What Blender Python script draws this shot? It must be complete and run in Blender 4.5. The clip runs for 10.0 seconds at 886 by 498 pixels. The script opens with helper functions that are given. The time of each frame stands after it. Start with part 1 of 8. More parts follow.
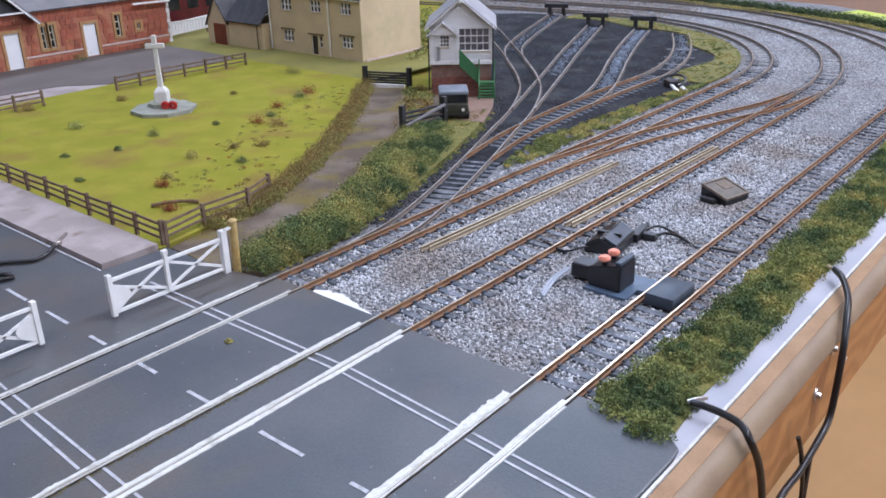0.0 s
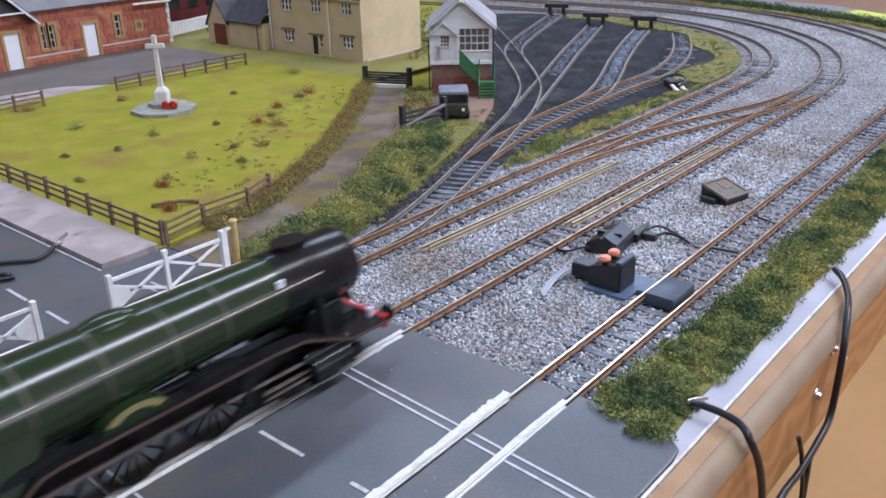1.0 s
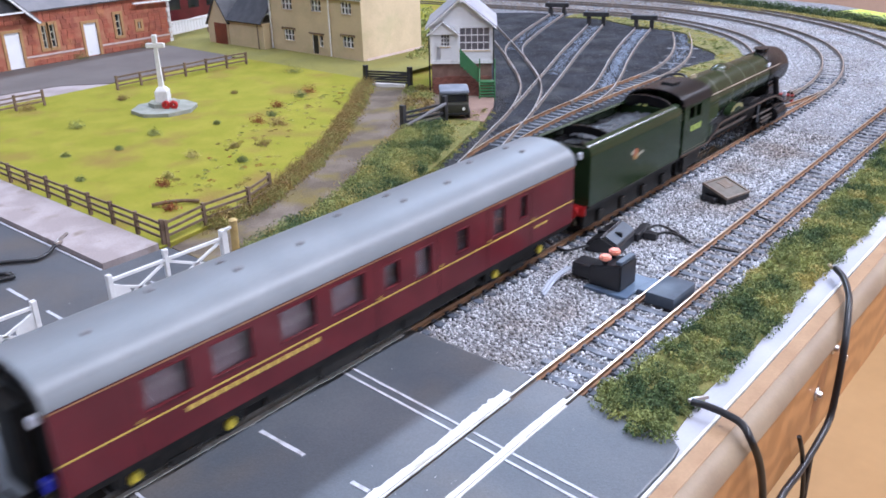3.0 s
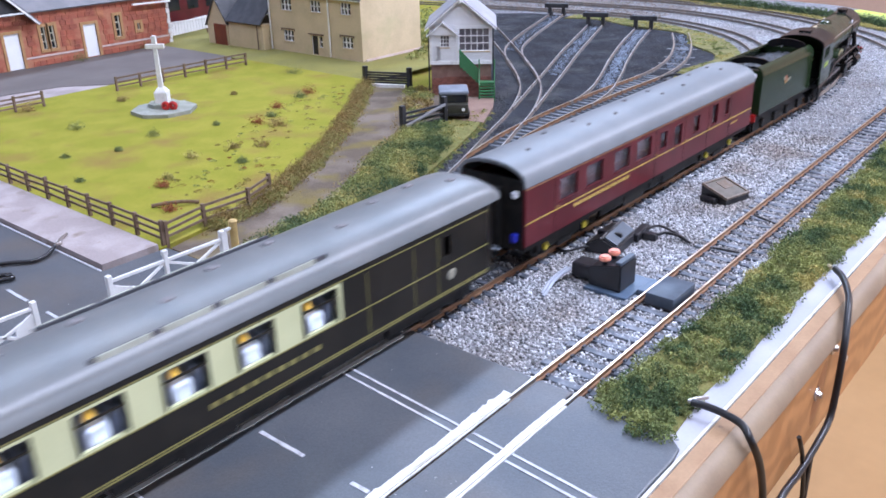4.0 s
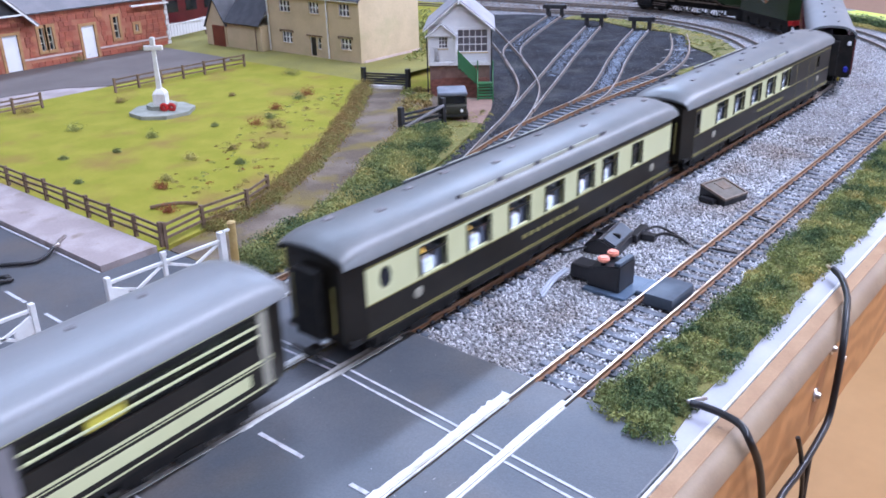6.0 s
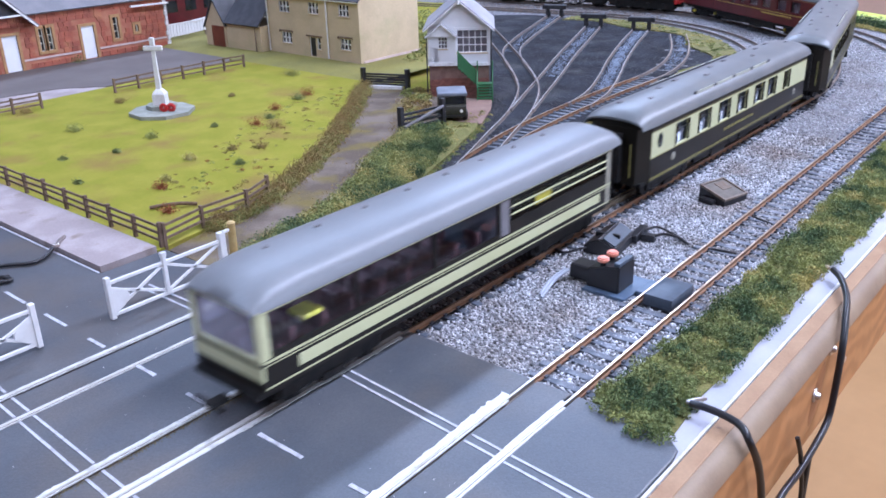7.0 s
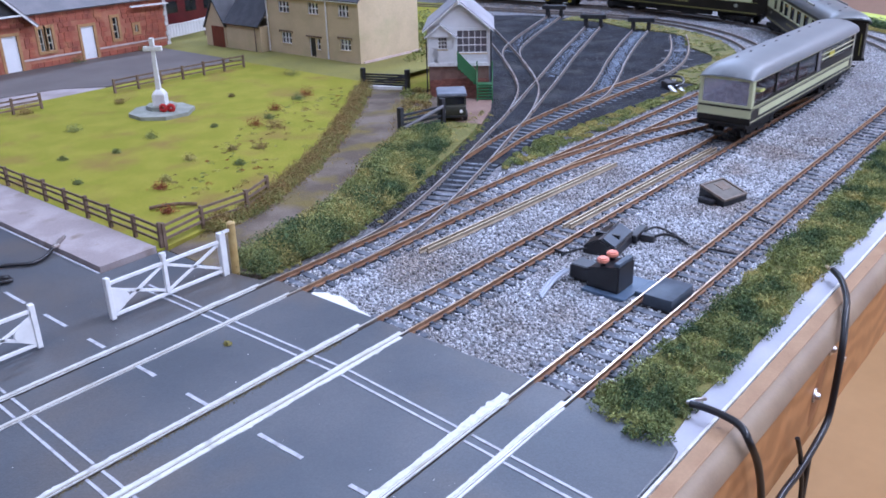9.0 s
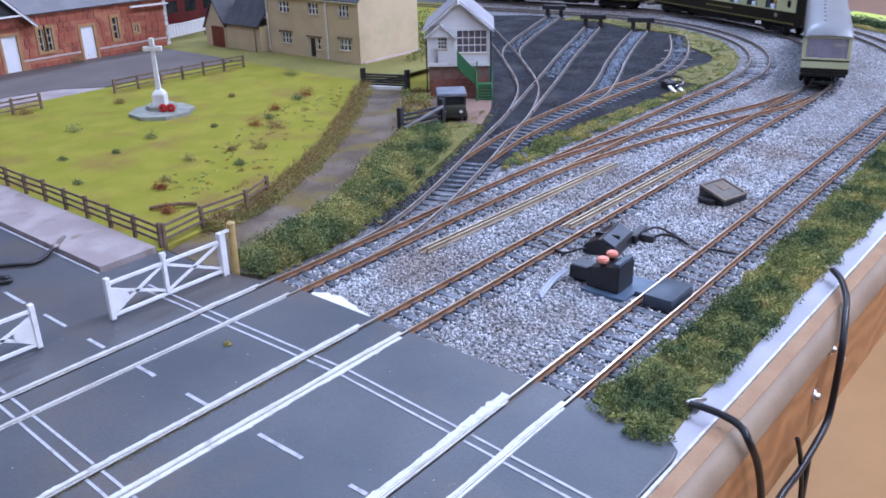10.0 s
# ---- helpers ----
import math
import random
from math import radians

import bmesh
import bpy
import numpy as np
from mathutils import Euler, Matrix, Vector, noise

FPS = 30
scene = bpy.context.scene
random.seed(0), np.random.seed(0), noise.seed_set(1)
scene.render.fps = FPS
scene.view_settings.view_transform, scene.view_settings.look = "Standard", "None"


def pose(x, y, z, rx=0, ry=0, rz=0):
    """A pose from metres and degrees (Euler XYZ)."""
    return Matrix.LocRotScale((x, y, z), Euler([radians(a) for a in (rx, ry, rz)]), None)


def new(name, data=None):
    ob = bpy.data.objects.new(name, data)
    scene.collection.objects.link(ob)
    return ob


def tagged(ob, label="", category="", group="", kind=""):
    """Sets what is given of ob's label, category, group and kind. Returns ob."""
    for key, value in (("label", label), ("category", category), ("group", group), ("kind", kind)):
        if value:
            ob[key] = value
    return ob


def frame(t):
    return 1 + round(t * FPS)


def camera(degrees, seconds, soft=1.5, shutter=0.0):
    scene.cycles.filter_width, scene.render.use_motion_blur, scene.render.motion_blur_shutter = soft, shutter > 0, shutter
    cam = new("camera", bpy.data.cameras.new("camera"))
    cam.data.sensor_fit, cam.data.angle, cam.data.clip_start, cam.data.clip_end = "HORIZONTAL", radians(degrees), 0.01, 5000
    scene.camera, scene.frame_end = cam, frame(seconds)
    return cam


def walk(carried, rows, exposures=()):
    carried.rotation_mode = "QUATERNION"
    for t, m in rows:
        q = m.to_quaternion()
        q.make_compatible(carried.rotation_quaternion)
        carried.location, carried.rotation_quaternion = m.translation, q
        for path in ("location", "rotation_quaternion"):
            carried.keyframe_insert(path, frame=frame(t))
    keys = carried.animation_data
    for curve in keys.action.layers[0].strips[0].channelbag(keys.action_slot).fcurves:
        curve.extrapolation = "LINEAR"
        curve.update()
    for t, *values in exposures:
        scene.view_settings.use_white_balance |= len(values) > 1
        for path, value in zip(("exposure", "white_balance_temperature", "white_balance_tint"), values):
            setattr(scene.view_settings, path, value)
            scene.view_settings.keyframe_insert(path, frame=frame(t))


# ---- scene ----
cam = camera(54.20, 10.0, soft=1.7, shutter=0.5)
walk(cam, [
    (0, pose(0, 0, 0.1640, 66.752, 1.265, -50.275)),
    (1, pose(0, 0, 0.1640, 66.752, 1.276, -50.268)),
    (1.5, pose(0, 0, 0.1640, 66.734, 1.283, -50.242)),
    (2, pose(0, 0, 0.1640, 66.708, 1.292, -50.230)),
    (2.5, pose(0, 0, 0.1640, 66.703, 1.299, -50.233)),
    (4, pose(0, 0, 0.1640, 66.752, 1.351, -50.284)),
    (4.5, pose(0, 0, 0.1640, 66.781, 1.366, -50.314)),
    (5, pose(0, 0, 0.1640, 66.799, 1.397, -50.356)),
    (5.5, pose(0, 0, 0.1640, 66.810, 1.403, -50.379)),
    (7, pose(0, 0, 0.1640, 66.846, 1.383, -50.417)),
    (8, pose(0, 0, 0.1640, 66.857, 1.391, -50.427)),
    (9, pose(0, 0, 0.1640, 66.868, 1.385, -50.431)),
    (10, pose(0, 0, 0.1640, 66.874, 1.378, -50.438)),
], exposures=[
    (0.0, 0.13, 6020, 8), (1.0, 0.13, 6030, 8), (1.8, 0.42, 5960, 8), (2.5, 0.61, 5960, 8.5), (4.0, 0.62, 5700, 10), (4.5, 0.63, 5620, 11),
    (5.5, 0.60, 5520, 12), (7.0, 0.52, 5410, 13), (7.5, 0.48, 5360, 13), (8.5, 0.28, 5310, 13), (9.5, 0.21, 5290, 13), (10.0, 0.21, 5290, 13),
])

# ---- light: an indoor hall with rows of ceiling tubes ----
world = bpy.data.worlds.new("world")
scene.world = world
world.use_nodes = True
world.node_tree.nodes["Background"].inputs[0].default_value = (0.75, 0.85, 1.0, 1)
world.node_tree.nodes["Background"].inputs[1].default_value = 0.25
CEIL, FLOOR = 1.55, -0.85
TUBES = [(-0.6, 1.3), (0.9, 1.3), (2.4, 1.3), (-0.6, -0.4), (0.9, -0.4), (2.4, -0.4)]
for tx, ty in TUBES:
    lamp = bpy.data.lights.new("tube_light", "AREA")
    lamp.shape, lamp.size, lamp.size_y, lamp.energy = "RECTANGLE", 1.2, 0.16, (9 if tx < 1 else 17) if ty > 0 else 11 if tx < 0 else 24
    lamp.color = (0.8, 0.93, 1.2) if ty > 0 else (0.94, 0.94, 1.08)
    ob = new("tube_light", lamp)
    ob.matrix_basis = pose(tx, ty, CEIL - 0.075)
# daylight through the wide window in the south wall, behind the viewer
WIN = (0.5, 2.9, 0.05, 1.25)
lamp = bpy.data.lights.new("window_daylight", "AREA")
lamp.shape, lamp.size, lamp.size_y, lamp.energy = "RECTANGLE", WIN[1] - WIN[0] - 0.1, WIN[3] - WIN[2] - 0.1, 42
lamp.color = (0.9, 0.94, 1.1)
ob = new("window_daylight", lamp)
ob.matrix_basis = pose((WIN[0] + WIN[1]) / 2, -3.215, (WIN[2] + WIN[3]) / 2, 90, 0, 0)

# ---- materials ----
def material(name, colour, rough=0.6, metal=0.0, second=None, scale=200.0, mix=(0.4, 0.65), fine=0.12, bump=0.0,
             bump_scale=900.0, stain=None, stain_scale=12.0, stain_at=(0.55, 0.7), random=0.0, island=0.0, coat=0.0, wave=None):
    """Base colour with a second tone in patches, a fine grain, stains with their own shape, and relief."""
    m = bpy.data.materials.new(name)
    m.use_nodes = True
    nodes, links = m.node_tree.nodes, m.node_tree.links
    bsdf = nodes["Principled BSDF"]
    coord = nodes.new("ShaderNodeTexCoord").outputs["Object"]

    def noise_tex(sc, detail=4):
        n = nodes.new("ShaderNodeTexNoise")
        n.inputs["Scale"].default_value, n.inputs["Detail"].default_value = sc, detail
        links.new(coord, n.inputs["Vector"])
        return n.outputs["Fac"]

    def ramp(fac, lo, hi):
        r = nodes.new("ShaderNodeMapRange")
        r.inputs["From Min"].default_value, r.inputs["From Max"].default_value = lo, hi
        links.new(fac, r.inputs["Value"])
        return r.outputs["Result"]

    def blend(fac, a, b, kind="MIX"):
        n = nodes.new("ShaderNodeMix")
        n.data_type, n.blend_type = "RGBA", kind
        for sock, v in ((n.inputs[0], fac), (n.inputs[6], a), (n.inputs[7], b)):
            if isinstance(v, (tuple, float, int)):
                sock.default_value = v if not isinstance(v, tuple) else (*v, 1)[:4]
            else:
                links.new(v, sock)
        return n.outputs[2]

    col = tuple(colour)
    if wave:
        w = nodes.new("ShaderNodeTexWave")
        w.inputs["Scale"].default_value, w.inputs["Distortion"].default_value = wave[0], wave[1]
        w.inputs["Detail"].default_value, w.inputs["Detail Scale"].default_value = 3, wave[2]
        w.bands_direction = wave[3]
        links.new(coord, w.inputs["Vector"])
        col = blend(ramp(w.outputs["Fac"], 0.1, 0.9), col, tuple(second))
    elif second:
        col = blend(ramp(noise_tex(scale), *mix), col, tuple(second))
    if stain:
        col = blend(ramp(noise_tex(stain_scale, 6), *stain_at), col, tuple(stain))
    if fine:
        g = ramp(noise_tex(bump_scale, 3), 0.25, 0.75)
        v = nodes.new("ShaderNodeMapRange")
        v.inputs["To Min"].default_value, v.inputs["To Max"].default_value = 1 - fine, 1 + fine
        links.new(g, v.inputs["Value"])
        col = blend(1.0, col, v.outputs["Result"], "MULTIPLY")
    if random or island:
        if island:
            src = nodes.new("ShaderNodeNewGeometry").outputs["Random Per Island"]
        else:
            src = nodes.new("ShaderNodeObjectInfo").outputs["Random"]
        v = nodes.new("ShaderNodeMapRange")
        k = random or island
        v.inputs["To Min"].default_value, v.inputs["To Max"].default_value = 1 - k, 1 + k
        links.new(src, v.inputs["Value"])
        col = blend(1.0, col, v.outputs["Result"], "MULTIPLY")
    if isinstance(col, tuple):
        bsdf.inputs["Base Color"].default_value = (*col, 1)
    else:
        links.new(col, bsdf.inputs["Base Color"])
    bsdf.inputs["Roughness"].default_value, bsdf.inputs["Metallic"].default_value = rough, metal
    bsdf.inputs["Coat Weight"].default_value = coat
    bsdf.inputs["Coat Roughness"].default_value = 0.15
    if bump:
        b = nodes.new("ShaderNodeBump")
        b.inputs["Strength"].default_value, b.inputs["Distance"].default_value = bump, 0.0006
        links.new(noise_tex(bump_scale, 5), b.inputs["Height"])
        links.new(b.outputs["Normal"], bsdf.inputs["Normal"])
    return m


def matt(m, level=0.15):
    m.node_tree.nodes["Principled BSDF"].inputs["Specular IOR Level"].default_value = level
    return m


def glow(name, colour, strength):
    m = material(name, colour, 0.4, fine=0)
    m.node_tree.nodes["Principled BSDF"].inputs["Emission Color"].default_value = (*colour, 1)
    m.node_tree.nodes["Principled BSDF"].inputs["Emission Strength"].default_value = strength
    return m


def glass(name, tint=(0.9, 0.93, 0.95), rough=0.03):
    m = material(name, tint, rough, fine=0)
    b = m.node_tree.nodes["Principled BSDF"]
    b.inputs["Transmission Weight"].default_value, b.inputs["IOR"].default_value = 1.0, 1.3
    b.inputs["Specular IOR Level"].default_value = 0.7
    return m


M = {
    "asphalt": material("asphalt_paint", (0.07, 0.08, 0.094), 0.4, second=(0.1, 0.107, 0.118), scale=21, stain=(0.112, 0.1, 0.09), stain_scale=15, stain_at=(0.5, 0.7), bump=0.15, bump_scale=1400, fine=0.15),
    "white": material("white_paint", (0.8, 0.8, 0.8), 0.5, second=(0.6, 0.6, 0.6), scale=160, mix=(0.5, 0.75), bump=0.2, bump_scale=600, fine=0.05),
    "railpaint": material("dirty_white_plaster", (0.64, 0.64, 0.62), 0.5, second=(0.4, 0.39, 0.36), scale=120, mix=(0.56, 0.72), stain=(0.48, 0.46, 0.41), stain_scale=40, bump=0.4, bump_scale=500, fine=0.12),
    "line": material("road_line_paint", (0.47, 0.48, 0.52), 0.6, second=(0.3, 0.3, 0.32), scale=260, mix=(0.5, 0.72), fine=0.08),
    "rust": material("rusty_rail", (0.18, 0.092, 0.048), 0.65, second=(0.26, 0.145, 0.075), scale=120, metal=0.2, fine=0.15),
    "railhead": material("worn_rail_head", (0.74, 0.62, 0.47), 0.28, metal=0.9, second=(0.5, 0.36, 0.23), scale=60, fine=0.1),
    "steelrail": material("grey_rail_head", (0.66, 0.65, 0.66), 0.33, metal=0.85, second=(0.42, 0.34, 0.29), scale=70, fine=0.1),
    "crossrail": material("bright_crossing_rail", (0.62, 0.6, 0.54), 0.35, metal=0.6, second=(0.4, 0.38, 0.31), scale=90, fine=0.1),
    "railworn": material("dull_rail_head", (0.42, 0.34, 0.28), 0.45, metal=0.7, second=(0.3, 0.22, 0.17), scale=60, fine=0.1),
    "railgrime": material("grey_brown_rail_side", (0.15, 0.135, 0.125), 0.7, metal=0.2, second=(0.2, 0.16, 0.13), scale=90),
    "sleeper": material("sleeper_plastic", (0.07, 0.082, 0.105), 0.5, second=(0.17, 0.185, 0.215), scale=150, random=0.3),
    "dustysleeper": material("dust_covered_sleeper", (0.2, 0.205, 0.22), 0.75, second=(0.3, 0.3, 0.31), scale=120, random=0.25),
    "ballast": material("ballast_bed", (0.25, 0.25, 0.265), 0.9, second=(0.13, 0.13, 0.14), scale=650, mix=(0.42, 0.6), stain=(0.2, 0.19, 0.18), stain_scale=14, bump=0.8, bump_scale=900, fine=0.35),
    "stone": material("ballast_stones", (0.43, 0.445, 0.475), 0.8, second=(0.3, 0.285, 0.28), scale=26, stain=(0.3, 0.265, 0.24), stain_scale=13, stain_at=(0.56, 0.74), island=0.66, fine=0.1),
    "farstone": material("dusty_grey_ballast", (0.4, 0.41, 0.435), 0.85, second=(0.31, 0.3, 0.3), scale=20, stain=(0.27, 0.25, 0.245), stain_scale=30, stain_at=(0.56, 0.7), island=0.32, fine=0.08),
    "dustystone": material("dusty_brown_ballast", (0.2, 0.165, 0.14), 0.9, second=(0.27, 0.24, 0.22), scale=14, island=0.45, fine=0.1),
    "grass": material("flock_grass", (0.235, 0.232, 0.026), 0.95, second=(0.29, 0.268, 0.038), scale=42, stain=(0.24, 0.17, 0.045), stain_scale=24, stain_at=(0.53, 0.7), bump=0.6, bump_scale=1500, fine=0.16),
    "coal": material("coal_dust", (0.013, 0.014, 0.018), 0.85, second=(0.03, 0.033, 0.042), scale=34, mix=(0.4, 0.62), stain=(0.075, 0.077, 0.078), stain_scale=30, stain_at=(0.53, 0.74), bump=0.7, bump_scale=1200, fine=0.3),
    "earth": material("earth_path", (0.12, 0.095, 0.072), 0.95, second=(0.19, 0.155, 0.125), scale=34, mix=(0.42, 0.6), stain=(0.17, 0.135, 0.05), stain_scale=38, stain_at=(0.5, 0.66), bump=0.5, bump_scale=1100, fine=0.15),
    "pave": material("pink_pavement", (0.31, 0.265, 0.258), 0.85, second=(0.39, 0.34, 0.335), scale=46, mix=(0.42, 0.6), stain=(0.24, 0.195, 0.165), stain_scale=60, stain_at=(0.6, 0.72), bump=0.2, bump_scale=900, fine=0.1),
    "greytar": material("grey_tarmac", (0.135, 0.117, 0.11), 0.85, second=(0.16, 0.142, 0.133), scale=18, fine=0.07),
    "wood": material("pine_frame", (0.43, 0.205, 0.075), 0.4, second=(0.32, 0.145, 0.05), wave=(28, 9.0, 1.3, "Z"), fine=0.06, bump_scale=300),
    "woodtop": material("raw_pine_edge", (0.35, 0.22, 0.12), 0.6, second=(0.29, 0.172, 0.09), scale=60, stain=(0.16, 0.1, 0.065), stain_scale=130, stain_at=(0.64, 0.7), fine=0.08),
    "paper": material("white_card", (0.36, 0.37, 0.43), 0.7, second=(0.44, 0.44, 0.5), scale=30, fine=0.03),
    "black": material("black_plastic", (0.012, 0.012, 0.014), 0.35, second=(0.02, 0.02, 0.024), scale=80, fine=0.05),
}
for key in ("pave", "greytar", "coal", "grass", "earth", "ballast", "stone"):
    matt(M[key])

# ---- building helpers ----
def finish(name, bm, mats, parent=None, label="", smooth=False):
    me = bpy.data.meshes.new(name)
    bmesh.ops.recalc_face_normals(bm, faces=bm.faces)
    bm.to_mesh(me)
    bm.free()
    for m in (mats if isinstance(mats, (list, tuple)) else [mats]):
        me.materials.append(m)
    if smooth:
        me.polygons.foreach_set("use_smooth", [True] * len(me.polygons))
        me.set_sharp_from_angle(angle=radians(40))
    ob = new(name, me)
    ob.parent = parent
    if label:
        ob["label"] = label
    return ob


def part(name, bm, mat, parent, label="", smooth=False):
    return finish(name, bm, mat, parent, label, smooth)


def thing(name, label, category, m=None, group="", kind=""):
    ob = new(name)
    ob.empty_display_size = 0.01
    if m is not None:
        ob.matrix_basis = m
    return tagged(ob, label, category, group, kind)


def box(bm, x0, x1, y0, y1, z0, z1, bevel=0.0, m=None, mat=0):
    r = bmesh.ops.create_cube(bm, size=1)
    vs = r["verts"]
    bmesh.ops.transform(bm, matrix=Matrix.Translation(((x0 + x1) / 2, (y0 + y1) / 2, (z0 + z1) / 2)) @ Matrix.Diagonal((abs(x1 - x0), abs(y1 - y0), abs(z1 - z0), 1)), verts=vs)
    if m is not None:
        bmesh.ops.transform(bm, matrix=m, verts=vs)
    fs = {f for v in vs for f in v.link_faces}
    for f in fs:
        f.material_index = mat
    if bevel:
        es = list({e for v in vs for e in v.link_edges})
        bmesh.ops.bevel(bm, geom=es, offset=bevel, segments=2, affect="EDGES", profile=0.5)
    return bm


def cyl(bm, a, b, r0, r1=None, seg=12, mat=0):
    a, b = Vector(a), Vector(b)
    d = b - a
    r = bmesh.ops.create_cone(bm, cap_ends=True, segments=seg, radius1=r0, radius2=r0 if r1 is None else r1, depth=d.length)
    bmesh.ops.transform(bm, matrix=Matrix.Translation((a + b) / 2) @ d.to_track_quat("Z", "Y").to_matrix().to_4x4(), verts=r["verts"])
    for f in {f for v in r["verts"] for f in v.link_faces}:
        f.material_index = mat
    return bm


def bar(bm, a, b, w, h, mat=0, up=(0, 0, 1)):
    """A straight bar of section w x h from a to b."""
    a, b = Vector(a), Vector(b)
    d = (b - a).normalized()
    side = d.cross(Vector(up)).normalized()
    top = side.cross(d)
    rings = [[bm.verts.new(p + side * (sx * w / 2) + top * (sy * h / 2)) for sx, sy in ((-1, -1), (1, -1), (1, 1), (-1, 1))] for p in (a, b)]
    fs = [bm.faces.new(rings[0]), bm.faces.new(rings[1][::-1])]
    for i in range(4):
        j = (i + 1) % 4
        fs.append(bm.faces.new((rings[0][i], rings[1][i], rings[1][j], rings[0][j])))
    for f in fs:
        f.material_index = mat
    return bm


def prism(bm, outline, z0, z1, mat=0):
    """An upright slab from a plan outline."""
    lo = [bm.verts.new((x, y, z0)) for x, y in outline]
    hi = [bm.verts.new((x, y, z1)) for x, y in outline]
    fs = [bm.faces.new(lo[::-1]), bm.faces.new(hi)]
    n = len(outline)
    for i in range(n):
        fs.append(bm.faces.new((lo[i], lo[(i + 1) % n], hi[(i + 1) % n], hi[i])))
    for f in fs:
        f.material_index = mat
    return bm


def loft(bm, section, stations, mats=None, close=True):
    """Skins sections [(y, z)...], one for each station x; mats by segment of the section."""
    rings = []
    for k, x in enumerate(stations):
        sec = section[k] if isinstance(section[0][0], (tuple, list)) else section
        rings.append([bm.verts.new((x, y, z)) for y, z in sec])
    n = len(rings[0])
    for a, b in zip(rings, rings[1:]):
        for i in range(n if close else n - 1):
            j = (i + 1) % n
            f = bm.faces.new((a[i], b[i], b[j], a[j]))
            f.material_index = mats[i] if mats else 0
    return rings


def sweep(bm, pts, profile, mats=None, caps=True, up=None):
    """Carries a profile [(left, up)...] along a line of points."""
    rings = []
    pts = [Vector(p) for p in pts]
    for i, p in enumerate(pts):
        d = (pts[min(i + 1, len(pts) - 1)] - pts[max(i - 1, 0)]).normalized()
        left = Vector((0, 0, 1)).cross(d)
        left = left.normalized() if left.length > 1e-6 else Vector((0, 1, 0))
        top = d.cross(left)
        rings.append([bm.verts.new(p + left * u + top * v) for u, v in profile])
    n = len(profile)
    for a, b in zip(rings, rings[1:]):
        for i in range(n):
            j = (i + 1) % n
            f = bm.faces.new((a[i], a[j], b[j], b[i]))
            f.material_index = mats[i] if mats else 0
    if caps:
        bm.faces.new(rings[0])
        bm.faces.new(rings[-1][::-1])
    return bm


def tube(bm, pts, r, seg=8):
    return sweep(bm, smooth_line(pts, 6), [(r * math.cos(2 * math.pi * k / seg), r * math.sin(2 * math.pi * k / seg)) for k in range(seg)])


def smooth_line(pts, n=8):
    """Catmull-Rom through the points."""
    P = [Vector((*p, 0)[:3]) for p in pts]
    P = [2 * P[0] - P[1]] + P + [2 * P[-1] - P[-2]]
    out = []
    for i in range(1, len(P) - 2):
        for k in range(n):
            u = k / n
            a, b, c, d = P[i - 1:i + 3]
            out.append(0.5 * (2 * b + (c - a) * u + (2 * a - 5 * b + 4 * c - d) * u * u + (3 * b - a - 3 * c + d) * u ** 3))
    return out + [P[-2]]


def resample(pts, step):
    out, want, run = [], 0.0, 0.0
    for a, b in zip(pts, pts[1:]):
        L = (b - a).length
        while L and want <= run + L:
            out.append((a.lerp(b, (want - run) / L), (b - a).normalized()))
            want += step
        run += L
    return out


def arc_line(p0, x1, r, turn, ease=None):
    """A straight along x from p0 to x1, an easing curve (radius, degrees), a left-hand curve of radius r up to turn degrees, then on straight."""
    out = [Vector((x, p0[1] + (x - p0[0]) * p0[2], 0)) for x in np.linspace(p0[0], x1, 12)]
    n = int(turn / 2)
    step = radians(turn / n)
    for k in range(n):
        a = step * (k + 0.5)
        q = ease[0] if ease and math.degrees(a) < ease[1] else r
        out.append(out[-1] + Vector((math.cos(a), math.sin(a), 0)) * q * step)
    d = (out[-1] - out[-2]).normalized()
    return out + [out[-1] + d * 0.3, out[-1] + d * 0.8]


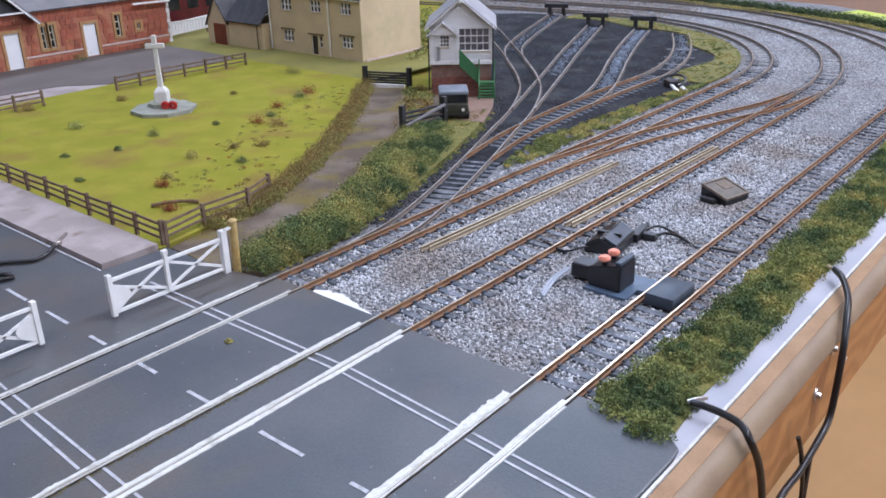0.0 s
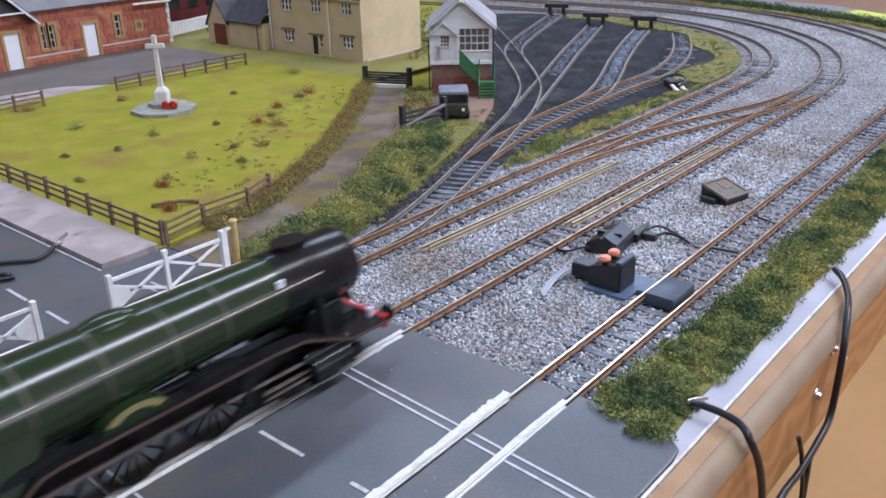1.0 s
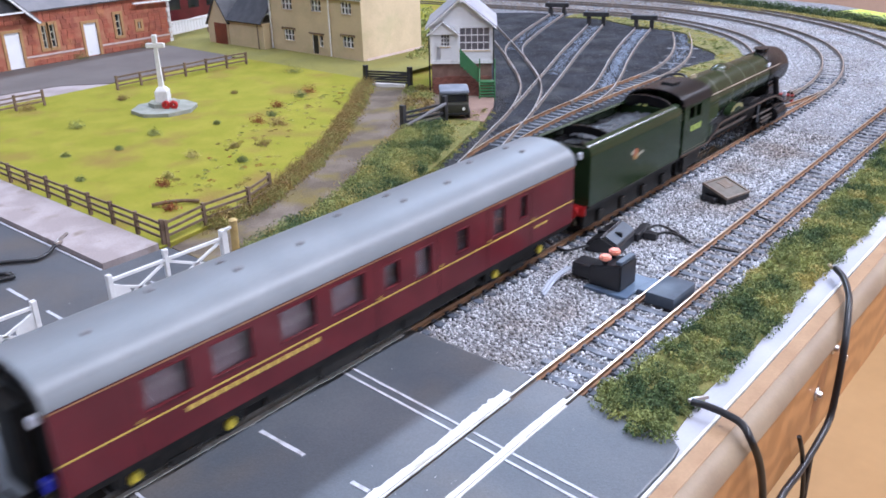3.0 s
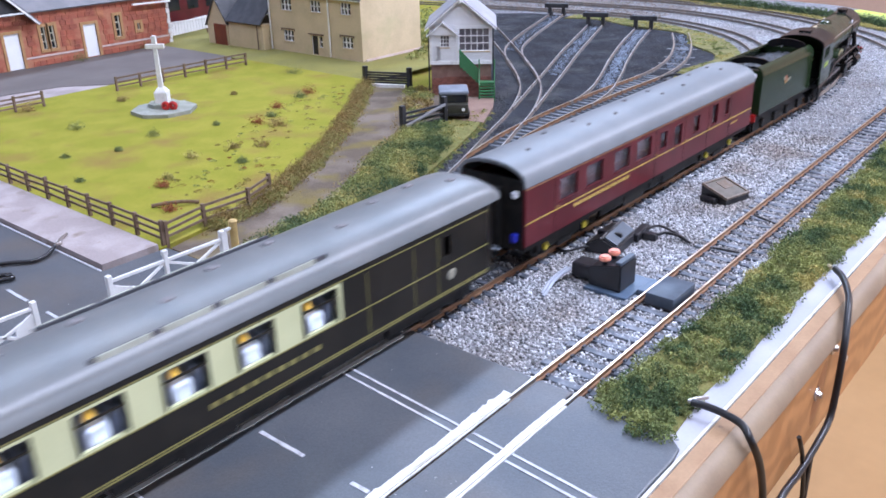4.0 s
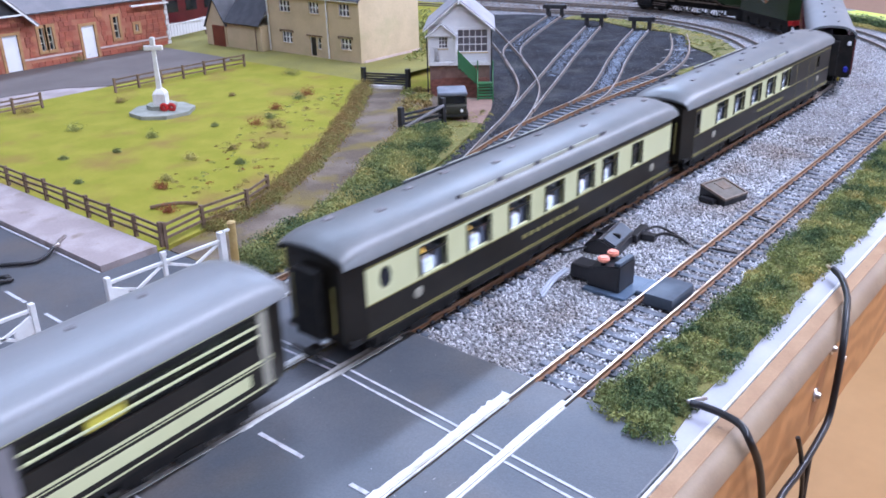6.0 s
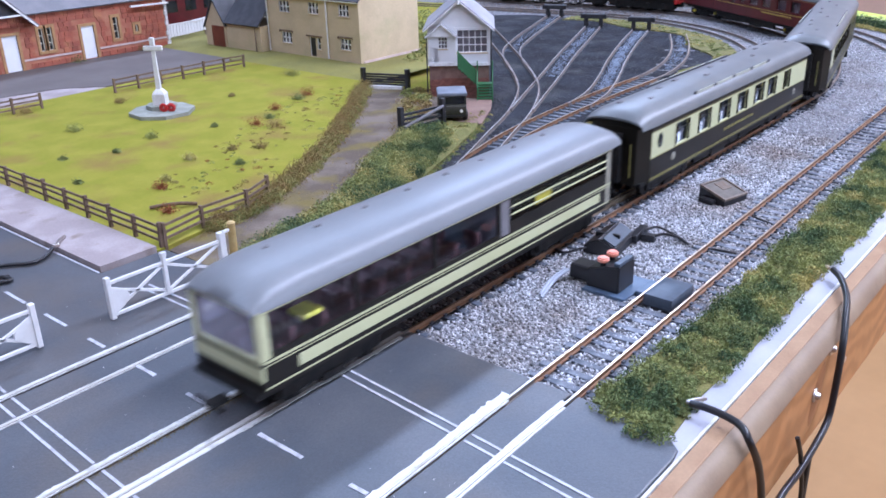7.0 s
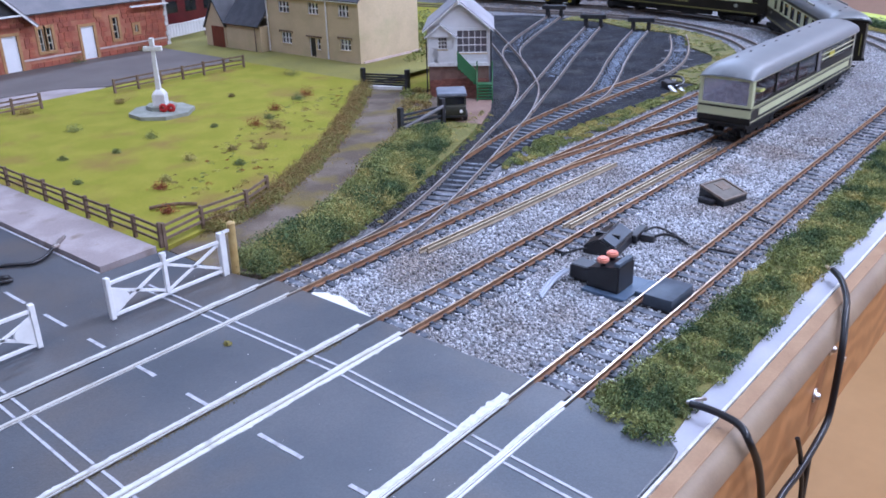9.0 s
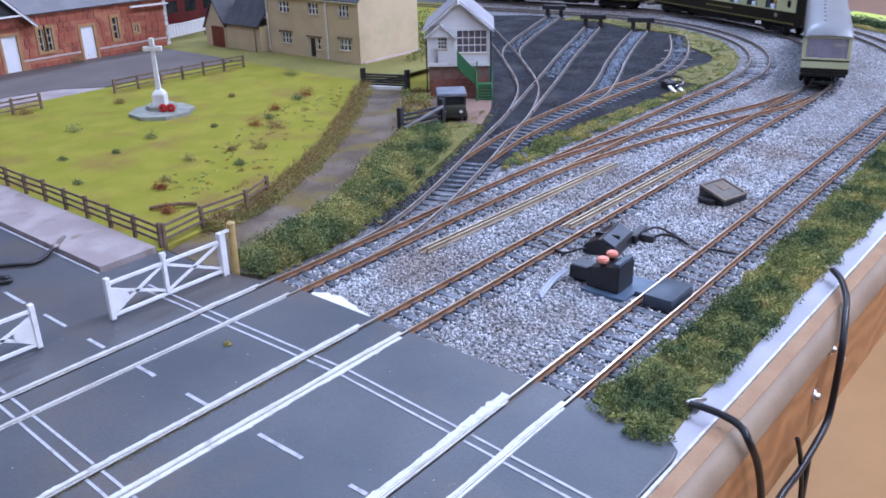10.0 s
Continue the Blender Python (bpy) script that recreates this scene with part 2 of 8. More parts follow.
def cloud(name, mat, pts, sizes, shape="stone", seed=1, **tags):
    """Very many small loose bits joined into one mesh."""
    rng = np.random.default_rng(seed)
    n = len(pts)
    if shape == "stone":
        base = np.array([(1, 0, 0), (-0.8, 0.3, 0), (0.1, 1, 0), (0, -0.9, 0.1), (0.1, 0, 0.9), (0, 0, -0.8)])
        tri = np.array([(0, 2, 4), (2, 1, 4), (1, 3, 4), (3, 0, 4), (2, 0, 5), (1, 2, 5), (3, 1, 5), (0, 3, 5)])
    else:
        base = np.array([(1.25, 0, 0), (-0.1, 0.42, 0.15), (-1.1, 0.05, 0), (0.0, -0.42, 0.2)])
        tri = np.array([(0, 1, 2), (0, 2, 3)])
    k = len(base)
    v = base[None] * (1 + rng.uniform(-0.35, 0.35, (n, k, 3)))
    qn = rng.normal(size=(n, 4))
    qn /= np.linalg.norm(qn, axis=1)[:, None]
    w, x, y, z = qn.T
    R = np.stack([1 - 2 * (y * y + z * z), 2 * (x * y - z * w), 2 * (x * z + y * w), 2 * (x * y + z * w), 1 - 2 * (x * x + z * z), 2 * (y * z - x * w), 2 * (x * z - y * w), 2 * (y * z + x * w), 1 - 2 * (x * x + y * y)], 1).reshape(n, 3, 3)
    v = np.einsum("nij,nkj->nki", R, v) * np.asarray(sizes)[:, None, None] + np.asarray(pts)[:, None]
    f = (tri[None] + (np.arange(n) * k)[:, None, None]).reshape(-1)
    me = bpy.data.meshes.new(name)
    me.vertices.add(n * k)
    me.vertices.foreach_set("co", v.reshape(-1))
    me.loops.add(len(f))
    me.loops.foreach_set("vertex_index", f)
    me.polygons.add(len(f) // 3)
    me.polygons.foreach_set("loop_start", np.arange(0, len(f), 3))
    me.update()
    me.validate()
    me.materials.append(mat)
    return tagged(new(name, me), kind="stuff", **tags)

# ---- hall ----
M["floor"] = material("hall_floor", (0.38, 0.215, 0.085), 0.5, second=(0.43, 0.25, 0.105), scale=3, fine=0.03, bump_scale=40)
M["hallwall"] = material("hall_wall", (0.56, 0.4, 0.31), 0.8, second=(0.51, 0.36, 0.28), scale=2, fine=0.03, bump_scale=60)
M["ceil"] = material("ceiling_paint", (0.78, 0.78, 0.77), 0.85, second=(0.72, 0.72, 0.71), scale=3, fine=0.02, bump_scale=60)


def hall():
    x0, x1, y0, y1 = -3.5, 4.2, -3.2, 4.2
    for name, b in (("hall_floor", (x0, x1, y0, y1, FLOOR - 0.1, FLOOR)), ("ceiling", (x0, x1, y0, y1, CEIL, CEIL + 0.1)),
                    ("wall_east", (x1, x1 + 0.1, y0, y1, FLOOR, CEIL)), ("wall_west", (x0 - 0.1, x0, y0, y1, FLOOR, CEIL)),
                    ("wall_north", (x0, x1, y1, y1 + 0.1, FLOOR, CEIL))):
        ob = finish(name, box(bmesh.new(), *b), M["floor"] if "floor" in name else M["ceil"] if name == "ceiling" else M["hallwall"])
        tagged(ob, kind="structure")
    a, b, c, d = WIN
    bm = box(bmesh.new(), x0, a, y0 - 0.1, y0, FLOOR, CEIL)
    box(bm, b, x1, y0 - 0.1, y0, FLOOR, CEIL)
    box(bm, a, b, y0 - 0.1, y0, FLOOR, c)
    box(bm, a, b, y0 - 0.1, y0, d, CEIL)
    tagged(finish("wall_south", bm, M["hallwall"]), kind="structure")
    t = thing("window_1", "wide white-framed window in the hall wall", "window", kind="structure")
    for p in ((a, a + 0.04, c, d), (b - 0.04, b, c, d), ((a + b) / 2 - 0.02, (a + b) / 2 + 0.02, c + 0.04, d - 0.04), (a + 0.04, b - 0.04, c, c + 0.04), (a + 0.04, b - 0.04, d - 0.04, d)):
        part("window_frame", box(bmesh.new(), p[0], p[1], y0 - 0.09, y0 - 0.04, p[2], p[3]), M["ceil"], t)


hall()
for tx, ty in TUBES:
    lf = thing("ceiling_light", "white ceiling tube light fitting", "ceiling light", pose(tx, ty, CEIL), "tube lights of the hall")
    part("housing", box(bmesh.new(), -0.62, 0.62, -0.09, 0.09, -0.065, -0.002, 0.006), M["ceil"], lf)

# ---- lines of the tracks ----
GAUGE = 0.0174
G2 = GAUGE / 2
X0, X1 = -0.9, 0.2225
MID_Y, LEFT_Y = 0.2156, 0.2789


def sway(x):
    """The main line's gentle sideways bend short of the crossing."""
    u = min(1.0, max(0.0, (0.09 - x) / 0.12))
    return -0.0115 * u * u * (3 - 2 * u)


LINE_MID = [Vector((x, MID_Y + sway(x), 0)) for x in [-1.6, -0.8, -0.3, *np.linspace(-0.06, 0.12, 19)]] + arc_line((0.14, MID_Y, 0.0), 0.70, 0.33, 96, (0.45, 20))
LINE_LEFT = arc_line((-0.4, LEFT_Y, 0.0), 0.727, 0.2766, 100)
LINE_RIGHT = arc_line((-0.4, 0.1302, 0.0133), 0.72, 0.425, 96)
LINE_LEAD = smooth_line([(0.262, 0.279), (0.30, 0.2835), (0.33, 0.2915), (0.365, 0.3035), (0.42, 0.3245), (0.475, 0.347), (0.540, 0.3740), (0.61, 0.4147), (0.675, 0.470), (0.751, 0.5435), (0.84, 0.632)])
LINE_TWO = smooth_line([(0.540, 0.3730), (0.60, 0.3990), (0.67, 0.4290), (0.745, 0.4620), (0.83, 0.4970), (0.914, 0.5315)])
LINE_ONE = smooth_line([(0.61, 0.4147), (0.65, 0.448), (0.695, 0.490), (0.745, 0.528), (0.80, 0.554), (0.852, 0.575), (0.962, 0.6165)])
LINE_FOUR = smooth_line([(0.42, 0.3245), (0.475, 0.3365), (0.53, 0.343), (0.577, 0.346), (0.633, 0.3478), (0.7137, 0.3487), (0.7819, 0.363), (0.85, 0.39), (0.914, 0.423)])
LINE_THREE = smooth_line([(0.577, 0.345), (0.615, 0.353), (0.65, 0.365), (0.70, 0.386), (0.745, 0.406), (0.83, 0.440), (0.920, 0.4725)])
LINE_CROSS = smooth_line([(0.40, 0.279), (0.45, 0.2765), (0.52, 0.264), (0.60, 0.242), (0.66, 0.2245), (0.72, 0.2165)])


def rail_section(s=1.0):
    prof = [(-0.0010, -0.0025), (0.0010, -0.0025), (0.0009, -0.0020), (0.00035, -0.0017), (0.00035, -0.0007), (0.00055, -0.0005), (0.00055, -0.0001),
            (0.0004, 0.0), (-0.0004, 0.0), (-0.00055, -0.0001), (-0.00055, -0.0005), (-0.00035, -0.0007), (-0.00035, -0.0017), (-0.0009, -0.0020)]
    return [(a * s, b) for a, b in prof], [0] * 7 + [1] + [0] * 6


def offset_line(line, d):
    out = []
    for i, p in enumerate(line):
        t = (line[min(i + 1, len(line) - 1)] - line[max(i - 1, 0)]).normalized()
        out.append(p + Vector((-t.y, t.x, 0)) * d)
    return out


def sleeper_mesh(length, mat="sleeper"):
    bm = bmesh.new()
    box(bm, -0.0017, 0.0017, -length / 2, length / 2, -0.0042, -0.0025, 0.0003)
    for s in (-1, 1):
        for e in (-1, 1):
            y = s * GAUGE / 2 + e * 0.0013
            box(bm, -0.0009, 0.0009, y - 0.0005, y + 0.0005, -0.0025, -0.0017)
    me = bpy.data.meshes.new("sleeper")
    bmesh.ops.recalc_face_normals(bm, faces=bm.faces)
    bm.to_mesh(me)
    bm.free()
    me.materials.append(M[mat])
    return me


SLEEPER = sleeper_mesh(0.030)
DUSTY = sleeper_mesh(0.030, "dustysleeper")


def track(line, label, start=0.0, skip=None, head="railhead", side="rust", spacing=0.0085, drop=0.0, ends=(0, 0)):
    t = thing("railway_track", label, "railway track", kind="structure")
    t.location.z = drop
    for d in (1, -1):
        prof, mats = rail_section()
        pts = offset_line(line, d * GAUGE / 2)
        cut = next((i for i, p in enumerate(pts) if p.x > 0.69), len(pts) - 1) if side == "rust" else len(pts) - 1
        if cut < 1:
            cut = len(pts) - 1
        worn = next((i for i, p in enumerate(pts) if p.x > X1), 0) if side == "rust" and pts[0].x < X1 else 0
        if worn:
            end = pts[worn - 1].lerp(pts[worn], (X1 - pts[worn - 1].x) / (pts[worn].x - pts[worn - 1].x))
            part("rail", sweep(bmesh.new(), pts[:worn] + [end], prof, mats), [M["railgrime"], M["crossrail"]], t, "bright worn rail through the road")
            pts, cut = [end] + pts[worn:], cut - worn + 1
        part("rail", sweep(bmesh.new(), pts[:cut + 1], prof, mats), [M[side], M[head]], t)
        if cut < len(pts) - 1:
            part("rail", sweep(bmesh.new(), pts[cut:], prof, mats), [M["railgrime"], M["railworn"]], t, "dull grey-brown rail round the curve")
    for p, dirn in resample(line, spacing):
        if p.x < start or (skip and skip(p)):
            continue
        ob = new("sleeper", DUSTY if side == "rust" and p.x > 0.70 + 0.12 * random.random() else SLEEPER)
        ob.parent = t
        ob.matrix_basis = pose(p.x, p.y, (-0.0005 if (side == "railgrime" and p.x > 0.42) or p.x > 0.62 + 0.3 * random.random() else 0) + random.uniform(-0.0002, 0.0002), 0, 0, math.degrees(math.atan2(dirn.y, dirn.x)) + random.uniform(-1, 1))
    return t


over = lambda p: p.y > 1.15
track(LINE_MID, "model railway main line with rusty rails curving away over ballast", 0.224, over)
track(LINE_LEFT, "model railway loop line with rusty rails and dark sleepers", 0.224, over)
track(LINE_RIGHT, "straight model railway line with rusty rails on ballast", 0.224, over)
track(LINE_LEAD, "siding lead with grey worn rails on coal-black ground", 0.30, None, "steelrail", "railgrime")
track(LINE_TWO, "short siding track running to a buffer stop", 0.57, None, "steelrail", "railgrime")
track(LINE_ONE, "short siding track running to a buffer stop", 0.70, None, "steelrail", "railgrime")
track(LINE_FOUR, "curved rusty siding track ending without a buffer stop", 0.45, None, "railhead", "rust")
track(LINE_THREE, "short siding track running to a buffer stop", 0.63, None, "steelrail", "railgrime")
track(LINE_CROSS, "crossover track joining the loop and the main line", 0.50, lambda p: p.x > 0.62)


# ---- baseboard and the ground sheets ----
EDGE = 0.0858
BOARD = [(-1.9, EDGE), (0.93, EDGE), (1.06, 0.15), (1.17, 0.25), (1.235, 0.36), (1.26, 0.5), (1.26, 1.9), (-1.9, 1.9)]


def slab(name, outline, z0, z1, mat, label, category, kind="structure"):
    return tagged(finish(name, prism(bmesh.new(), outline, z0, z1), mat), label, category, kind=kind)


slab("ground", BOARD, -0.016, -0.0036, M["ballast"], "grey granite ballast bed of the model railway", "ballast")


def trestle(x, y):
    t = thing("table_trestle", "plain pine trestle under the railway baseboard", "trestle", pose(x, y, 0), "trestles under the baseboard")
    for dy in (0.0, 1.5):
        part("leg", box(bmesh.new(), -0.022, 0.022, dy - 0.022, dy + 0.022, FLOOR, -0.06, 0.002), M["wood"], t)
    part("rail", box(bmesh.new(), -0.016, 0.016, -0.05, 1.6, -0.06, -0.0165, 0.002), M["wood"], t)
    part("brace", bar(bmesh.new(), (0, 0, FLOOR + 0.2), (0, 1.5, -0.1), 0.03, 0.04), M["wood"], t)


for tx in (-1.6, -0.5, 0.6):
    trestle(tx, 0.2)

# road slabs between the rails, with flangeways
ry = lambda x: 0.1435 + 0.0133 * (x - 0.6)


def strip(a, b):
    """A slab between two lines that follow the near track's slight skew, (y at x=0, slope)."""
    return [(X0, a[0] + a[1] * X0), (X1, a[0] + a[1] * X1), (X1, b[0] + b[1] * X1), (X0, b[0] + b[1] * X0)]


R0 = ry(0.0)
lo = (R0 - G2 - 0.0009, 0.0133)
near = [(X0, 0.0875), (X1 - 0.013, 0.0875), (X1 - 0.007, 0.0885), (X1 - 0.003, 0.093), (X1 - 0.001, 0.100), (X1, 0.108), (X1, lo[0] + lo[1] * X1), (X0, lo[0] + lo[1] * X0)]
ROADS = [near, strip((R0 - G2 + 0.0017, 0.0133), (R0 + G2 - 0.0017, 0.0133)), strip((R0 + G2 + 0.0009, 0.0133), (MID_Y - G2 - 0.0009, 0)), strip((MID_Y - G2 + 0.0017, 0), (MID_Y + G2 - 0.0017, 0)),
         strip((MID_Y + G2 + 0.0009, 0), (LEFT_Y - G2 - 0.0009, 0)), strip((LEFT_Y - G2 + 0.0017, 0), (LEFT_Y + G2 - 0.0017, 0)),
         [(X0, LEFT_Y + G2 + 0.0009), (0.219, LEFT_Y + G2 + 0.0009), (0.2135, 0.318), (0.2125, 0.3585), (0.178, 0.3585), (0.178, 1.9), (X0, 1.9)]]
for out in ROADS:
    ob = slab("road", out, -0.0045, -0.0004, M["asphalt"], "dark grey painted road surface of the level crossing", "road")
    mod = ob.modifiers.new("edge", "BEVEL")
    mod.width, mod.segments, mod.limit_method = 0.0007, 2, "ANGLE"
slab("pavement", [(0.1785, 0.3595), (0.2085, 0.3595), (0.2085, 1.9), (0.1785, 1.9)], -0.0045, 0.0022, M["pave"], "pale pink pavement beside the road", "pavement")
FIELD = [(0.209, 0.3595), (0.2411, 0.3645), (0.2705, 0.3665), (0.3155, 0.3858), (0.3718, 0.4168), (0.4519, 0.4714), (0.53, 0.533), (0.545, 0.548), (0.545, 0.725), (0.209, 0.725)]
slab("ground", FIELD, -0.0045, -0.0002, M["grass"], "bright green flock grass field", "grass")
M["bank"] = material("pale_grass_bank", (0.225, 0.205, 0.05), 0.95, second=(0.19, 0.175, 0.05), scale=30, bump=0.5, bump_scale=1300, fine=0.15)
bm = bmesh.new()
loft(bm, [(0.545, -0.0004), (0.556, 0.0015), (0.57, 0.0025), (0.588, 0.003), (0.70, 0.003), (0.70, -0.02), (0.545, -0.02)], [0.526, 0.62, 0.70, 0.80, 1.3])
for v in bm.verts:
    v.co.x, v.co.y = v.co.y, v.co.x
tagged(finish("ground", bm, M["bank"]), "pale green grassy bank below the house", "grass", kind="structure")
slab("ground", [(0.50, 0.50), (0.545, 0.455), (0.60, 0.45), (0.80, 0.62), (0.96, 0.72), (1.0, 0.80), (0.95, 1.2), (0.60, 1.2), (0.60, 0.55), (0.545, 0.545)], -0.0045, -0.0018, M["grass"], "bright green flock grass beside the house", "grass")
slab("pavement", [(0.209, 0.7255), (0.395, 0.7255), (0.40, 0.728), (0.37, 0.756), (0.33, 0.764), (0.209, 0.775)], -0.0045, -0.0003, M["pave"], "pale pink forecourt strip behind the fence", "pavement")
slab("road", [(0.209, 0.7755), (0.33, 0.7645), (0.37, 0.7565), (0.4005, 0.728), (0.535, 0.728), (0.5455, 0.74), (0.5455, 0.90), (0.209, 0.90)], -0.0045, 0.0002, M["greytar"], "smooth grey tarmac in front of the station", "tarmac")
slab("ground", [(0.222, 0.2985), (0.262, 0.3015), (0.30, 0.311), (0.36, 0.330), (0.42, 0.352), (0.475, 0.374), (0.535, 0.402), (0.555, 0.42), (0.535, 0.465), (0.545, 0.50), (0.53, 0.531), (0.4519, 0.4705), (0.3718, 0.4158), (0.3155, 0.3848), (0.2705, 0.3655), (0.2411, 0.3635), (0.214, 0.3575), (0.214, 0.318)], -0.0045, -0.0012, M["earth"], "brown earth track and verge beside the field", "earth")
COAL = [(0.37, 0.303), (0.4242, 0.309), (0.4876, 0.3215), (0.5812, 0.313), (0.706, 0.307), (0.775, 0.306), (0.835, 0.325), (0.895, 0.365), (0.94, 0.42), (0.968, 0.50), (0.972, 0.58), (0.968, 0.66), (0.94, 0.70), (0.80, 0.61), (0.70, 0.54), (0.61, 0.46), (0.555, 0.42), (0.53, 0.40), (0.468, 0.366), (0.41, 0.345), (0.36, 0.32)]
slab("ground", COAL, -0.0045, -0.0027, M["coal"], "coal-black ash ground of the siding yard", "ash")

# painted lines of the crossing, broken where the rails pass
PAINT = [(a + 0.0012, b - 0.0012) for a, b in ((0.092, ry(0.15) - G2), (ry(0.15) - G2 + 0.0012, ry(0.15) + G2 - 0.0012), (ry(0.15) + G2 + 0.002, MID_Y - G2 - 0.002), (MID_Y - G2 + 0.001, MID_Y + G2 - 0.001), (MID_Y + G2 + 0.002, LEFT_Y - G2 - 0.0005), (LEFT_Y - G2 + 0.001, LEFT_Y + G2 - 0.001), (LEFT_Y + G2 + 0.002, 0.33))]


def paint(x0, x1, y0, y1):
    out = []
    n = max(3, int((y1 - y0) / 0.004))
    for s in (1, -1):
        for k in range(n + 1):
            y = y0 + (y1 - y0) * (k if s > 0 else n - k) / n
            out.append(((x0 if s > 0 else x1) + random.uniform(-0.00012, 0.00012), y))
    slab("road_marking", out[::-1], -0.0004, -0.00015, M["line"], "thin worn white road line on grey asphalt", "road marking")


def line_x(y, k):
    """The two kerb lines of the road, each a pair, slightly skew to the tracks."""
    if k < 2:
        return (0.1866, 0.1826)[k] - (0.077 * (0.2 - y) if y < 0.2 else 0.02 * (y - 0.2))
    return (0.0976 + (y - 0.2) * 0.0375, 0.0924 + (y - 0.2065) * 0.046)[k - 2]


for a, b in PAINT:
    if a < b:
        for k in range(4):
            xa, xb, w = line_x(a, k), line_x(b, k), 0.0005
            slab("road_marking", [(xa - w, a), (xa + w, a), ((xa + xb) / 2 + w * 1.2, (a + b) / 2), (xb + w, b), (xb - w, b), ((xa + xb) / 2 - w, (a + b) / 2)], -0.0004, -0.00015, M["line"], "thin worn white road line on grey asphalt", "road marking")
for a, b in ((0.2579, 0.2693), (0.2262, 0.2383), (0.178, 0.1989), (0.150, 0.1571), (0.107, 0.118), (0.2923, 0.3037), (0.3209, 0.3387), (0.356, 0.3743), (0.39, 0.41)):
    paint(0.1397, 0.1413, a, b)
slab("road_marking", [(0.1765, 0.3585), (0.1776, 0.3585), (0.1776, 0.9), (0.1765, 0.9)], -0.0004, -0.0001, M["line"], "thin white kerb line beside the pavement", "road marking")


def rail_paint(y, w, x0, x1, skew=0.0, bend=False, taper=0.0):
    """The ragged white plaster edge painted along a rail; taper widens it towards the road end."""
    out, back = [], []
    n = int((x1 - x0) / 0.0011)
    for k in range(n + 1):
        x = x0 + (x1 - x0) * k / n
        mid = y + skew * x + (sway(x) if bend else 0)
        jag = noise.noise((x * 620, y * 900, 0)) * 0.13 + noise.noise((x * 230, y * 700, 5)) * 0.14 + noise.noise((x * 34, y * 500, 3)) * 0.3
        rag = 0.22 if noise.noise((x * 300, y * 300, 9)) > 0.42 else 0.0
        wide = 1 + taper * max(0.0, 1 - abs(x - 0.19) / 0.03)
        out.append((x, mid))
        back.append((x, mid + w * wide * max(0.12, 1 + jag + rag)))
    pts = out + back[::-1]
    if w < 0:
        pts = pts[::-1]
    slab("road_marking", pts, -0.0006, -0.0001, M["railpaint"], "ragged white painted edge along the crossing rail", "road marking")


# (rail, width beyond it, width before it, where the paint ends, widening)
for y, sk, far, near, end, grow in ((R0 + G2, 0.0133, 0.0021, 0.0006, 0.2085, 0.5), (R0 - G2, 0.0133, 0.0013, 0.0008, 0.2165, 0.3), (MID_Y + G2, 0.0, 0.0016, 0.0003, 0.214, 0.2),
                                    (MID_Y - G2, 0.0, 0.0016, 0.0019, 0.2195, 0.0), (LEFT_Y + G2, 0.0, 0.0012, 0.0003, 0.214, 0.2), (LEFT_Y - G2, 0.0, 0.0009, 0.0003, 0.2165, 0.1)):
    bend = abs(y - MID_Y) < 0.02
    rail_paint(y + 0.0006, far, X0, end, sk, bend, grow)
    rail_paint(y - 0.0006, -near, X0, end - 0.003, sk, bend)
# chips of white paint and olive dirt crumbs on the road
rng = np.random.default_rng(17)
chips = np.c_[rng.uniform(0.07, 0.215, 90), rng.uniform(0.10, 0.35, 90), np.full(90, -0.0003)]
near_rail = np.abs(chips[:, 1] - MID_Y) < 0.0105
cloud("paint_chips", M["white"], chips[~near_rail], rng.uniform(0.00015, 0.00045, (~near_rail).sum()), "leaf", 18, label="tiny white paint chips scattered on the road", category="chips")
at = np.c_[rng.uniform(0.07, 0.20, 900), MID_Y + G2 - 0.0018 - np.abs(rng.normal(0, 0.0009, 900)), np.full(900, -0.0003)]
M["dirt"] = material("olive_dirt", (0.16, 0.13, 0.06), 0.9, island=0.4, fine=0)
cloud("dirt_crumbs", M["dirt"], at, rng.uniform(0.0001, 0.00035, 900), "stone", 19, label="olive dirt crumbs along the rail groove", category="dirt")
# bare plaster patch at the end of the road
slab("plaster_patch", [(0.2226, 0.2634), (0.2242, 0.2645), (0.2258, 0.2615), (0.2277, 0.2585), (0.2272, 0.2555), (0.2288, 0.252), (0.2281, 0.2475), (0.2268, 0.2445), (0.2262, 0.240), (0.2244, 0.2365), (0.2238, 0.2325), (0.2226, 0.2275)], -0.0036, -0.0008, M["white"], "bare white plaster patch at the road end", "plaster")


